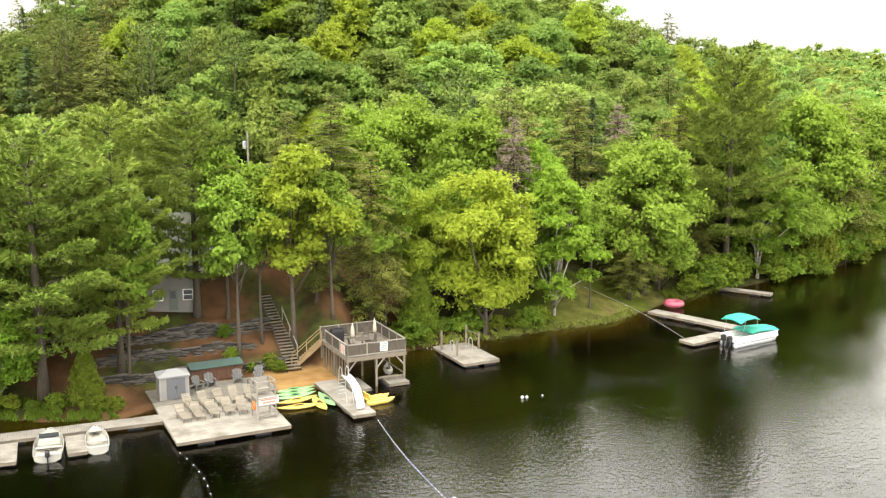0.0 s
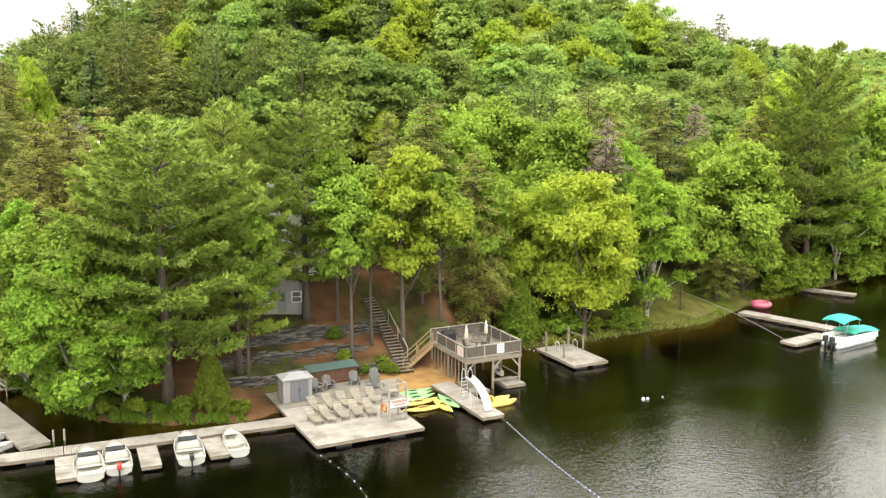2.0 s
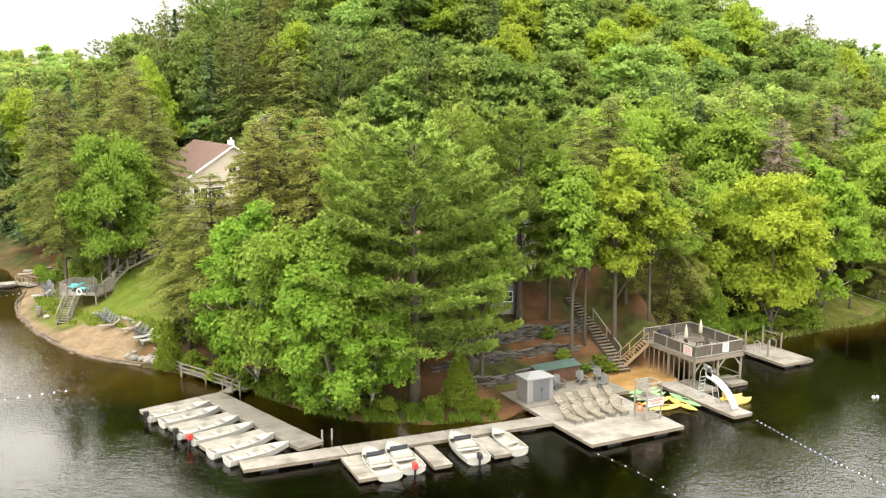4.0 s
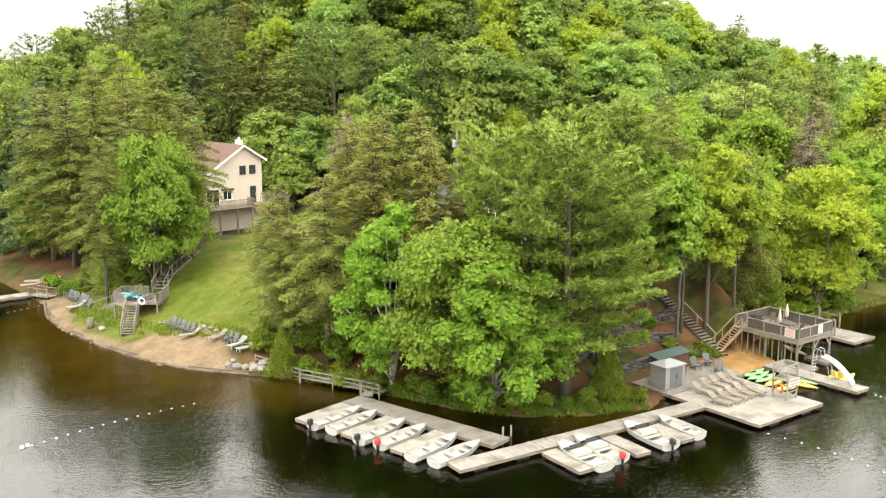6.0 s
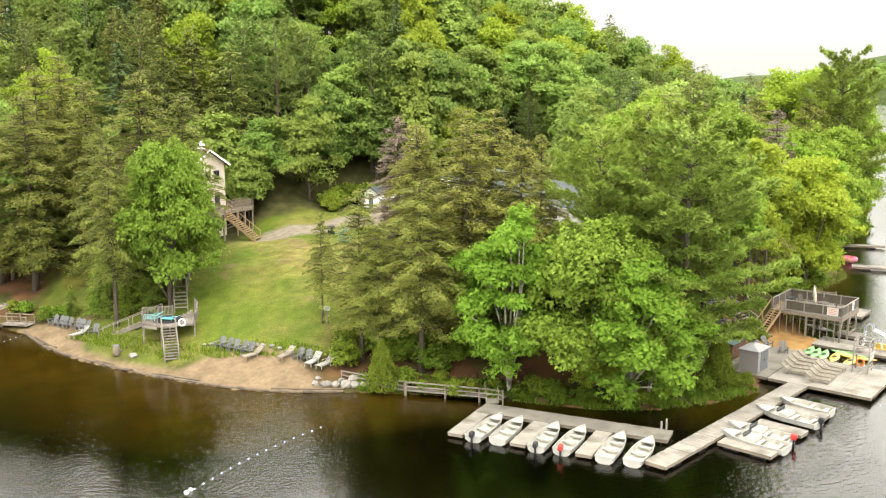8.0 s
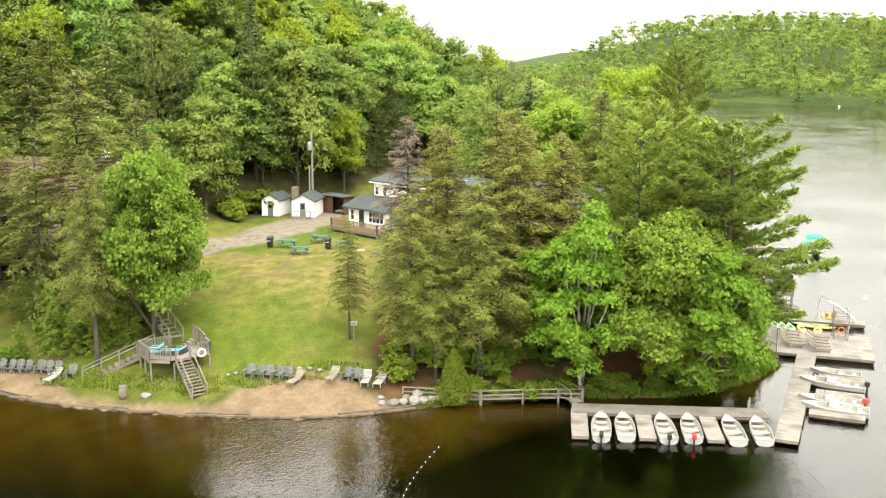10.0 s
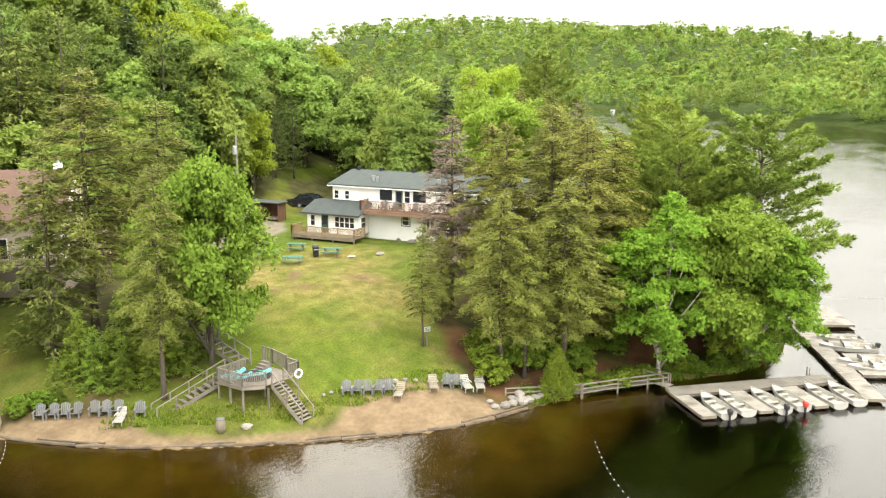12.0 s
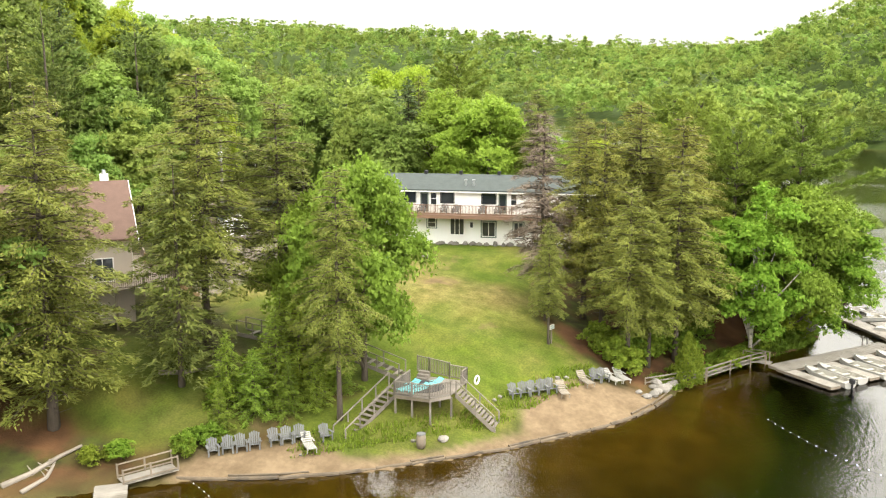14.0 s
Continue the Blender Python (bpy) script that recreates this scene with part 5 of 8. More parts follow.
for i, (s, L, mot, lab) in enumerate([(1.62, 4.9, "black", "white aluminium rowing boat with black motor at the dock"), (3.3, 4.7, None, "white rowing boat moored beside a finger dock"), (6.1, 4.9, "black", "pale rowing boat with bench seats at the dock"),
                                      (7.75, 4.8, "red", "white rowing boat with a red outboard motor"), (10.65, 4.9, None, "cream rowing boat with three bench seats"), (12.4, 4.6, None, "white rowing boat moored beside the walkway")]):
    a, b = slip(s, 5.9 - 0.2 * (i % 2)), slip(s, 0.6)
    m, _ = line_pose(a, b)
    rowboat(m @ pose(0, 0, -0.02, 0, 0, (i * 37 % 5) - 2), L * 0.95, 1.32, lab, mot)
for (a, b, L, w, mot, lab) in [((-30.15, 56.6), (-31.8, 60.6), 4.6, 1.75, None, "white runabout boat with a covered bow at the walkway"), ((-28.75, 57.6), (-30.4, 61.6), 4.5, 1.7, "red", "white runabout boat with a red motor at the walkway"),
                               ((-24.7, 59.1), (-26.2, 63.4), 4.8, 1.8, "black", "beige fishing boat with black motor at the walkway"), ((-22.0, 60.5), (-23.5, 64.2), 3.9, 1.4, None, "small grey rowing boat at the walkway")]:
    m, _ = line_pose(a, b)
    bt = rowboat(m, L, w, lab, mot, seats=2)
    if w > 1.6:
        part("console", Shape().loft([[Vector((L * 0.52 + dx * s, dy * s, z)) for dx, dy in ((-0.4, -0.7), (0.25, -0.62), (0.25, 0.62), (-0.4, 0.7))] for z, s in ((0.42, 1.0), (0.66, 0.92))]), M_BOAT, bt)
        part("windscreen", Shape().bar((L * 0.6, -0.6, 0.80), (L * 0.6, 0.6, 0.80), 0.04, 0.28), M_GLASS, bt, "low tinted windscreen")

# pontoon boat with a teal canopy
pb = thing("pontoon_boat", pose(26.1, 85.3, 0, 0, 0, 33), "white pontoon boat with teal canopy and cover at a dock", "boat")
for y in (0.35, 1.75):
    part("pontoon", Shape().tube([(-0.2, y, 0.12), (0, y, 0.12), (4.6, y, 0.12), (5.2, y, 0.22), (5.5, y, 0.34)], [0.2, 0.33, 0.33, 0.22, 0.05], 10), M_METAL, pb, "aluminium float tube", smooth=True)
part("deck", Shape().box(0, -0.05, 0.46, 5.3, 2.15, 0.56), M_WHITE, pb)
for y in (0.0, 2.1):
    part("side_panel", Shape().box(0.1, y - 0.03, 0.56, 5.2, y + 0.03, 1.0), M_WHITE, pb, "white railing panel")
for x in (0.1, 5.2):
    part("end_panel", Shape().box(x - 0.03, 0.05, 0.56, x + 0.03, 2.05, 0.98), M_WHITE, pb)
cov = Shape()
cov.loft([[Vector((x, 1.05 + s * 1.2, z + (0 if abs(s) > 0.9 else h))) for s, h in ((-1, 0), (-0.95, 0.08), (-0.4, 0.2), (0.4, 0.2), (0.95, 0.08), (1, 0))] for x, z in ((1.7, 1.12), (2.3, 1.26), (3.8, 1.16), (5.38, 0.98))])
part("boat_cover", cov, M_TEAL, pb, "teal canvas cover over the bow")
can = Shape()
can.loft([[Vector((x, 1.05 + s * 1.15, z + h)) for s, h in ((-1, -0.1), (-0.6, 0.06), (0, 0.12), (0.6, 0.06), (1, -0.1), (1, -0.14), (0, 0.06), (-1, -0.14))] for x, z in ((0.1, 2.35), (0.8, 2.6), (1.9, 2.62), (2.6, 2.42))])
part("canopy", can, M_TEAL, pb, "teal canvas sun canopy")
for x, y in ((0.5, 0.0), (0.5, 2.1), (2.6, 0.0), (2.6, 2.1)):
    part("canopy_pole", Shape().tube([(x, y, 1.1), (x + (0.3 if x < 1 else -0.3), y, 2.42)], [0.02, 0.02], 5), M_METAL, pb)
for y in (0.7, 1.4):
    mo = part("outboard_motor", Shape().loft([[Vector((-0.35 + dx * s, y + dy * s, z)) for dx, dy in ((-0.22, -0.16), (0.18, -0.16), (0.18, 0.16), (-0.22, 0.16))] for z, s in ((0.5, 0.8), (0.62, 1.0), (0.95, 1.0), (1.05, 0.7))]), M_BLACK, pb, "black outboard motor cowl")
    part("leg", Shape().box(-0.42, y - 0.06, -0.4, -0.26, y + 0.06, 0.55), M_BLACK, mo)
m, L = line_pose((20.6, 97.6), (27.3, 90.6))
planked("landing_dock", m @ pose(0, -0.1, 0), L, 1.6, 0.42, M_DOCK, "weathered plank dock leading out from the shore")
m, L = line_pose((22.1, 85.6), (26.4, 88.4))
planked("landing_dock", m @ pose(0, -0.1, 0), L, 1.7, 0.40, M_DOCK, "weathered plank dock beside the pontoon boat")
m, L = line_pose((29.8, 109.4), (35.4, 105.4))
planked("shore_dock", m, L, 1.1, 0.42, M_DOCK, "narrow grey plank dock under overhanging trees")
tube = thing("inner_tube", pose(24.0, 101.2, 0.42), "large pink inflatable ring lying at the shore", "inflatable ring")
rg = []
for i in range(18):
    a = 2 * math.pi * i / 18
    rg.append([Vector((math.cos(a) * (0.8 + 0.3 * math.cos(b)), math.sin(a) * (0.8 + 0.3 * math.cos(b)), 0.3 * math.sin(b))) for b in [2 * math.pi * k / 8 for k in range(8)]])
rg.append(rg[0])
part("ring", Shape().loft(rg, caps=False), M_PINK, tube, smooth=True)


# ---- stairs, rails, decks ----
def railing(parent, pts, height=0.95, balusters=0.16, mats=None, infill=None, gap_posts=1.6):
    """Posts, rails and balusters along a line of floor points."""
    mats = mats or M_TIMBER
    for a, b in zip(pts, pts[1:]):
        a, b = Vector(a), Vector(b)
        L = (b - a).length
        part("top_rail", Shape().bar(a + Vector((0, 0, height)), b + Vector((0, 0, height)), 0.11, 0.05), mats, parent)
        part("bottom_rail", Shape().bar(a + Vector((0, 0, 0.14)), b + Vector((0, 0, 0.14)), 0.05, 0.08), mats, parent)
        k = max(1, round(L / gap_posts))
        for i in range(k + 1):
            q = a.lerp(b, i / k)
            part("post", Shape().bar(q, q + Vector((0, 0, height + 0.06)), 0.09, 0.09, (0, 1, 0)), mats, parent)
        if infill:
            s = Shape()
            s.bar(a + Vector((0, 0, height * 0.5 + 0.05)), b + Vector((0, 0, height * 0.5 + 0.05)), 0.02, height * 0.74)
            part("panel", s, infill, parent, "woven brown screen panel")
        elif balusters:
            one = Shape().box(-0.022, -0.022, 0.16, 0.022, 0.022, height - 0.03).mesh("baluster", mats)
            n = int(L / balusters)
            for i in range(1, n):
                part("baluster", one, mats, parent, m=Matrix.Translation(a.lerp(b, i / n)))


def staircase(name, low, high, width, label, mats, rails=True, category="stairs", mats2=None):
    """A straight open flight between two floor points."""
    a, b = Vector(low), Vector(high)
    st = thing(name, Matrix.Translation(a), label, category)
    d = b - a
    flat = Vector((d.x, d.y, 0))
    run = flat.length
    f = flat.normalized()
    s = Vector((-f.y, f.x, 0))
    n = max(3, round(abs(d.z) / 0.185))
    for i in range(n):
        c = f * (run * (i + 0.5) / n) + Vector((0, 0, d.z * (i + 1) / n - 0.03))
        part("tread", Shape().bar(c - s * width / 2, c + s * width / 2, min(0.30, run / n * 0.95), 0.045), mats, st)
    for k in (-1, 1):
        o = s * (k * (width / 2 + 0.03))
        part("stringer", Shape().bar(o + Vector((0, 0, -0.12)), o + d + Vector((0, 0, -0.12)), 0.05, 0.26), mats2 or mats, st)
        if rails:
            part("handrail", Shape().bar(o + Vector((0, 0, 0.92)), o + d + Vector((0, 0, 0.92)), 0.09, 0.05), mats, st)
            m_ = max(2, int(run / 1.3))
            for i in range(m_ + 1):
                q = o + d * (i / m_)
                part("post", Shape().bar(q + Vector((0, 0, -0.25)), q + Vector((0, 0, 0.92)), 0.08, 0.08, (0, 1, 0)), mats, st)
    return st


# upper deck over the water
ud = thing("raised_deck", dk(14.2, 6.6), "raised weathered timber deck on posts over the water", "deck")
UW, UD, UZ = 4.9, 6.4, 2.55
fl = Shape()
for i in range(34):
    fl.box(i * UW / 34 + 0.006, 0, UZ - 0.04, (i + 1) * UW / 34 - 0.006, UD, UZ)
part("decking", fl, M_SUN_DECK, ud)
for y in (0.05, UD / 2, UD - 0.05):
    part("beam", Shape().box(-0.05, y - 0.05, UZ - 0.32, UW + 0.05, y + 0.05, UZ - 0.05), M_TIMBER, ud)
for x in (0.05, UW - 0.05):
    part("rim_board", Shape().box(x - 0.03, 0.1, UZ - 0.28, x + 0.03, UD - 0.1, UZ - 0.045), M_TIMBER, ud)
for x in (0.1, UW / 2, UW - 0.1):
    for y in (0.15, UD / 2, UD - 0.15):
        part("post", Shape().box(x - 0.075, y - 0.075, -1.2, x + 0.075, y + 0.075, UZ - 0.32), M_TIMBER, ud)
for x0, x1 in ((0.1, 0.8), (UW - 0.1, UW - 0.8), (UW / 2, UW / 2 + 0.7)):
    part("brace", Shape().bar((x0, 0.12, UZ - 1.1), (x1, 0.12, UZ - 0.3), 0.08, 0.1), M_DOCK, ud)
railing(ud, [(0.05, UD - 1.3, UZ), (0.05, 0.05, UZ), (UW - 0.05, 0.05, UZ), (UW - 0.05, UD - 0.05, UZ), (0.05, UD - 0.05, UZ)], 1.02, 0, M_DOCK, M_LATTICE, 1.6)
nb = part("notice", Shape().box(0.0, 0.35, UZ + 0.18, 0.02, 1.35, UZ + 0.92), M_SIGN, ud, "faded white notice board on the rail", m=pose(-0.035, 0, 0))
for i in range(4):
    part("text_line", Shape().box(-0.004, 0.5, UZ + 0.3 + i * 0.15, 0.0, 1.2, UZ + 0.36 + i * 0.15), M_SIGN_RED, nb)
nb = part("notice", Shape().box(2.7, 0, UZ + 0.25, 3.35, 0.02, UZ + 0.98), M_SIGN, ud, "white notice board with grey lines", m=pose(0, -0.035, 0))
for i in range(4):
    part("text_line", Shape().box(2.8, -0.004, UZ + 0.38 + i * 0.14, 3.25, 0.0, UZ + 0.43 + i * 0.14), M_SIGN_BLUE, nb)
for i in range(9):
    part("thin_post", Shape().box(0.02, 0.6 + i * 0.62, -0.6, 0.09, 0.67 + i * 0.62, UZ - 0.3), M_TIMBER, ud)
part("cross_rail", Shape().bar((UW - 0.1, 0.2, 0.75), (UW - 0.1, UD - 0.2, 0.75), 0.06, 0.1), M_TIMBER, ud)
part("cross_rail", Shape().bar((UW / 2, 0.15, 0.62), (UW - 0.1, 0.15, 0.62), 0.06, 0.1), M_TIMBER, ud)
# low landing and walkway under the deck
for e, n, L, w in ((14.3, 5.6, 1.5, 3.0), (17.4, 5.9, 1.7, 2.2)):
    planked("low_dock", dk(e, n), L, w, 0.30, M_DOCK_DARK, "low grey plank landing below the raised deck", "low landings")
staircase("deck_stairs", tuple(dk(11.9, 13.35, 0.40).translation), tuple(dk(14.2, 12.6, 2.55).translation), 1.0, "yellowish timber stairs up to the raised deck", M_TIMBER_NEW)
for e, n in ((15.8, 9.6), (18.0, 10.4)):
    um = thing("patio_umbrella", dk(e, n, UZ), "closed cream patio umbrella on the raised deck", "umbrella", "umbrellas")
    part("pole", Shape().tube([(0, 0, 0), (0, 0, 1.9)], [0.03, 0.03], 6), M_TIMBER, um)
    part("canopy", Shape().tube([(0, 0, 0.75), (0, 0, 0.9), (0, 0, 1.45), (0, 0, 1.95)], [0.10, 0.18, 0.13, 0.02], 8), M_UMB, um, "furled cream canvas", smooth=True)
    part("base", Shape().tube([(0, 0, 0), (0, 0, 0.09)], [0.25, 0.22], 10), M_BLACK, um)

dt = thing("deck_table", dk(16.4, 9.0, UZ), "brown round table on the raised deck", "table")
part("top", Shape().tube([(0, 0, 0.70), (0, 0, 0.74)], [0.6, 0.6], 16), M_LATTICE, dt)
part("pedestal", Shape().tube([(0, 0, 0), (0, 0, 0.05), (0, 0, 0.06), (0, 0, 0.70)], [0.3, 0.3, 0.05, 0.05], 10), M_LATTICE, dt)
gr = thing("barbecue", dk(15.2, 11.6, UZ), "black covered barbecue on the raised deck", "barbecue")
part("hood", Shape().loft([[Vector((sx * s, sy * s, z)) for sx, sy in ((-0.55, -0.3), (0.55, -0.3), (0.55, 0.3), (-0.55, 0.3))] for z, s in ((0.0, 0.9), (0.85, 1.0), (1.1, 0.8))]), M_BLACK, gr)
for e_, n_, t_ in ((15.5, 8.9, 90), (17.3, 9.2, -90), (16.4, 8.1, 180), (17.6, 11.4, -40), (16.6, 12.0, 10)):
    ch = thing("patio_chair", dk(e_, n_, UZ, t_), "dark brown patio chair on the raised deck", "chair", "patio chairs")
    part("seat", Shape().box(-0.24, -0.24, 0.42, 0.24, 0.24, 0.46), M_LATTICE, ch)
    part("backrest", Shape().add([(-0.24, 0.22, 0.46), (0.24, 0.22, 0.46), (0.24, 0.32, 0.95), (-0.24, 0.32, 0.95), (-0.24, 0.25, 0.46), (0.24, 0.25, 0.46), (0.24, 0.35, 0.95), (-0.24, 0.35, 0.95)], [(0, 1, 2, 3), (7, 6, 5, 4), (0, 4, 5, 1), (1, 5, 6, 2), (2, 6, 7, 3), (3, 7, 4, 0)]), M_LATTICE, ch)
    for x in (-0.21, 0.21):
        for y in (-0.21, 0.21):
            part("leg", Shape().box(x - 0.015, y - 0.015, 0, x + 0.015, y + 0.015, 0.42), M_LATTICE, ch)


# ---- chairs ----
def adirondack(mats, name="garden_chair", label="grey wooden slatted garden chair on the sand", group="beach chairs"):
    c = thing(name, Matrix(), label, "chair", group)
    for i in range(5):
        part("seat_slat", Shape().bar((-0.27, -0.22 + i * 0.11, 0.37 - i * 0.035), (0.27, -0.22 + i * 0.11, 0.37 - i * 0.035), 0.095, 0.022), mats, c)
    for i in range(5):
        x = -0.24 + i * 0.12
        h = 0.98 - 0.05 * abs(i - 2)
        part("back_slat", Shape().bar((x, 0.24, 0.22), (x * 1.15, 0.24 + h * 0.36, h), 0.105, 0.02, (0, 1, 0)), mats, c)
    for s in (-1, 1):
        part("arm", Shape().bar((s * 0.36, -0.32, 0.57), (s * 0.34, 0.40, 0.55), 0.13, 0.025), mats, c)
        part("front_leg", Shape().bar((s * 0.31, -0.27, 0), (s * 0.31, -0.27, 0.56), 0.10, 0.03, (0, 1, 0)), mats, c)
        part("back_leg", Shape().bar((s * 0.27, -0.26, 0.36), (s * 0.27, 0.55, 0.03), 0.03, 0.11), mats, c)
    return c


def lounger(mats, label="tan slatted lounge chair on the plank dock", group="dock loungers"):
    c = thing("lounge_chair", Matrix(), label, "lounge chair", group)
    for s in (-1, 1):
        part("side_rail", Shape().bar((s * 0.29, -0.95, 0.30), (s * 0.29, 0.35, 0.30), 0.04, 0.08), mats, c)
        part("back_rail", Shape().bar((s * 0.29, 0.33, 0.30), (s * 0.29, 0.95, 0.78), 0.04, 0.07), mats, c)
        part("arm", Shape().bar((s * 0.34, -0.05, 0.50), (s * 0.34, 0.55, 0.50), 0.08, 0.025), mats, c)
        for y in (-0.8, 0.3):
            part("leg", Shape().bar((s * 0.29, y, 0), (s * 0.29, y, 0.3), 0.05, 0.05, (0, 1, 0)), mats, c)
    for i in range(8):
        y = -0.9 + i * 0.16
        part("slat", Shape().bar((-0.28, y, 0.345), (0.28, y, 0.345), 0.12, 0.02), mats, c)
    for i in range(5):
        f = (i + 0.6) / 5
        part("back_slat", Shape().bar((-0.28, 0.33 + 0.62 * f, 0.335 + 0.48 * f), (0.28, 0.33 + 0.62 * f, 0.335 + 0.48 * f), 0.11, 0.02, (0, -0.6, 0.8)), mats, c)
    return c


def put(proto, poses):
    proto.matrix_world = poses[0]
    for m in poses[1:]:
        copy_thing(proto, m)


put(lounger(M_CHAIR_TAN), [dk(e, n, 0.45, t) for e, n, t in ((1.3, 4.4, 8), (2.3, 4.4, 4), (3.35, 4.5, 2), (4.45, 4.6, -3), (5.4, 4.4, -6), (2.2, 6.6, 6), (3.3, 6.7, 3), (4.4, 6.8, 0), (5.5, 6.9, -4), (6.6, 6.8, -6))])
put(adirondack(M_CHAIR, label="grey wooden slatted garden chair on the shore deck", group="deck chairs"), [dk(e, n, 0.46, t) for e, n, t in ((3.7, 10.6, 15), (4.7, 10.9, 5), (6.8, 11.0, -10), (8.5, 11.1, -15), (7.6, 9.4, -60))])
yaw_b = 62
put(adirondack(M_CHAIR), [pose(x, y, gz(x, y) - 0.02, 0, 0, -yaw_b + t) for x, y, t in ((-70.7, 109.3, 5), (-70.3, 108.5, -4), (-69.95, 107.75, 3), (-69.6, 107.0, -5), (-69.0, 105.9, 8), (-68.7, 105.2, 0), (-68.35, 104.5, -6), (-67.8, 102.9, 12),
                                                                                            (-58.9, 91.9, 8), (-58.45, 91.3, -3), (-58.0, 90.7, 5), (-57.55, 90.1, -6), (-57.1, 89.5, 4), (-53.8, 86.5, -5), (-53.3, 85.9, 6))])
put(lounger(M_CHAIR_TAN, "tan slatted lounge chair on the sand", "beach loungers"), [pose(x, y, gz(x, y), 0, 0, t) for x, y, t in ((-57.0, 88.7, -70), (-54.6, 87.2, -58))])
put(lounger(M_CHAIR_WHITE, "white slatted lounge chair on the sand", "white loungers"), [pose(x, y, gz(x, y), 0, 0, t) for x, y, t in ((-68.9, 103.7, -58), (-52.9, 85.3, -50), (-52.1, 84.6, -60))])

# ---- things on the swimming dock ----
sh = thing("storage_shed", dk(0.55, 8.95, 0.46, -2), "pale grey resin storage shed with double doors", "shed")
part("body", Shape().box(0, 0, 0, 2.15, 1.6, 1.72), M_SHED, sh)
part("roof", Shape().add([(-0.1, -0.1, 1.70), (2.25, -0.1, 1.70), (2.25, 1.7, 1.70), (-0.1, 1.7, 1.70), (0.75, 0.8, 2.12), (1.4, 0.8, 2.12), (-0.1, -0.1, 1.78), (2.25, -0.1, 1.78), (2.25, 1.7, 1.78), (-0.1, 1.7, 1.78)],
                         [(3, 2, 1, 0), (0, 1, 7, 6), (1, 2, 8, 7), (2, 3, 9, 8), (3, 0, 6, 9), (6, 7, 5, 4), (7, 8, 5), (8, 9, 4, 5), (9, 6, 4)]), M_SHED_ROOF, sh, "hipped light grey roof")
for x in (0.52, 1.2):
    dr = part("door", Shape().box(x, -0.03, 0.06, x + 0.66, 0.0, 1.62), M_SHED_DOOR, sh, "grey panel door")
    part("handle", Shape().box(x + (0.58 if x < 1 else 0.02), -0.06, 0.8, x + (0.63 if x < 1 else 0.07), -0.03, 1.0), M_BLACK, dr)
for x in (0.02, 2.05):
    part("corner_trim", Shape().box(x, -0.02, 0, x + 0.09, -0.0, 1.7), M_SHED_ROOF, sh)
bn = thing("storage_bin", dk(3.6, 12.35, 0.42, 2), "long brown board bin with a faded green roof", "storage bin")
part("lid", Shape().add([(-0.1, -0.15, 1.05), (4.1, -0.15, 1.05), (4.1, 1.0, 1.3), (-0.1, 1.0, 1.3), (-0.1, -0.15, 1.10), (4.1, -0.15, 1.10), (4.1, 1.0, 1.35), (-0.1, 1.0, 1.35)], [(3, 2, 1, 0), (4, 5, 6, 7), (0, 1, 5, 4), (1, 2, 6, 5), (2, 3, 7, 6), (3, 0, 4, 7)]), M_BIN_TOP, bn, "faded green sloping lid")
for i in range(22):
    part("board", Shape().box(i * 4 / 22 + 0.01, 0, 0, (i + 1) * 4 / 22 - 0.01, 0.03, 1.05), M_BIN, bn)
part("back", Shape().box(0, 0.85, 0, 4, 0.9, 1.28), M_BIN, bn)
for x in (0, 3.96):
    part("side", Shape().box(x, 0.04, 0, x + 0.04, 0.84, 1.1), M_BIN, bn)

# lifeguard stand
lg = thing("lifeguard_stand", dk(5.9, 1.9, 0.44, 4), "white-grey timber lifeguard stand with a notice", "lifeguard stand")
for x, y in ((0, 0), (1.3, 0), (0, 1.2), (1.3, 1.2)):
    part("post", Shape().box(x - 0.05, y - 0.05, 0, x + 0.05, y + 0.05, 2.7), M_DOCK, lg)
part("platform", Shape().box(-0.1, -0.1, 1.5, 1.4, 1.3, 1.56), M_DOCK, lg)
part("seat", Shape().box(0.2, 0.5, 1.95, 1.1, 1.1, 2.0), M_DOCK, lg)
part("backrest", Shape().box(0.2, 1.08, 2.0, 1.1, 1.12, 2.65), M_DOCK, lg)
for z in (2.2, 2.68):
    for y in (0, 1.2):
        part("rail", Shape().bar((0, y, z), (1.3, y, z), 0.05, 0.07), M_DOCK, lg)
    for x in (0, 1.3):
        part("rail", Shape().bar((x, 0, z), (x, 1.2, z), 0.05, 0.07), M_DOCK, lg)
for i in range(4):
    part("rung", Shape().bar((0, -0.02, 0.3 + i * 0.33), (1.3, -0.02, 0.3 + i * 0.33), 0.05, 0.06), M_DOCK, lg)
no = part("notice", Shape().box(0.05, -0.09, 1.05, 1.5, -0.06, 1.6), M_SIGN, lg, "white notice with two red lines")
for z, w in ((1.42, 1.2), (1.22, 0.9)):
    part("text_line", Shape().box(0.77 - w / 2, -0.096, z - 0.05, 0.77 + w / 2, -0.09, z + 0.05), M_SIGN_RED, no)


def life_ring(m, label="white life ring hung on the rail", mats=None):
    t = thing("life_ring", m, label, "life ring", "life rings")
    rr = []
    for i in range(16):
        a = 2 * math.pi * i / 16
        rr.append([Vector((math.cos(a) * (0.28 + 0.07 * math.cos(b)), 0.07 * math.sin(b), math.sin(a) * (0.28 + 0.07 * math.cos(b)))) for b in [2 * math.pi * k / 6 for k in range(6)]])
    rr.append(rr[0])
    part("ring", Shape().loft(rr, caps=False), mats or M_BUOY, t, smooth=True)


life_ring(dk(5.78, 2.5, 1.35, 94), "orange life ring hung on the lifeguard stand", M_ORANGE)


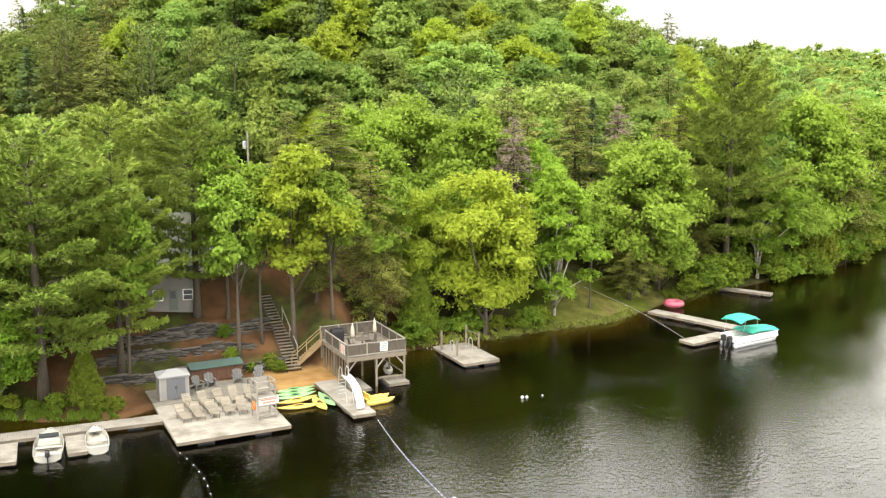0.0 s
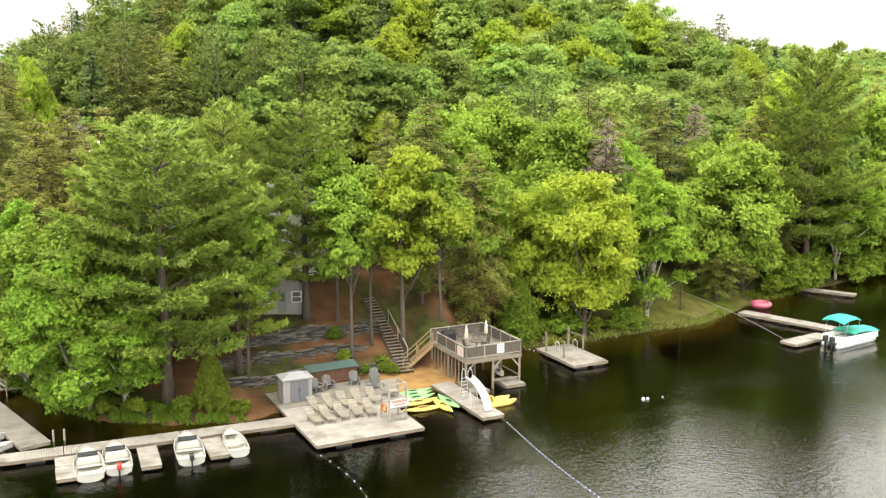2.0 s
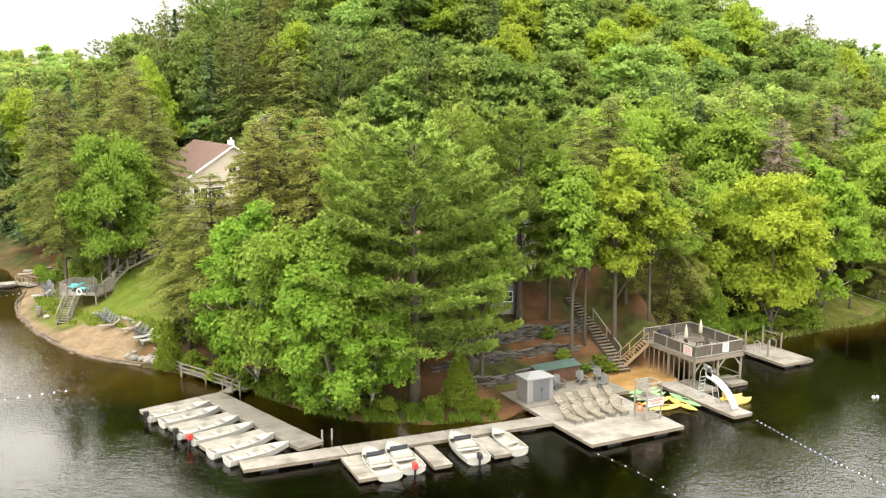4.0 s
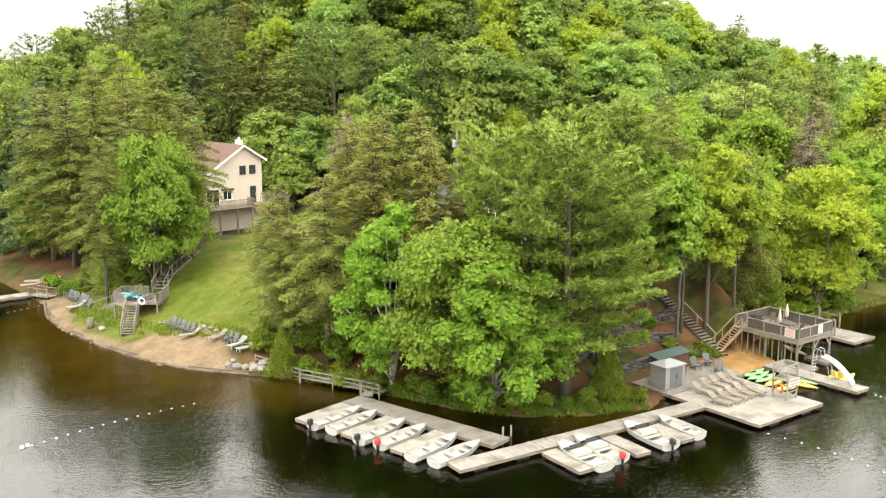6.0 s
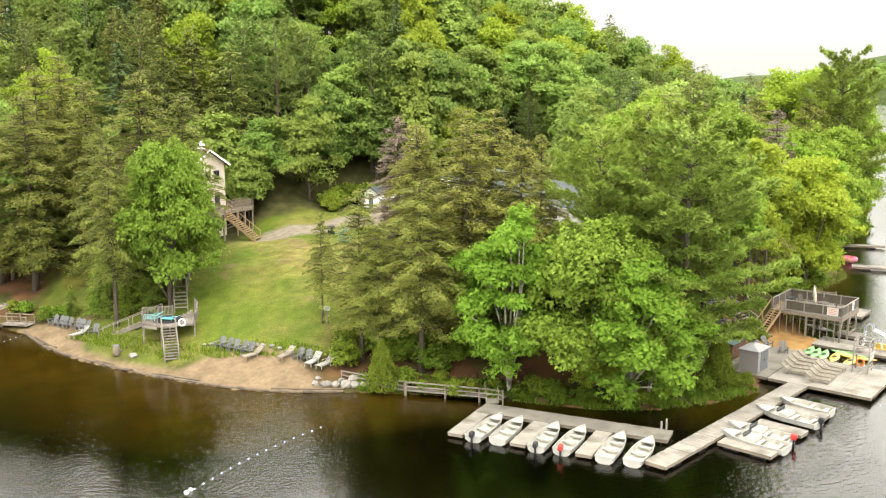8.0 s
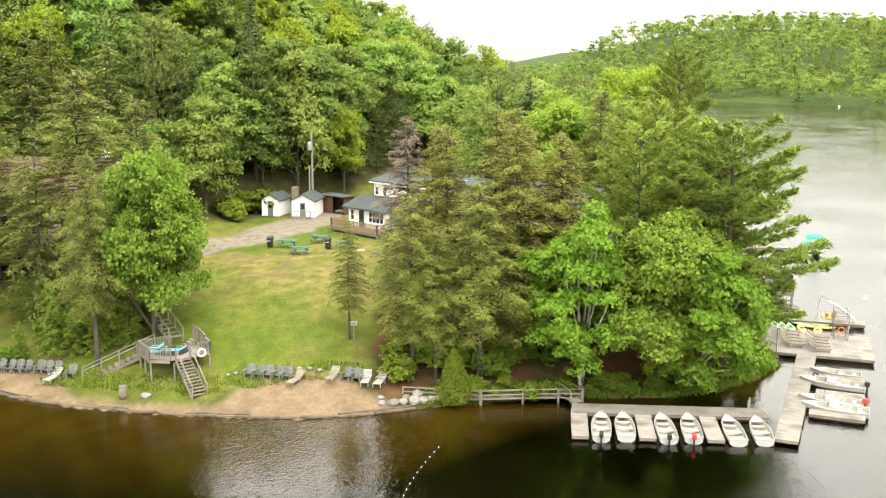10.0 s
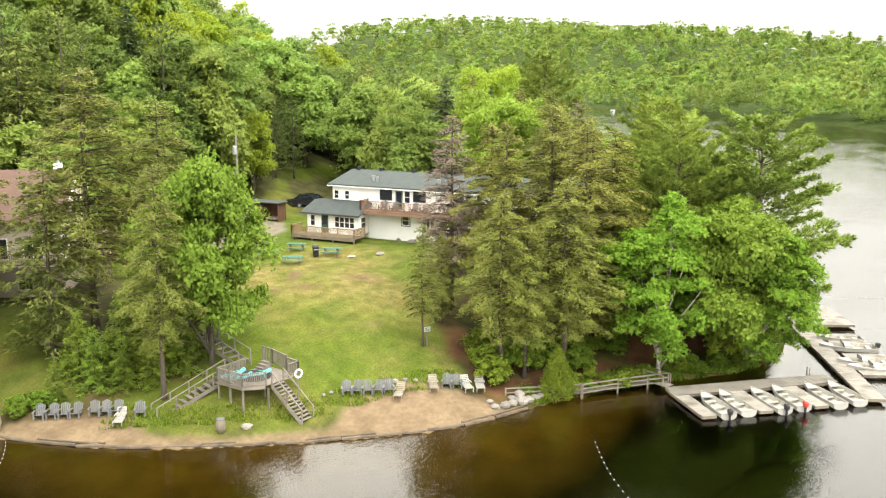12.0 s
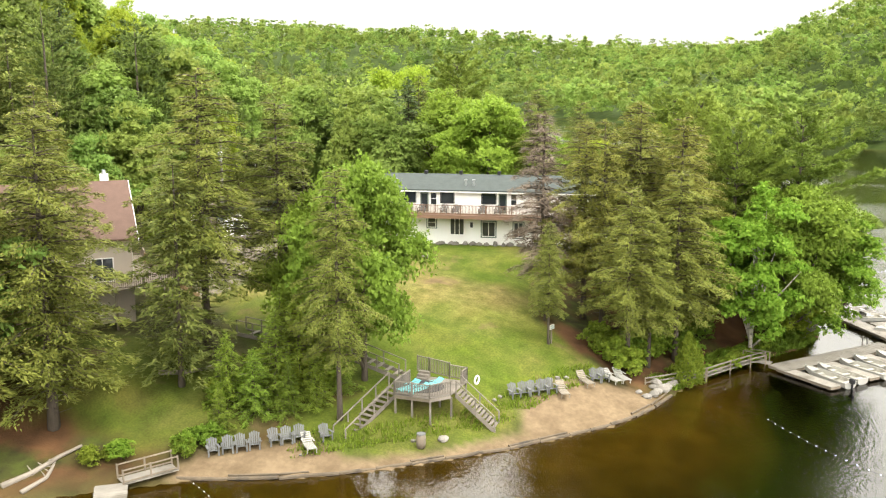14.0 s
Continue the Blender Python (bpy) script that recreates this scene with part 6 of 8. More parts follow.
# kayaks and paddle boats in the slip
def kayak(m, L, w, mats, label):
    k = thing("kayak", m, label, "kayak", "kayaks in the slip")
    rings = []
    for f in (0, 0.08, 0.25, 0.5, 0.75, 0.92, 1):
        r = max(0.02, w / 2 * (1 - abs(2 * f - 1) ** 2.2))
        up = 0.10 * abs(2 * f - 1) ** 2
        rings.append([Vector((L * f, r * math.cos(a), 0.14 + up + (0.17 if math.sin(a) < 0 else 0.10) * math.sin(a) * (r / (w / 2) * 0.8 + 0.2))) for a in [2 * math.pi * j / 10 for j in range(10)]])
    part("hull", Shape().loft(rings), mats, k, smooth=True)
    co = []
    for i in range(14):
        a = 2 * math.pi * i / 14
        co.append([Vector((L * 0.48 + math.cos(a) * (0.42 + dr), math.sin(a) * (0.21 + dr), 0.245 + dz)) for dr, dz in ((0, 0), (0.05, 0), (0.05, 0.05), (0, 0.05))])
    co.append(co[0])
    part("cockpit_rim", Shape().loft(co, caps=False), mats, k)
    # hull is closed here: a flat black disc stands for the shade inside
    part("cockpit", Shape().add([(L * 0.48 + math.cos(2 * math.pi * i / 14) * 0.42, math.sin(2 * math.pi * i / 14) * 0.21, 0.252) for i in range(14)] + [(L * 0.48 + math.cos(2 * math.pi * i / 14) * 0.42, math.sin(2 * math.pi * i / 14) * 0.21, 0.235) for i in range(14)],
                                [tuple(range(14)), tuple(range(27, 13, -1))]), M_BLACK, k, "dark cockpit opening")


for e, n, t, L, mats, lab in [(8.0, 4.45, -4, 3.3, M_YELLOW, "yellow plastic kayak floating in the slip"), (8.3, 5.5, 9, 3.3, M_YELLOW, "yellow plastic kayak floating in the slip"), (8.5, 6.5, 8, 3.3, M_LIME, "lime green kayak beside the plank dock"), (8.6, 7.3, 6, 3.3, M_LIME, "lime green kayak beside the plank dock"),
                              (8.9, 8.1, 3, 3.2, M_LIME, "lime green kayak beside the plank dock"), (11.95, 3.2, 91, 3.5, M_LIME, "lime green kayak floating by the pier"), (11.1, 2.6, 88, 3.5, M_YELLOW, "yellow plastic kayak floating by the pier")]:
    kayak(dk(e, n, 0.0, t), L, 0.84, mats, lab)


def pedal_boat(m):
    p = thing("pedal_boat", m, "yellow plastic pedal boat moored at the pier", "pedal boat", "pedal boats")
    for y in (0.25, 1.15):
        rings = [[Vector((x, y + 0.24 * s * math.cos(a), 0.16 + 0.22 * s * math.sin(a) + u)) for a in [2 * math.pi * k / 8 for k in range(8)]] for x, s, u in ((0, 0.7, 0), (0.15, 1, 0), (1.7, 1, 0), (2.1, 0.7, 0.08), (2.35, 0.15, 0.18))]
        part("float", Shape().loft(rings), M_YELLOW, p, smooth=True)
    part("deck", Shape().box(0.15, 0.1, 0.30, 1.8, 1.3, 0.38), M_YELLOW, p)
    for y in (0.2, 0.78):
        part("seat", Shape().add([(0.3, y, 0.38), (0.75, y, 0.38), (0.75, y + 0.42, 0.38), (0.3, y + 0.42, 0.38), (0.3, y, 0.5), (0.75, y, 0.46), (0.75, y + 0.42, 0.46), (0.3, y + 0.42, 0.5), (0.18, y, 0.85), (0.18, y + 0.42, 0.85), (0.26, y, 0.86), (0.26, y + 0.42, 0.86)],
                                 [(0, 1, 5, 4), (1, 2, 6, 5), (2, 3, 7, 6), (4, 5, 6, 7), (4, 7, 11, 10), (10, 11, 9, 8), (0, 4, 10, 8), (3, 9, 11, 7), (0, 8, 9, 3)]), M_YELLOW, p)


pedal_boat(dk(14.2, 2.4, 0, 5))
kayak(dk(18.4, 8.4, 0.0, 70), 3.4, 0.8, M_BOAT, "pale grey kayak floating below the raised deck")

# water slide
ws = thing("water_slide", dk(12.55, 1.0, 0.42), "white curved water slide on the plank pier", "slide")
rings = []
for i in range(11):
    f = i / 10
    x, y, z = 0.35 + 0.3 * math.sin(f * 2.6), 2.5 - 2.6 * f, 1.65 * (1 - f ** 1.6) * (1 - 0.15 * f) + 0.14
    rings.append([Vector((x + dx, y, z + dz)) for dx, dz in ((-0.27, 0.20), (-0.22, 0.03), (0, -0.01), (0.22, 0.03), (0.27, 0.20), (0.30, 0.18), (0.25, -0.02), (0, -0.06), (-0.25, -0.02), (-0.30, 0.18))])
part("chute", Shape().loft(rings), M_SLIDE, ws, smooth=True)
for x in (0.1, 0.62):
    part("handrail", Shape().tube([(x, 2.5, 1.8), (x, 2.6, 2.35), (x, 2.95, 2.45), (x, 3.2, 2.1), (x, 3.35, 0.0)], [0.028] * 5, 6), M_METAL, ws)
    part("support", Shape().tube([(x, 1.6, 0), (x, 1.9, 1.2)], [0.03, 0.03], 6), M_METAL, ws)
for i in range(6):
    part("rung", Shape().bar((0.1, 3.3 - i * 0.03, 0.25 + i * 0.28), (0.62, 3.3 - i * 0.03, 0.25 + i * 0.28), 0.09, 0.03), M_METAL, ws)

# dock ladder, mooring poles by the boat dock
for s in (2.2, 2.9):
    q = Vector((-35.0, 63.4, 0)) + Vector((0.9, 0.36, 0)) * (s - 2.2)
    solid("mooring_post", Shape().tube([(q.x, q.y, -1), (q.x, q.y, 0.78)], [0.08, 0.07], 8), M_DOCK, "pale wooden mooring post beside the dock", "post", group="mooring posts")
gw = thing("gangway", pose(-43.3, 72.6, 0.42, 0, 0, 65), "short timber gangway from the bank to the dock", "gangway")
part("decking", Shape().box(0, -0.45, -0.02, 2.4, 0.45, 0.04), M_DOCK_DARK, gw)
for y in (-0.45, 0.45):
    part("handrail", Shape().bar((0.3, y, 0.8), (2.2, y, 0.85), 0.07, 0.05), M_TIMBER, gw)
    for x in (0.3, 2.2):
        part("post", Shape().bar((x, y, -0.1), (x, y, 0.82), 0.07, 0.07, (0, 1, 0)), M_TIMBER, gw)


# ---- slope behind the swimming dock ----
flight = [tuple(dk(11.75, 12.15, 0.42).translation), tuple(dk(11.85, 16.0, 2.62).translation), tuple(dk(11.7, 20.2, 5.0).translation)]
for a, b, w in zip(flight, flight[1:], (1.15, 0.95)):
    staircase("slope_stairs", a, b, w, "weathered timber stairs up the wooded slope", M_TIMBER, rails=False, mats2=M_LATTICE)
rl = thing("stair_rail", dk(12.5, 13.6), "pale timber handrail beside the slope stairs", "handrail")
part("handrail", Shape().bar((0, 0, 2.0), (0, 4.2, 4.4), 0.08, 0.06), M_DOCK, rl)
for y in (0.1, 2.1, 4.1):
    part("post", Shape().bar((0, y, 0.6 + y * 0.55), (0, y, 2.0 + y * 0.571), 0.08, 0.08, (0, 1, 0)), M_DOCK, rl)


def slab(seed, sx, sy, sz):
    """A flat split stone with broken, uneven edges."""
    rng = np.random.default_rng(seed)
    out = [(math.cos(a) * sx * rng.uniform(0.8, 1.1), math.sin(a) * sy * rng.uniform(0.8, 1.1)) for a in (0.35, 1.2, 1.95, 2.8, 3.5, 4.3, 5.0, 5.9)]
    return Shape().loft([[Vector((x * k, y * k, z * sz + rng.normal() * 0.008)) for x, y in out] for z, k in ((-1, 0.9), (-0.6, 1.0), (0.6, 1.0), (1, 0.88))])


STONES = [slab(500 + i, sx, sy, sz).mesh("stone", M_STONE) for i, (sx, sy, sz) in enumerate(((0.46, 0.15, 0.045), (0.70, 0.16, 0.04), (0.36, 0.14, 0.055), (0.92, 0.17, 0.038), (0.58, 0.15, 0.06)))]
HALF = (0.46, 0.70, 0.36, 0.92, 0.58)


def dry_wall(e0, e1, n0, bow, courses, label, seed):
    """A dry-stone terrace wall along the slope, course by course, broken down in places."""
    rng = np.random.default_rng(seed)
    w = thing("stone_wall", Matrix(), label, "stone wall", "terrace walls")
    for c in range(courses):
        e = e0 + rng.uniform(0, 0.5)
        while e < e1:
            k = int(rng.integers(5))
            f = (e - e0) / (e1 - e0)
            high = courses * (0.72 + 0.28 * math.sin(f * 9 + seed) * math.sin(f * 4 + seed * 2))
            n = n0 + bow * math.sin(math.pi * f) - 0.16 + c * 0.016 + rng.normal() * 0.06
            if c < high:
                q = dk(e + HALF[k], n).translation
                front = dk(e + HALF[k], n0 + bow * math.sin(math.pi * f) - 0.35).translation
                part("stone", STONES[k], None, w, m=pose(q.x, q.y, gz(front.x, front.y) + 0.03 + c * 0.098, rng.normal() * 5, rng.normal() * 3, DOCK_TURN + rng.normal() * 7))
            e += HALF[k] * 2 * rng.uniform(0.82, 1.0)


dry_wall(-3.5, 10.4, 13.2, 0.15, 11, "low grey dry-stone terrace wall on the wooded slope", 1)
dry_wall(-4.5, 9.2, 15.3, 0.1, 11, "middle grey dry-stone terrace wall on the wooded slope", 2)
dry_wall(-3.0, 10.3, 17.0, -0.1, 14, "upper dark dry-stone terrace wall on the wooded slope", 3)


# ---- the beach ----
edge = [(-73.2, 110.6), (-72.6, 107.6), (-71.9, 104.6), (-70.6, 101.2), (-68.4, 97.2), (-64.7, 91.5), (-61.6, 87.9), (-59.2, 85.2), (-57.0, 83.6), (-54.8, 82.2), (-51.9, 80.9)]
tb = thing("timber_edging", Matrix(), "weathered timber edging between sand and water", "timber edging", kind="structure")
rng_e = np.random.default_rng(31)
for a, b in zip(edge, edge[1:]):
    p, q = Vector((*a, 0)), Vector((*b, 0))
    d = (q - p).normalized()
    o = Vector((d.y, -d.x, 0))
    k = max(1, round((q - p).length / 2.2))
    for i in range(k):
        s0, s1 = p.lerp(q, i / k), p.lerp(q, (i + 0.985) / k)
        w = [rng_e.normal() * 0.04 for _ in range(4)]
        part("log", Shape().tube([s0 + o * w[0] + Vector((0, 0, 0.06 + w[2])), s0.lerp(s1, 0.5) + o * (w[1] + 0.02) + Vector((0, 0, 0.07)), s1 + o * w[1] + Vector((0, 0, 0.06 + w[3]))], [0.13, 0.14, 0.12], 7), M_EDGE, tb)
        if rng_e.random() < 0.6:
            part("log", Shape().tube([s0 - o * (0.24 + w[1]) + Vector((0, 0, 0.16)), s1 - o * (0.26 + w[0]) + Vector((0, 0, 0.17))], [0.09, 0.07], 6), M_EDGE, tb)
rng_r = np.random.default_rng(12)
for x, y, s in [(-53.6, 82.7, 0.4), (-52.9, 82.2, 0.5), (-52.2, 81.9, 0.45), (-51.5, 81.5, 0.6), (-50.9, 81.2, 0.5), (-50.3, 80.9, 0.45), (-51.6, 82.2, 0.4), (-50.7, 82.0, 0.55), (-65.4, 95.8, 0.42), (-53.2, 83.3, 0.3), (-49.9, 80.6, 0.5),
                (-59.4, 92.9, 0.22), (-59.9, 93.2, 0.2), (-56.2, 90.2, 0.28), (-55.8, 89.7, 0.3), (-55.2, 89.2, 0.28), (-54.7, 88.6, 0.25), (-56.7, 90.6, 0.2), (-66.2, 97.6, 0.2), (-69.6, 104, 0.15)]:
    ob = new("boulder", rough_rock(int(abs(x * 91 + y * 7)), s, s * 0.8, s * 0.6).mesh("boulder", M_ROCK))
    ob.matrix_world = pose(x, y, gz(x, y) + s * 0.25, 0, 0, rng_r.uniform(0, 360))
    tagged(ob, "pale grey weathered boulder at the sand's edge", "boulder", "boulders")
bn2 = thing("waste_barrel", pose(-66.6, 97.0, gz(-66.6, 97.0)), "grey barrel waste bin on the grass", "waste bin")
part("barrel", Shape().tube([(0, 0, 0), (0, 0, 0.3), (0, 0, 0.6), (0, 0, 0.9)], [0.26, 0.31, 0.31, 0.27], 12), M_TIMBER, bn2, smooth=True)
part("lid", Shape().tube([(0, 0, 0.9), (0, 0, 0.97)], [0.30, 0.28], 12), M_CHAIR, bn2)


def log(name, pts, r, label):
    t = thing(name, Matrix(), label, "log", "fallen logs")
    part("stem", Shape().tube(pts, [r * (1 - 0.6 * i / (len(pts) - 1)) for i in range(len(pts))], 7), M_LOG, t, smooth=True)
    a, b = Vector(pts[1]), Vector(pts[2])
    for i in range(3):
        q = a.lerp(b, i / 2.5)
        part("branch", Shape().tube([q, q + Vector((0.4 - i * 0.5, 0.6 - 0.3 * i, 0.25))], [r * 0.35, r * 0.1], 5), M_LOG, t)


log("fallen_log", [(-64.4, 115.9, gz(-64.4, 115.9) + 0.15), (-63.6, 114.2, gz(-63.6, 114.2) + 0.15), (-62.9, 112.8, gz(-62.9, 112.8) + 0.2), (-62.2, 111.6, gz(-62.2, 111.6) + 0.2)], 0.2, "bleached fallen log on the grassy bank")
log("driftwood", [(-77.0, 119.6, 0.5), (-75.4, 118.6, 0.75), (-73.8, 117.8, 1.2), (-72.6, 117.0, 1.5)], 0.22, "bleached driftwood trunk on the bank")
log("driftwood", [(-77.2, 118.2, 0.35), (-75.6, 117.6, 0.6), (-74.2, 117.9, 0.9), (-73.4, 118.1, 1.1)], 0.16, "thin bleached driftwood branch on the bank")

# west landing with its ramp and rails
planked("west_dock", pose(-79.35, 110.55, 0, 0, 0, 27), 5.0, 1.85, 0.40, M_DOCK, "grey plank dock at the end of the beach")
rp = thing("ramp", pose(-74.9, 113.25, 0.42, 0, -2, -44), "railed plank ramp from dock to beach", "ramp")
part("decking", Shape().box(0, -0.6, -0.04, 3.3, 0.6, 0.02), M_DOCK, rp)
railing(rp, [(0, -0.55, 0), (3.3, -0.55, 0)], 0.85, 0, M_TIMBER)
railing(rp, [(0, 0.55, 0), (3.3, 0.55, 0)], 0.85, 0, M_TIMBER)

# railed boardwalk along the bank
bw = thing("boardwalk", Matrix(), "narrow railed plank boardwalk along the wooded bank", "boardwalk")
bpts = [(-51.0, 83.1), (-49.2, 80.6), (-47.6, 78.4), (-45.2, 76.4), (-43.2, 74.6), (-41.9, 73.3)]
for a, b in zip(bpts, bpts[1:]):
    za, zb = 0.42, 0.42
    part("plank_section", Shape().bar((*a, za), (*b, zb), 0.95, 0.08), M_DOCK_DARK, bw)
    d = Vector((b[0] - a[0], b[1] - a[1], 0)).normalized()
    o = Vector((d.y, -d.x, 0)) * -0.48
    for k in (0.34, 0.68):
        part("rail", Shape().bar((a[0] - o.x, a[1] - o.y, za + k), (b[0] - o.x, b[1] - o.y, zb + k), 0.05, 0.09), M_SUN_DECK, bw)
    for q, z in ((a, za), (b, zb)):
        part("post", Shape().bar((q[0] - o.x, q[1] - o.y, -0.4), (q[0] - o.x, q[1] - o.y, z + 0.74), 0.09, 0.09, (0, 1, 0)), M_TIMBER, bw)

# sun deck above the beach
sd = thing("sun_deck", pose(-64.6, 95.9, 0, 0, 0, 79), "weathered grey-brown timber sun deck on posts", "deck")
# local x runs along the lake front, y towards the lawn
DZ = 2.95
dd = Shape()
for i in range(30):
    w0, w1 = i * 4.5 / 30, (i + 1) * 4.5 / 30
    # the front corner is cut off
    dd.box(max(0.0, 1.0 - w0 * 0.8), -w1 + 0.007, DZ - 0.04, 3.6, -w0 - 0.007, DZ)
part("decking", dd, M_SUN_DECK, sd)
for x, y in ((1.0, -0.1), (2.3, -0.1), (3.5, -0.1), (0.1, -1.6), (1.2, -2.3), (3.5, -2.3), (0.1, -4.4), (2.0, -4.4), (3.5, -4.4)):
    q = sd.matrix_world @ Vector((x, y, 0))
    part("post", Shape().box(x - 0.055, y - 0.055, gz(q.x, q.y) - 0.3, x + 0.055, y + 0.055, DZ - 0.25), M_SUN_DECK, sd)
for y, x0 in ((-0.1, 0.95), (-2.3, 0.03), (-4.4, 0.03)):
    part("beam", Shape().box(x0, y - 0.05, DZ - 0.26, 3.55, y + 0.05, DZ - 0.045), M_TIMBER, sd)
part("rim_board", Shape().bar((3.58, -0.05, DZ - 0.13), (3.58, -4.45, DZ - 0.13), 0.04, 0.2), M_SUN_DECK, sd)
part("rim_board", Shape().bar((1.0, 0.0, DZ - 0.13), (0.0, -1.25, DZ - 0.13), 0.04, 0.2), M_SUN_DECK, sd)
railing(sd, [(0.05, -1.35, DZ), (1.02, -0.05, DZ), (3.55, -0.05, DZ), (3.55, -2.6, DZ)], 0.92, 0.12, M_SUN_DECK)
railing(sd, [(0.05, -3.5, DZ), (0.05, -4.45, DZ), (1.4, -4.62, DZ)], 0.98, 0.12, M_SUN_DECK)
railing(sd, [(1.4, -4.62, DZ), (3.0, -4.75, DZ + 0.15), (3.75, -4.5, DZ + 0.3)], 1.12, 0.12, M_SUN_DECK)
for i in range(3):
    part("inner_step", Shape().box(2.7 - 0.02 * i, -4.3 + 0.28 * i, DZ + 0.02, 3.5, -4.05 + 0.28 * i, DZ + 0.48 - 0.16 * i), M_SUN_DECK, sd, "boxed step up to the lawn stairs")
staircase("beach_stairs", (-62.75, 92.65, 0.7), (-62.45, 95.3, DZ), 1.1, "grey-brown timber stairs down to the sand", M_SUN_DECK)
staircase("bank_stairs", (-67.2, 102.2, 0.75), (-62.3, 99.7, DZ), 1.0, "grey-brown timber stairs from beach to sun deck", M_SUN_DECK)
staircase("lawn_stairs", (-60.5, 99.6, DZ + 0.3), (-59.9, 102.9, 4.2), 1.1, "grey timber stairs beside the lawn", M_SUN_DECK)
staircase("lawn_stairs", (-59.85, 103.1, 4.2), (-57.4, 112.6, gz(-57.4, 112.6) + 0.15), 1.1, "long grey timber stairs up beside the lawn", M_SUN_DECK)
tm = thing("round_mat", sd.matrix_world @ pose(2.25, -2.15, DZ + 0.03), "round black mat on the sun deck", "mat")
part("cloth", Shape().tube([(0, 0, 0), (0, 0, 0.05)], [1.3, 1.3], 28), M_MAT_BLACK, tm)
put(lounger(M_TURQ, "turquoise plastic lounge chair on the sun deck", "sun deck loungers"), [sd.matrix_world @ pose(x, y, DZ + 0.085, 0, 0, t) @ Matrix.Diagonal((0.95, 0.92, 0.75, 1)) for x, y, t in ((2.9, -0.9, 155), (2.15, -0.95, 150), (1.75, -2.35, 150))])
life_ring(pose(-61.5, 94.2, 3.5, 0, 0, -20))

# ---- buoy lines ----
def buoy_line(a, b, n, label, sag=0.6, end=0.02, thick=0.004):
    t = thing("buoy_line", Matrix(), label, "buoy line", "buoy lines")
    a, b = Vector((*a, 0.02)), Vector((*b, end))
    s = Vector((-(b - a).y, (b - a).x, 0)).normalized()
    pts = [a.lerp(b, i / 24) + s * (sag * math.sin(math.pi * i / 24)) for i in range(25)]
    part("rope", Shape().tube(pts, [thick] * 25, 4), M_ROPE, t)
    for i in range(n):
        f = (i + 0.5) / n * 24
        k = int(f)
        q = pts[k].lerp(pts[min(k + 1, 24)], f - k)
        d = (pts[min(k + 1, 24)] - pts[k]).normalized()
        part("float", Shape().tube([q - d * 0.07, q - d * 0.05, q + d * 0.05, q + d * 0.07], [0.01, 0.028, 0.028, 0.01], 6), M_BUOY, t)


buoy_line((-17.2, 61.2), (-12.6, 51.5), 9, "thin rope line with floats from the dock corner")
buoy_line((-4.6, 67.0), (0.2, 53.6), 30, "rope with many white floats marking the swimming area", -0.25)
buoy_line((-66.5, 67.6), (-55.6, 74.6), 15, "rope with white floats off the beach", 0.5)
buoy_line((22.4, 87.2), (13.6, 100.6), 6, "pale rope with few floats from dock to shore", -0.9, gz(13.6, 100.6) + 0.6, 0.03)
buoy_line((-72.4, 110.8), (-76.4, 106.5), 8, "short float line at the beach's end", 0.2)
buoy_line((0.3, 84.2), (-2.6, 86.6), 8, "short float line from raft to shore", 0.1)
for x, y, s in ((0.3, 53.4, 0.2), (0.65, 53.6, 0.17), (5.95, 71.7, 0.19), (6.3, 71.8, 0.16), (7.5, 72.2, 0.10), (-66.7, 67.5, 0.22), (-66.4, 67.8, 0.18)):
    s *= 0.75
    bu = thing("marker_buoy", pose(x, y, 0.05), "white plastic marker buoy on the water", "buoy", "marker buoys")
    part("float", Shape().tube([(0, 0, -s * 0.9), (0, 0, -s * 0.4), (0, 0, s * 0.35), (0, 0, s * 0.8), (0, 0, s)], [s * 0.3, s * 0.9, s * 0.9, s * 0.5, s * 0.15], 10), M_BUOY, bu, smooth=True)


# ---- houses ----
def window(parent, m, w, h, frame=None, panes=2, label="", bars=False):
    """A framed window set on a wall; local x along the wall, -y outwards, origin at the sill's middle."""
    f = Shape()
    f.box(-w / 2 - 0.07, -0.05, -0.07, -w / 2, 0.02, h + 0.07)
    f.box(w / 2, -0.05, -0.07, w / 2 + 0.07, 0.02, h + 0.07)
    f.box(-w / 2, -0.05, h, w / 2, 0.02, h + 0.07)
    f.box(-w / 2, -0.07, -0.07, w / 2, 0.02, 0)
    for i in range(1, panes):
        x = -w / 2 + w * i / panes
        f.box(x - 0.03, -0.045, 0, x + 0.03, 0.0, h)
    if bars:
        f.box(-w / 2, -0.04, h / 2 - 0.025, w / 2, 0.0, h / 2 + 0.025)
    wi = part("window", f, frame or M_WHITE, parent, label, m=m)
    for i in range(panes):
        part("pane", Shape().box(-w / 2 + w * i / panes + 0.02, -0.02, 0.005, -w / 2 + w * (i + 1) / panes - 0.02, -0.012, h - 0.005), M_GLASS, wi)
    return wi


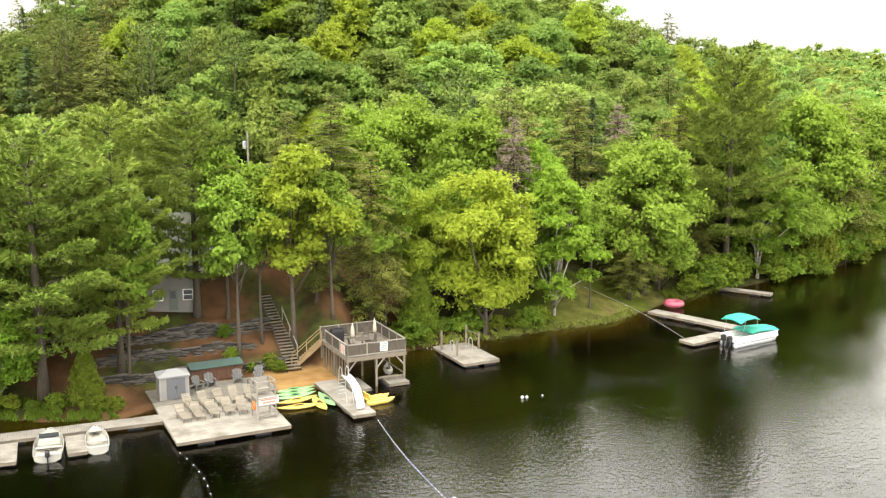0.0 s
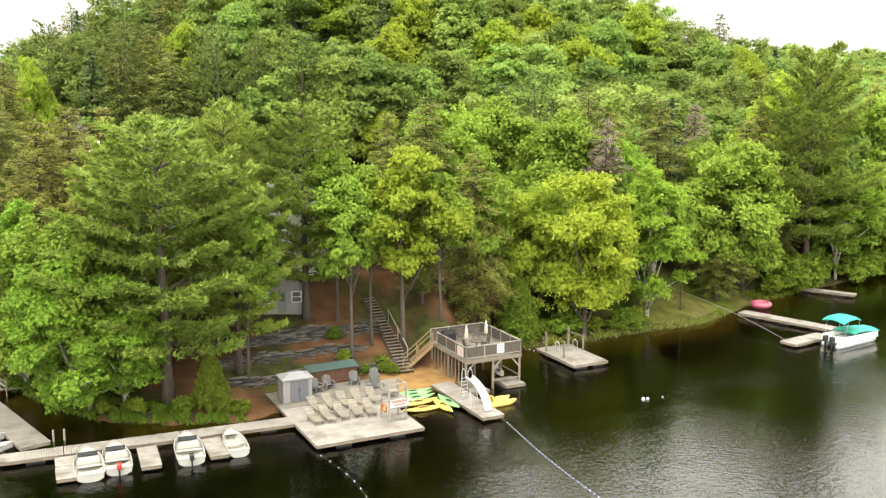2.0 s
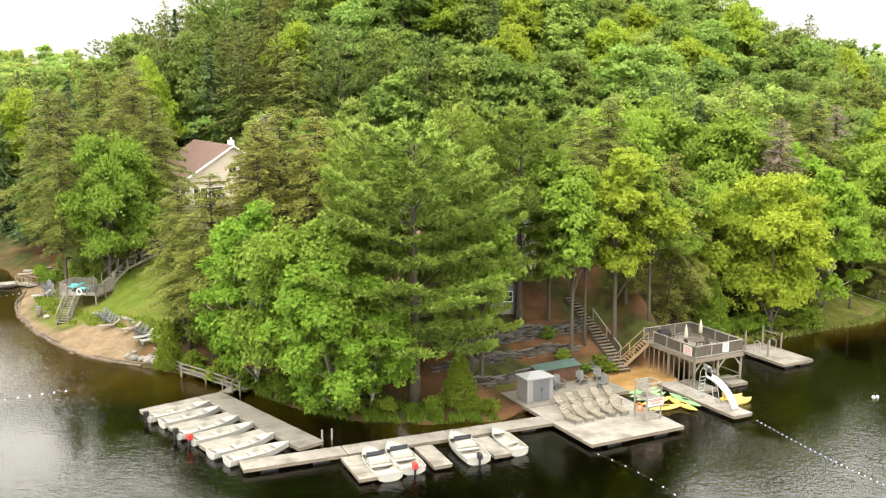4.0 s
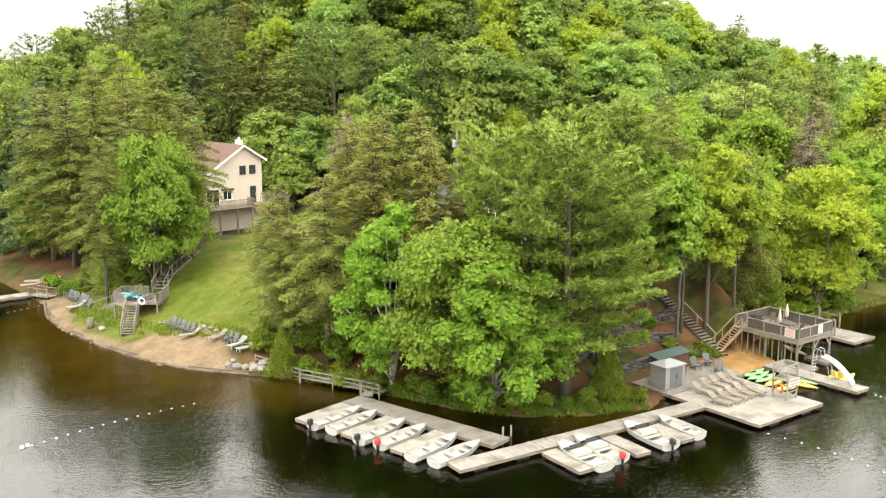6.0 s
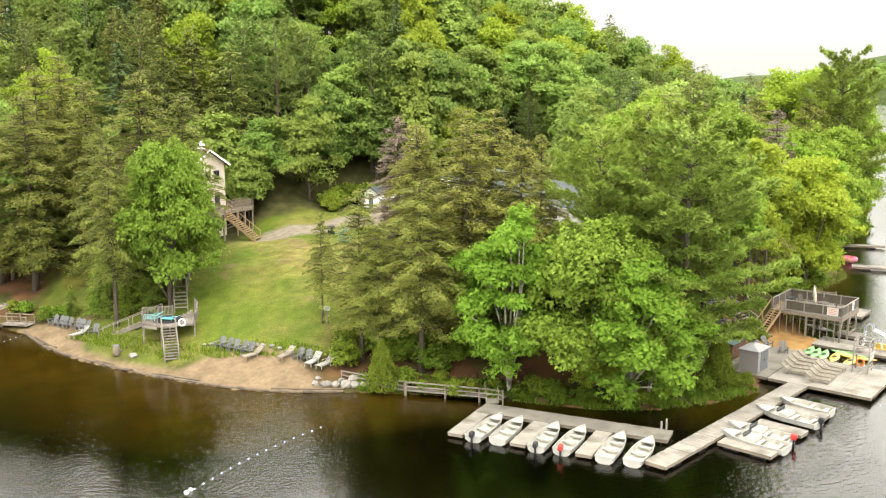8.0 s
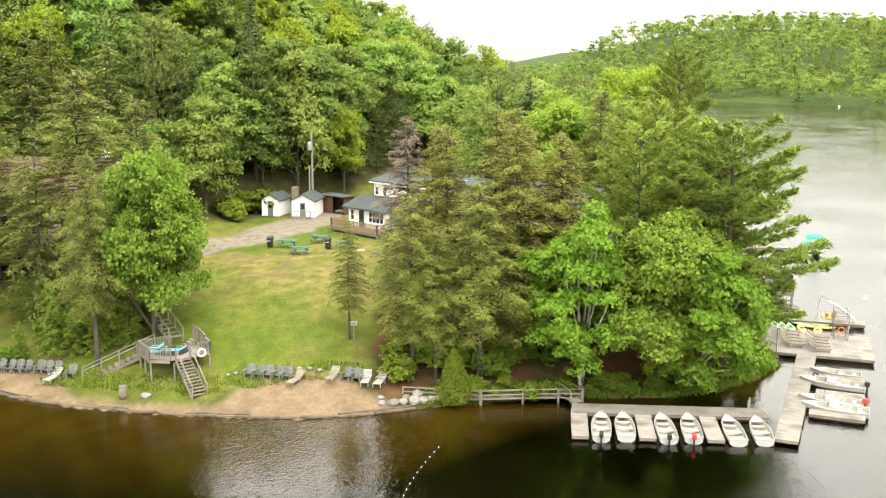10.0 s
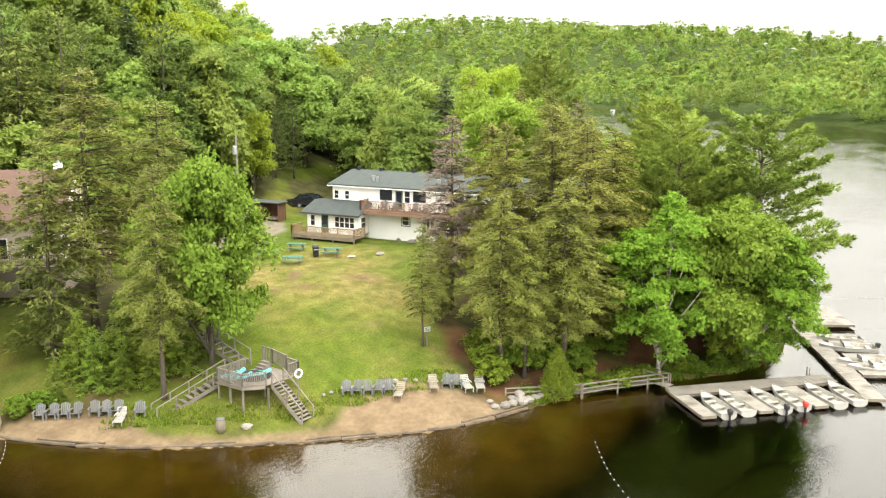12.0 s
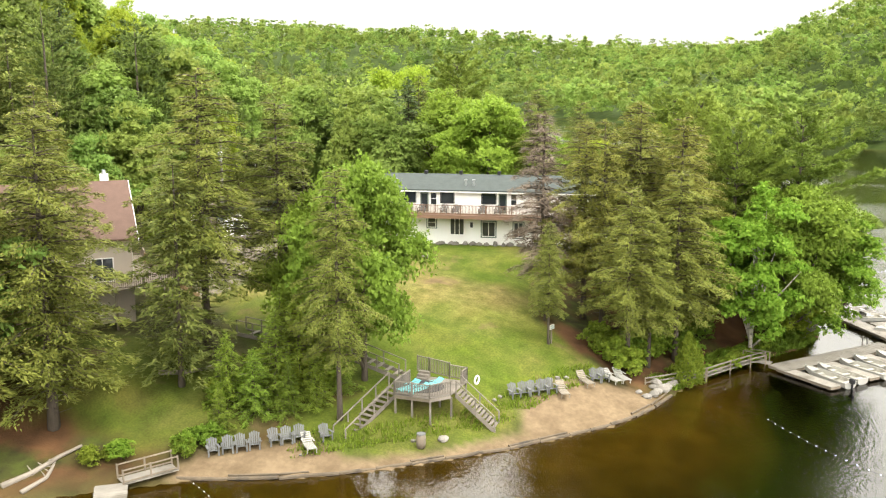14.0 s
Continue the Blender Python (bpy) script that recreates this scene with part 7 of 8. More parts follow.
def gable_roof(x0, x1, y0, y1, z0, z1, xr, zr, over=0.35, t=0.14):
    """Roof over x0..x1, y0..y1 with its ridge along y at xr, zr; eaves z0 (at x0) and z1 (at x1)."""
    s = Shape()
    k0, k1 = (zr - z0) / (xr - x0), (zr - z1) / (x1 - xr)
    prof = [(x0 - over, z0 - over * k0), (xr, zr), (x1 + over, z1 - over * k1)]
    v = [(x, y, z + d) for y in (y0 - over, y1 + over) for d in (0.02, t + 0.02) for x, z in prof]
    s.add(v, [(0, 1, 4, 3), (1, 2, 5, 4), (6, 9, 10, 7), (7, 10, 11, 8), (0, 6, 7, 1), (1, 7, 8, 2), (3, 4, 10, 9), (4, 5, 11, 10), (0, 3, 9, 6), (2, 8, 11, 5)])
    return s


def house_walls(x0, x1, y0, y1, zb, z0, z1, xr, zr):
    """Outer walls with gables at both ends."""
    v = []
    for y in (y0, y1):
        v += [(x0, y, zb), (x1, y, zb), (x1, y, z1), (xr, y, zr), (x0, y, z0)]
    return Shape().add(v, [(0, 1, 2, 3, 4), (9, 8, 7, 6, 5), (1, 6, 7, 2), (5, 0, 4, 9), (0, 5, 6, 1), (2, 7, 8, 3), (4, 3, 8, 9)])


# white lodge: its front faces the lawn
lo = thing("lodge", Matrix(), "long white two-storey lodge with dark roof and balcony", "house")
part("wall", house_walls(-27.8, -18.4, 85.5, 112.8, 6.3, 12.2, 12.2, -23.1, 13.2), M_WHITE, lo, "white painted walls")
rf = part("roof", gable_roof(-27.8, -18.4, 85.5, 112.8, 12.2, 12.2, -23.1, 13.2, 0.4), M_ROOF_GREEN, lo, "dark grey-green shingle roof")
part("fascia", Shape().box(-28.26, 85.1, 12.04, -28.205, 113.2, 12.13), M_WHITE, lo)
for y, x in ((108.5, -26.6), (107.9, -26.8), (100.7, -26.7), (99.9, -26.7), (93, -26.6)):
    z = 12.3 + (x + 27.8) * 1.0 / 4.7
    part("vent", Shape().tube([(x, y, z), (x, y, z + 0.55), (x, y, z + 0.56), (x, y, z + 0.66)], [0.11, 0.11, 0.17, 0.17], 8), M_METAL, rf, "white roof vent pipe")
for y in (112.3, 109.5, 105.5, 101.8, 97.8, 94):
    part("ridge_vent", Shape().box(-23.35, y - 0.16, 13.2, -22.85, y + 0.16, 13.68), M_BLACK, rf, "black ridge vent")


def on_front(y, z):
    return pose(-27.8, y, z, 0, 0, -90) @ pose(0, -0.02, 0)


for y, z, w, h, p in [(106.3, 10.95, 1.3, 1.0, 1), (102.4, 10.95, 1.3, 1.0, 1), (98.2, 10.95, 1.4, 1.0, 1), (103.8, 10.75, 0.6, 1.15, 1), (95.7, 10.85, 0.55, 1.05, 1), (92.8, 10.95, 1.2, 1.0, 1), (89.5, 10.95, 1.2, 1.0, 1), (112.3, 10.75, 0.5, 0.8, 1), (111.0, 10.75, 0.5, 0.8, 1)]:
    window(lo, on_front(y, z), w, h, M_DARK if w > 1 else M_WHITE, p, bars=w < 1)
for y in (104.75, 96.8):
    dr = part("door", Shape().box(-0.42, -0.03, 0, 0.42, 0.0, 1.95), M_SAGE, lo, "glazed balcony door", m=on_front(y, 10.0))
    part("pane", Shape().box(-0.3, -0.045, 0.3, 0.3, -0.032, 1.8), M_GLASS, dr)
wn_ = window(lo, on_front(104.0, 8.45), 0.75, 0.9, M_WHITE, 1, bars=True)
part("surround", Shape().box(-0.75 / 2 - 0.17, -0.012, -0.17, 0.75 / 2 + 0.17, 0.014, 0.9 + 0.17), M_GREEN_TRIM, wn_)
bay = window(lo, on_front(101.4, 7.75), 1.35, 1.6, M_WHITE, 3, "bay window under a small dark hood")
part("hood", Shape().loft([[Vector((-0.95 + k, -0.55 * q, 1.66)), Vector((0.95 - k, -0.55 * q, 1.66)), Vector((0.95 - k, 0.0, 1.66)), Vector((-0.95 + k, 0.0, 1.66))] if i == 0 else [Vector((-0.5, -0.2, 2.0)), Vector((0.5, -0.2, 2.0)), Vector((0.5, 0, 2.0)), Vector((-0.5, 0, 2.0))] for i, (k, q) in enumerate(((0, 1), (0.4, 0.4)))]), M_DARK, bay)
wn_ = window(lo, on_front(98.2, 7.65), 1.25, 1.4, M_WHITE, 2)
part("surround", Shape().box(-1.25 / 2 - 0.17, -0.012, -0.17, 1.25 / 2 + 0.17, 0.014, 1.4 + 0.17), M_GREEN_TRIM, wn_)
wn_ = window(lo, on_front(95.2, 7.65), 0.85, 1.4, M_WHITE, 2)
part("surround", Shape().box(-0.85 / 2 - 0.17, -0.012, -0.17, 0.85 / 2 + 0.17, 0.014, 1.4 + 0.17), M_GREEN_TRIM, wn_)
wn_ = window(lo, on_front(91.5, 7.65), 1.25, 1.4, M_WHITE, 2)
part("surround", Shape().box(-1.25 / 2 - 0.17, -0.012, -0.17, 1.25 / 2 + 0.17, 0.014, 1.4 + 0.17), M_GREEN_TRIM, wn_)
part("wall_lamp", Shape().box(-27.95, 99.8, 8.5, -27.8, 100.05, 9.0), M_BLACK, lo)
# balcony
for i in range(11):
    part("floor_board", Shape().box(-29.5 + i * 0.15, 88, 9.86, -29.5 + i * 0.15 + 0.14, 108.5, 9.9), M_LODGE_DECK, lo)
part("balcony_beam", Shape().box(-29.5, 88, 9.55, -29.4, 108.5, 9.85), M_LODGE_DECK, lo)
railing(lo, [(-29.42, 88.05, 9.9), (-29.42, 108.45, 9.9), (-27.86, 108.45, 9.9)], 1.0, 0.14, M_LODGE_DECK, None, 2.6)
for y in (106.2, 104.9, 102.6, 101.4, 98.7, 97.2):
    ch = copy_thing(next(o for o in bpy.data.objects if o.name.startswith("garden_chair") and o.parent is None), pose(-28.7, y, 9.9, 0, 0, -90))
    tagged(ch, "tan wooden slatted chair on the lodge balcony", "chair", "balcony chairs")
rng_s = np.random.default_rng(4)
for y in np.arange(88.5, 105, 0.75):
    ob = new("foundation_stone", rough_rock(int(y * 10), 0.44, 0.25, 0.34).mesh("foundation_stone", M_ROCK))
    ob.matrix_world = pose(-28.1 + rng_s.normal() * 0.08, y + rng_s.normal() * 0.2, 6.78 + rng_s.normal() * 0.05, 0, 0, rng_s.uniform(0, 180))
    tagged(ob, "pale stone along the lodge's footing", "stone", "footing stones")
# porch
po = thing("porch", Matrix(), "white enclosed porch with green-grey roof and deck", "porch")
part("wall", Shape().box(-30.0, 108.4, 7.3, -27.82, 114.6, 9.35), M_WHITE, po)
part("roof", Shape().add([(-30.6, 107.9, 9.3), (-27.79, 107.9, 10.45), (-27.79, 115.1, 10.45), (-30.6, 115.1, 9.3), (-30.6, 107.9, 9.45), (-27.79, 108.6, 10.6), (-27.79, 114.4, 10.6), (-30.6, 115.1, 9.45)],
                         [(3, 2, 1, 0), (4, 5, 6, 7), (0, 1, 5, 4), (1, 2, 6, 5), (2, 3, 7, 6), (3, 0, 4, 7)]), M_ROOF_GREEN, po, "low green-grey shingle roof")
for y, w in ((113.9, 0.5), (110.9, 0.5), (110.3, 0.5), (109.7, 0.5), (109.1, 0.5)):
    window(po, pose(-30.0, y, 8.05, 0, 0, -90) @ pose(0, -0.02, 0), w, 1.05, M_WHITE, 1, bars=True)
window(po, pose(-29.0, 108.4, 8.05) @ pose(0, -0.02, 0), 0.9, 1.0, M_WHITE, 1, bars=True)
dr = part("door", Shape().box(-0.42, -0.03, 0, 0.42, 0.0, 1.95), M_GREEN_TRIM, po, "dark green glazed door", m=pose(-30.0, 112.4, 7.32, 0, 0, -90) @ pose(0, -0.02, 0))
part("pane", Shape().box(-0.28, -0.045, 0.9, 0.28, -0.032, 1.8), M_GLASS, dr)
pdk = Shape()
for i in range(16):
    pdk.box(-32.0 + i * 0.13, 107.6, 7.24, -32.0 + i * 0.13 + 0.12, 115.4, 7.29)
part("decking", pdk, M_TIMBER, po)
part("skirt", Shape().box(-31.98, 107.7, 7.0, -31.9, 115.3, 7.23), M_TIMBER, po)
for y in (107.8, 110.3, 112.8, 115.2):
    part("pier", Shape().box(-31.9, y - 0.08, 6.2, -31.74, y + 0.08, 7.2), M_TIMBER, po)
railing(po, [(-29.9, 107.7, 7.29), (-31.95, 107.7, 7.29), (-31.95, 115.3, 7.29), (-30.1, 115.3, 7.29)], 0.95, 0.13, M_TIMBER_NEW, None, 1.9)

# cream cottage with red-brown roof
C = pose(-49.9, 125.9, 0, 0, 0, 33)
co = thing("cottage", C, "cream cottage with red-brown roof and timber deck", "house")
part("wall", house_walls(-8.4, 0, 0, 12.5, 4.6, 11.8, 13.7, -2.7, 15.3), M_CREAM, co, "cream siding walls")
rf = part("roof", gable_roof(-8.4, 0, 0, 12.5, 11.8, 13.7, -2.7, 15.3, 0.45), M_ROOF_BROWN, co, "red-brown shingle roof")
for s, a, b in ((1, (-2.7, 15.36), (0.5, 13.42)), (2, (-2.7, 15.36), (-8.9, 11.55))):
    part("barge_board", Shape().bar((a[0], -0.47, a[1]), (b[0], -0.47, b[1]), 0.05, 0.2), M_WHITE, co)
chm = part("chimney", Shape().box(-2.6, 1.0, 14.7, -1.95, 1.65, 15.95), M_WHITE, rf, "white chimney with a cap")
part("cap", Shape().tube([(-2.27, 1.32, 15.95), (-2.27, 1.32, 16.3)], [0.18, 0.12], 8), M_METAL, rf)
part("skylight", Shape().bar((-6.6, 2.6, 12.98), (-5.9, 2.6, 13.42), 0.9, 0.12, (0, 0, 1)), M_WHITE, rf, "pale skylight in the roof")
for x in (-2.75, -1.35):
    window(co, pose(x, 0, 11.9) @ pose(0, -0.02, 0), 0.72, 0.95, M_DARK, 2)
aw = window(co, pose(-5.0, 0, 9.0) @ pose(0, -0.02, 0), 1.15, 1.0, M_WHITE, 2, "window under a small dark hood")
part("hood", Shape().box(-0.8, -0.3, 1.1, 0.8, 0.0, 1.3), M_DARK, aw)
window(co, pose(-7.0, 0, 8.35) @ pose(0, -0.02, 0), 1.7, 1.95, M_WHITE, 2, "glazed double doors")
dr = part("door", Shape().box(-0.42, -0.03, 0, 0.42, 0.0, 2.0), M_DARK, co, "dark entrance door", m=pose(-1.35, 0, 8.33) @ pose(0, -0.02, 0))
part("handle", Shape().box(0.28, -0.08, 0.95, 0.34, -0.03, 1.05), M_METAL, dr)
for y, w, h, z in ((2.2, 1.5, 1.7, 8.5), (5.2, 1.8, 1.7, 8.5), (8.6, 1.6, 1.7, 8.5), (3.0, 1.1, 0.9, 5.9), (8.0, 1.2, 0.9, 5.9)):
    window(co, pose(-8.4, y, z, 0, 0, -90) @ pose(0, -0.02, 0), w, h, M_WHITE, 2)
cd = Shape()
for i in range(20):
    cd.box(-11.0, -3.0 + i * 0.148, 8.24, (-3.2 if i < 9 else 2.9), -3.0 + i * 0.148 + 0.138, 8.29)
for i in range(17):
    cd.box(-11.0 + i * 0.15, -0.03, 8.24, -11.0 + i * 0.15 + 0.14, 12.0, 8.29)
part("decking", cd, M_TIMBER, co, "timber deck round two sides")
railing(co, [(-3.25, -1.75, 8.29), (-3.25, -2.95, 8.29), (-10.95, -2.95, 8.29), (-10.95, 11.95, 8.29)], 0.95, 0.15, M_TIMBER, None, 2.3)
railing(co, [(-0.75, -1.62, 8.29), (2.85, -1.62, 8.29), (2.85, -0.08, 8.29), (0.1, -0.08, 8.29)], 0.95, 0.15, M_TIMBER, None, 1.8)
for x, y in ((0.2, -1.55), (1.5, -1.55), (2.8, -1.55), (2.8, -0.2)):
    part("deck_post", Shape().box(x - 0.07, y - 0.07, 4.6, x + 0.07, y + 0.07, 8.2), M_TIMBER, co)
part("deck_beam", Shape().box(-3.2, -1.62, 8.0, 2.9, -1.54, 8.22), M_TIMBER, co)
for x in (-10.8, -7.8, -5.4, -3.35):
    part("deck_post", Shape().box(x - 0.08, -2.9, 4.2, x + 0.08, -2.74, 8.2), M_TIMBER, co)
for y in (1.5, 5, 8.5, 11.8):
    part("deck_post", Shape().box(-10.9, y - 0.08, 3.0, -10.74, y + 0.08, 8.2), M_TIMBER, co)
q0, q1 = C @ Vector((-0.9, -5.6, 0)), C @ Vector((-2.0, -1.75, 0))
staircase("cottage_stairs", (q0.x, q0.y, gz(q0.x, q0.y) + 0.1), (q1.x, q1.y, 8.28), 1.35, "pale timber stairs up to the cottage deck", M_TIMBER_NEW)
for z in [4.9 + 0.2 * i for i in range(34)]:
    part("board", Shape().add([(-8.405, 0, z), (-8.405, 12.5, z), (-8.405, 12.5, z + 0.2), (-8.405, 0, z + 0.2), (-8.435, 0, z), (-8.435, 12.5, z)], [(0, 4, 5, 1), (4, 3, 2, 5), (0, 3, 4), (1, 5, 2), (0, 1, 2, 3)]), M_CREAM, co)
bk = thing("rail_fence", C @ pose(0.6, 0, 0), "low timber rail beside the cottage", "fence")
for a, b in (((0.2, 1.0), (3.4, 2.2)), ((3.4, 2.2), (6.6, 3.2))):
    za, zb = [gz(*(C @ Vector((q[0] + 0.6, q[1], 0))).xy) for q in (a, b)]
    for k in (0.45, 0.85):
        part("rail", Shape().bar((*a, za + k), (*b, zb + k), 0.06, 0.1), M_TIMBER, bk)
    for q, z in ((a, za), (b, zb)):
        part("post", Shape().bar((*q, z - 0.3), (*q, z + 0.95), 0.1, 0.1, (0, 1, 0)), M_TIMBER, bk)


def cabin(m, w, d, h, label, door=True, paint=None):
    """A small white cabin; its front lies along local x, at y = 0."""
    c = thing("cabin", m, label, "cabin", "small cabins")
    v = []
    for y in (0, d):
        v += [(0, y, -0.3), (w, y, -0.3), (w, y, h), (w / 2, y, h + w * 0.28), (0, y, h)]
    part("wall", Shape().add(v, [(0, 1, 2, 3, 4), (9, 8, 7, 6, 5), (1, 6, 7, 2), (5, 0, 4, 9), (0, 5, 6, 1), (2, 7, 8, 3), (4, 3, 8, 9)]), paint or M_WHITE, c)
    part("roof", gable_roof(0, w, 0, d, h, h, w / 2, h + w * 0.28, 0.25, 0.1), M_ROOF_GREEN, c)
    dr = part("door", Shape().box(w * 0.5 - 0.35, -0.04, 0, w * 0.5 + 0.35, -0.01, 1.8), M_SAGE if door else M_WHITE, c)
    part("pane", Shape().box(w * 0.5 - 0.2, -0.05, 1.0, w * 0.5 + 0.2, -0.042, 1.65), M_GLASS, dr)
    window(c, pose(0, d * 0.5, 0.9, 0, 0, -90) @ pose(0, -0.02, 0), 0.8, 0.8, M_WHITE, 1, bars=True)
    return c


cabin(pose(-31.3, 129.3, gz(-31, 128.6), 0, 0, -62), 2.3, 3.2, 1.95, "small white cabin with a dark doorway")
cb = cabin(pose(-29.7, 125.5, gz(-29, 125), 0, 0, -53), 2.7, 4.4, 2.0, "small white cabin with a chimney and step")
part("chimney", Shape().box(-0.75, 2.6, 0, -0.05, 3.4, 3.3), M_BRICK, cb, "tan stone chimney")
part("step_deck", Shape().box(0.1, -1.1, -0.1, 2.6, -0.05, 0.12), M_TIMBER, cb)
railing(cb, [(0.15, -1.05, 0.12), (2.55, -1.05, 0.12)], 0.8, 0.14, M_TIMBER, None, 1.2)
ls = thing("wood_shelter", pose(-24.3, 126.8, gz(-24.2, 125), 0, 0, -88), "dark brown open-fronted wood shelter", "shelter")
part("back_wall", Shape().box(0, 1.6, -0.2, 4.2, 1.66, 2.1), M_BIN, ls)
part("side_wall", Shape().box(0, 0.0, -0.2, 2.2, 0.06, 2.0), M_BIN, ls)
for x in (0.03, 4.1):
    part("end_wall", Shape().box(x, 0.07, -0.2, x + 0.06, 1.59, 2.0), M_BIN, ls)
part("roof", Shape().box(-0.2, -0.3, 2.12, 4.4, 1.9, 2.22), M_ROOF_GREEN, ls)
for i in range(6):
    part("log_row", Shape().tube([(2.4 + 0.27 * i, 0.3, 0.25 + 0.1 * (i % 2)), (2.4 + 0.27 * i, 1.4, 0.25 + 0.1 * (i % 2))], [0.13, 0.12], 7), M_LOG, ls)
up = thing("utility_pole", pose(-24.9, 127.6, gz(-24.9, 127.6)), "tall grey utility pole with a transformer", "utility pole")
part("pole", Shape().tube([(0, 0, -0.5), (0, 0, 9.8)], [0.17, 0.11], 8), M_DOCK, up)
part("transformer", Shape().tube([(-0.4, -0.1, 7.6), (-0.4, -0.1, 7.65), (-0.4, -0.1, 8.5), (-0.4, -0.1, 8.6)], [0.15, 0.26, 0.26, 0.15], 10), M_METAL, up, "grey transformer can")
part("prop", Shape().tube([(-0.55, 0, -0.4), (-0.4, 0, 5.6)], [0.11, 0.09], 7), M_DOCK, up)

# parked car
car = thing("parked_car", pose(-13.4, 126.2, gz(-13.4, 126.2), 0, 0, -24), "black parked estate car on the gravel", "car")
prof = [(-2.2, 0.35), (-2.25, 0.75), (-2.1, 0.95), (-1.0, 1.02), (-0.35, 1.5), (1.5, 1.52), (2.1, 1.05), (2.2, 0.75), (2.15, 0.35)]
part("body", Shape().loft([[Vector((x, y * (0.82 if z > 1.2 else 1.0), z)) for x, z in prof] for y in (-0.88, 0.88)]), M_CAR, car)
for y in (-0.75, 0.75):
    part("side_window", Shape().add([(-0.75, y * 1.13, 1.03), (1.75, y * 1.13, 1.07), (1.4, y * 1.0, 1.46), (-0.3, y * 1.0, 1.45), (-0.75, y * 1.10, 1.03), (1.75, y * 1.10, 1.07), (1.4, y * 0.97, 1.46), (-0.3, y * 0.97, 1.45)], [(0, 1, 2, 3), (7, 6, 5, 4), (0, 4, 5, 1), (1, 5, 6, 2), (2, 6, 7, 3), (3, 7, 4, 0)]), M_GLASS, car)
    for x in (-1.4, 1.35):
        wh = part("wheel", Shape().tube([(x, y * 1.02, 0.33), (x, y * 1.22, 0.33)], [0.33, 0.33], 14), M_BLACK, car)
        part("rim", Shape().tube([(x, y * 1.1, 0.33), (x, y * 1.235, 0.33)], [0.19, 0.19], 10), M_METAL, wh)


# picnic tables, barbecues, signs
def picnic_table():
    t = thing("picnic_table", Matrix(), "green painted picnic table with benches on the grass", "picnic table", "picnic tables")
    for i in range(5):
        part("top_board", Shape().box(-0.95, -0.36 + i * 0.147, 0.72, 0.95, -0.36 + i * 0.147 + 0.135, 0.76), M_GREEN_TABLE, t)
    for y in (-0.75, 0.6):
        part("bench", Shape().box(-0.95, y, 0.42, 0.95, y + 0.2, 0.46), M_GREEN_TABLE, t)
    for x in (-0.6, 0.6):
        part("cross_beam", Shape().bar((x, -0.75, 0.40), (x, 0.8, 0.40), 0.05, 0.09), M_TIMBER, t)
        for s in (-1, 1):
            part("leg", Shape().bar((x + 0.05, s * 0.62, 0), (x + 0.05, s * 0.25, 0.72), 0.05, 0.09, (1, 0, 0)), M_TIMBER, t)
    return t


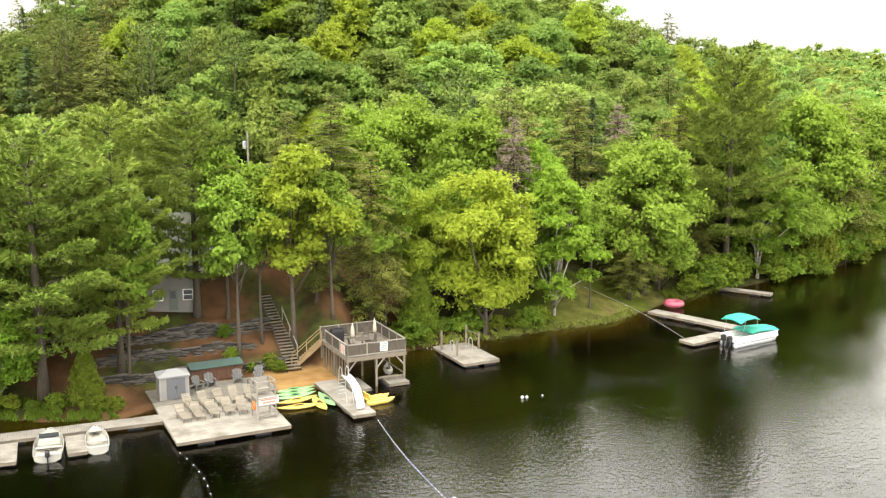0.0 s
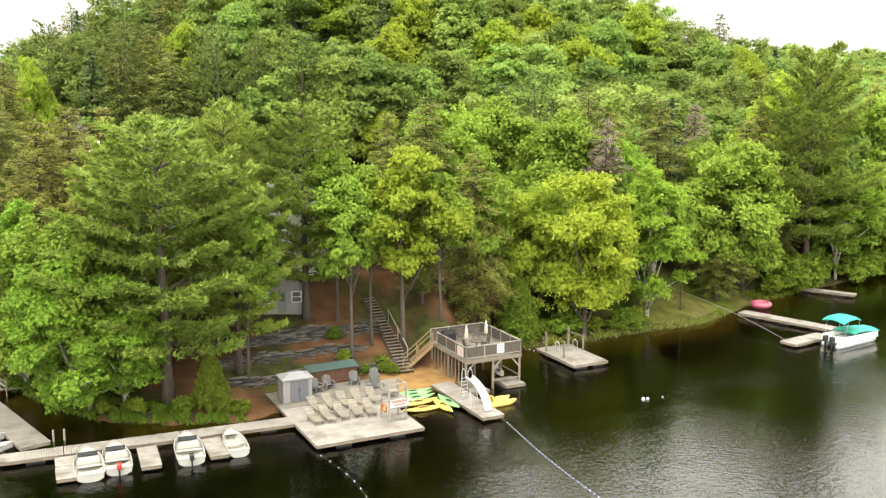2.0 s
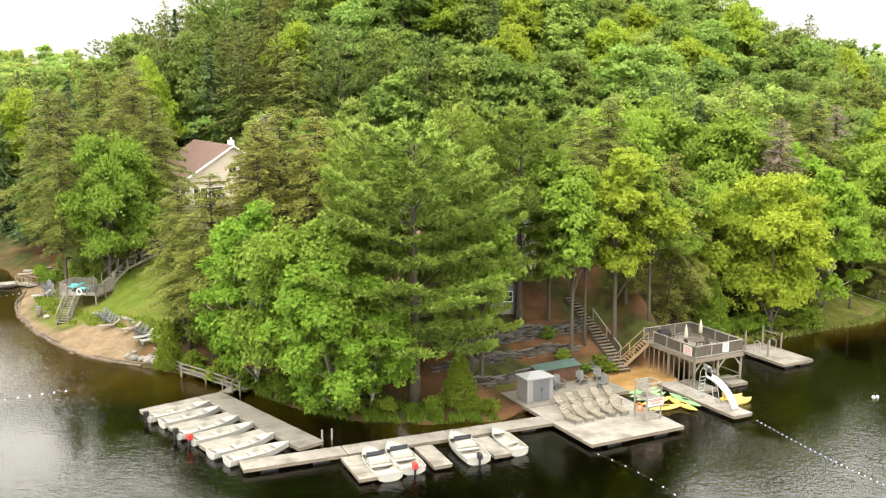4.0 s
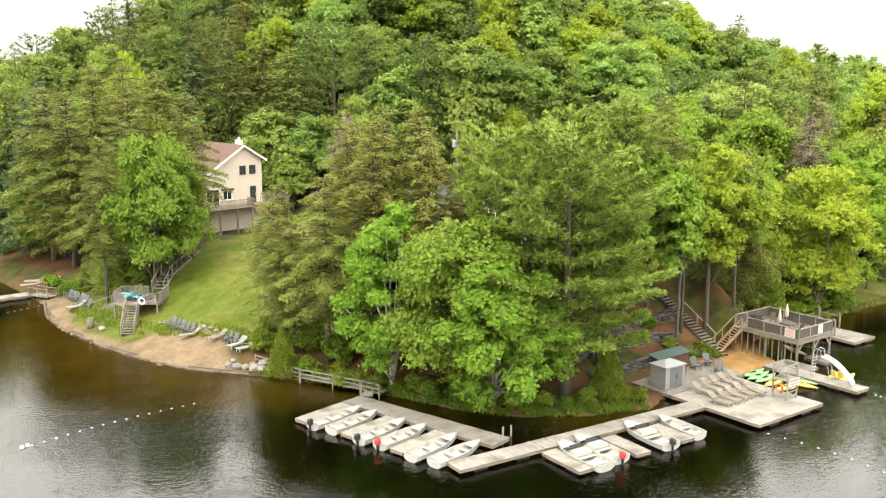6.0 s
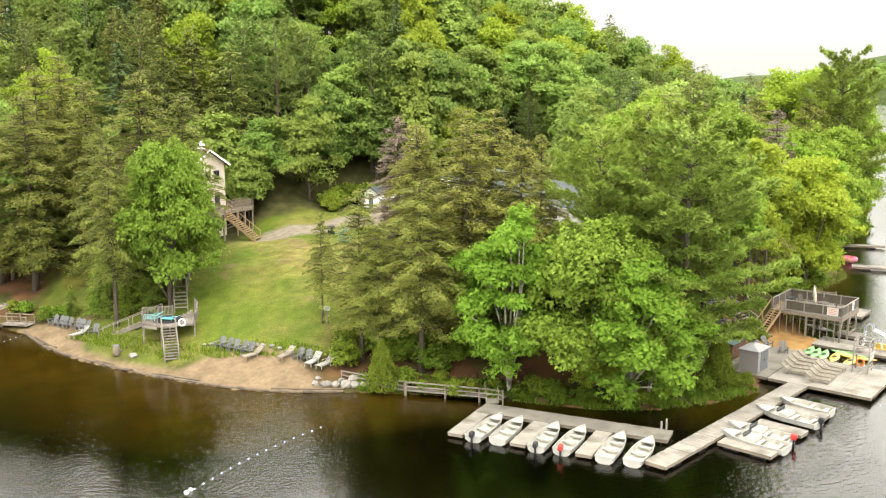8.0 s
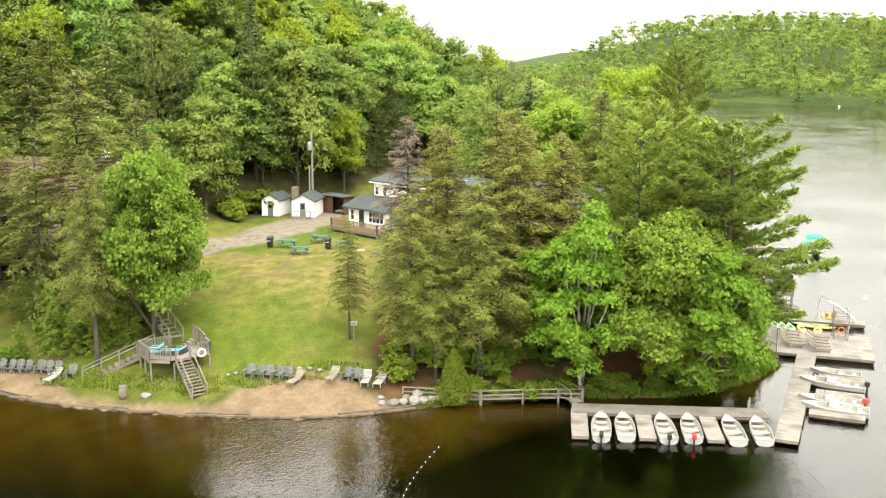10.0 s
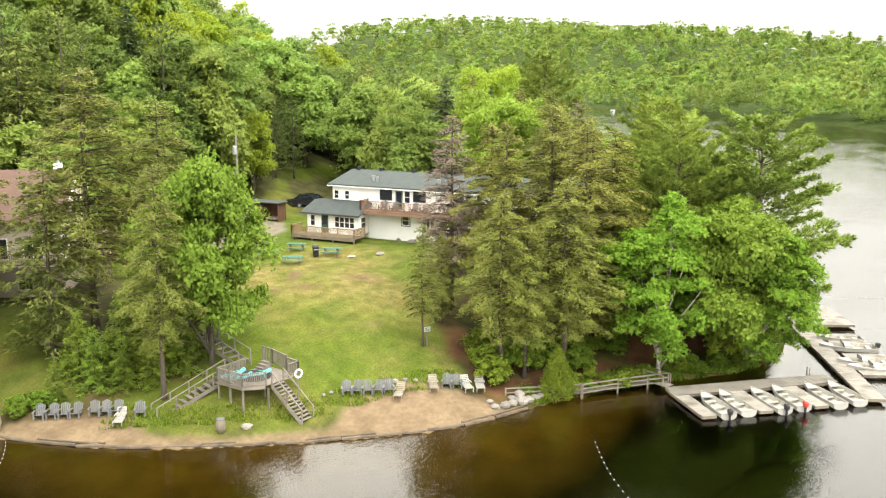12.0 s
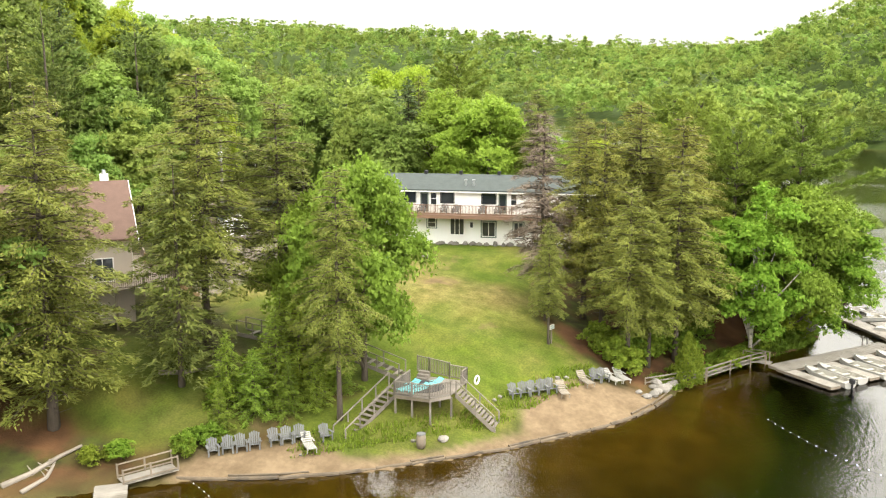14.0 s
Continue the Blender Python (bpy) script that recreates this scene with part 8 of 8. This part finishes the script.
put(picnic_table(), [pose(x, y, gz(x, y), 0, 0, a) for x, y, a in ((-40.1, 112.3, 120), (-36.7, 111.4, 110), (-41.2, 108.7, 125), (-36.6, 107.4, 115))])
for x, y in ((-41.3, 113.6), (-38.0, 108.3)):
    bq = thing("barbecue", pose(x, y, gz(x, y), 0, 0, 40), "black barbecue grill on a stand", "barbecue", "barbecues")
    part("hood", Shape().loft([[Vector((sx * s, sy * s, z)) for sx, sy in ((-0.35, -0.28), (0.35, -0.28), (0.35, 0.28), (-0.35, 0.28))] for z, s in ((0.75, 1), (1.0, 1.05), (1.15, 0.75))]), M_BLACK, bq)
    part("cabinet", Shape().box(-0.32, -0.25, 0.1, 0.32, 0.25, 0.74), M_BLACK, bq)
    for sx in (-0.62, 0.36):
        part("side_shelf", Shape().box(sx, -0.2, 0.74, sx + 0.26, 0.2, 0.78), M_METAL, bq)
for x, y in ((-50.0, 90.1),):
    sg = thing("sign_post", pose(x, y, gz(x, y), 0, 0, -35), "small notice board on a wooden post", "sign", "sign posts")
    part("post", Shape().box(-0.05, -0.05, -0.3, 0.05, 0.05, 1.55), M_TIMBER, sg)
    bd = part("board", Shape().box(-0.26, -0.08, 1.15, 0.26, -0.05, 1.5), M_SIGN, sg, "white board with green lines")
    for i in range(3):
        part("text_line", Shape().box(-0.2, -0.086, 1.2 + i * 0.1, 0.2, -0.08, 1.25 + i * 0.1), M_GREEN_TABLE, bd)
for x, y in ((-36, 105.5), (-34.5, 103.2)):
    fs = thing("flagstone", pose(x, y, gz(x, y) + 0.02, 0, 0, 20), "pale flat stone slab in the lawn", "stone slab", "stone slabs")
    part("slab", rough_rock(int(abs(x * 10)), 0.8, 0.5, 0.06), M_ROCK, fs)
# small weathered cabin among the pines of the point
pc = cabin(pose(-24.4, 80.2, gz(-24.4, 80.2), 0, 0, 12), 4.2, 4.0, 2.2, "small weathered grey cabin among the pines", paint=M_SHED)
for x in (0.9, 3.3):
    window(pc, pose(x, 0, 0.9) @ pose(0, -0.02, 0), 0.7, 0.8, M_WHITE, 1, bars=True)

# boats and cottages on the far shore
for x, y, a in ((480, 281, 20), (416, 216, 60), (402, 198, 70), (397, 187, 75)):
    fb = thing("moored_boat", pose(x, y, 0, 0, 0, a) @ Matrix.Diagonal((0.7, 0.7, 0.6, 1)), "small white boat moored on the far shore", "boat", "far boats")
    h_ = boat_hull(4.6, 1.7, 0.5)
    part("hull", Shape().loft(h_, closed=False, caps=False).add(h_[0], [tuple(range(7))]), M_WHITE, fb)
    part("cabin", Shape().loft([[Vector((1.8 + dx * s, dy * s, z)) for dx, dy in ((-1.0, -0.7), (1.0, -0.6), (1.0, 0.6), (-1.0, 0.7))] for z, s in ((0.45, 1.0), (0.8, 0.8))]), M_WHITE, fb)
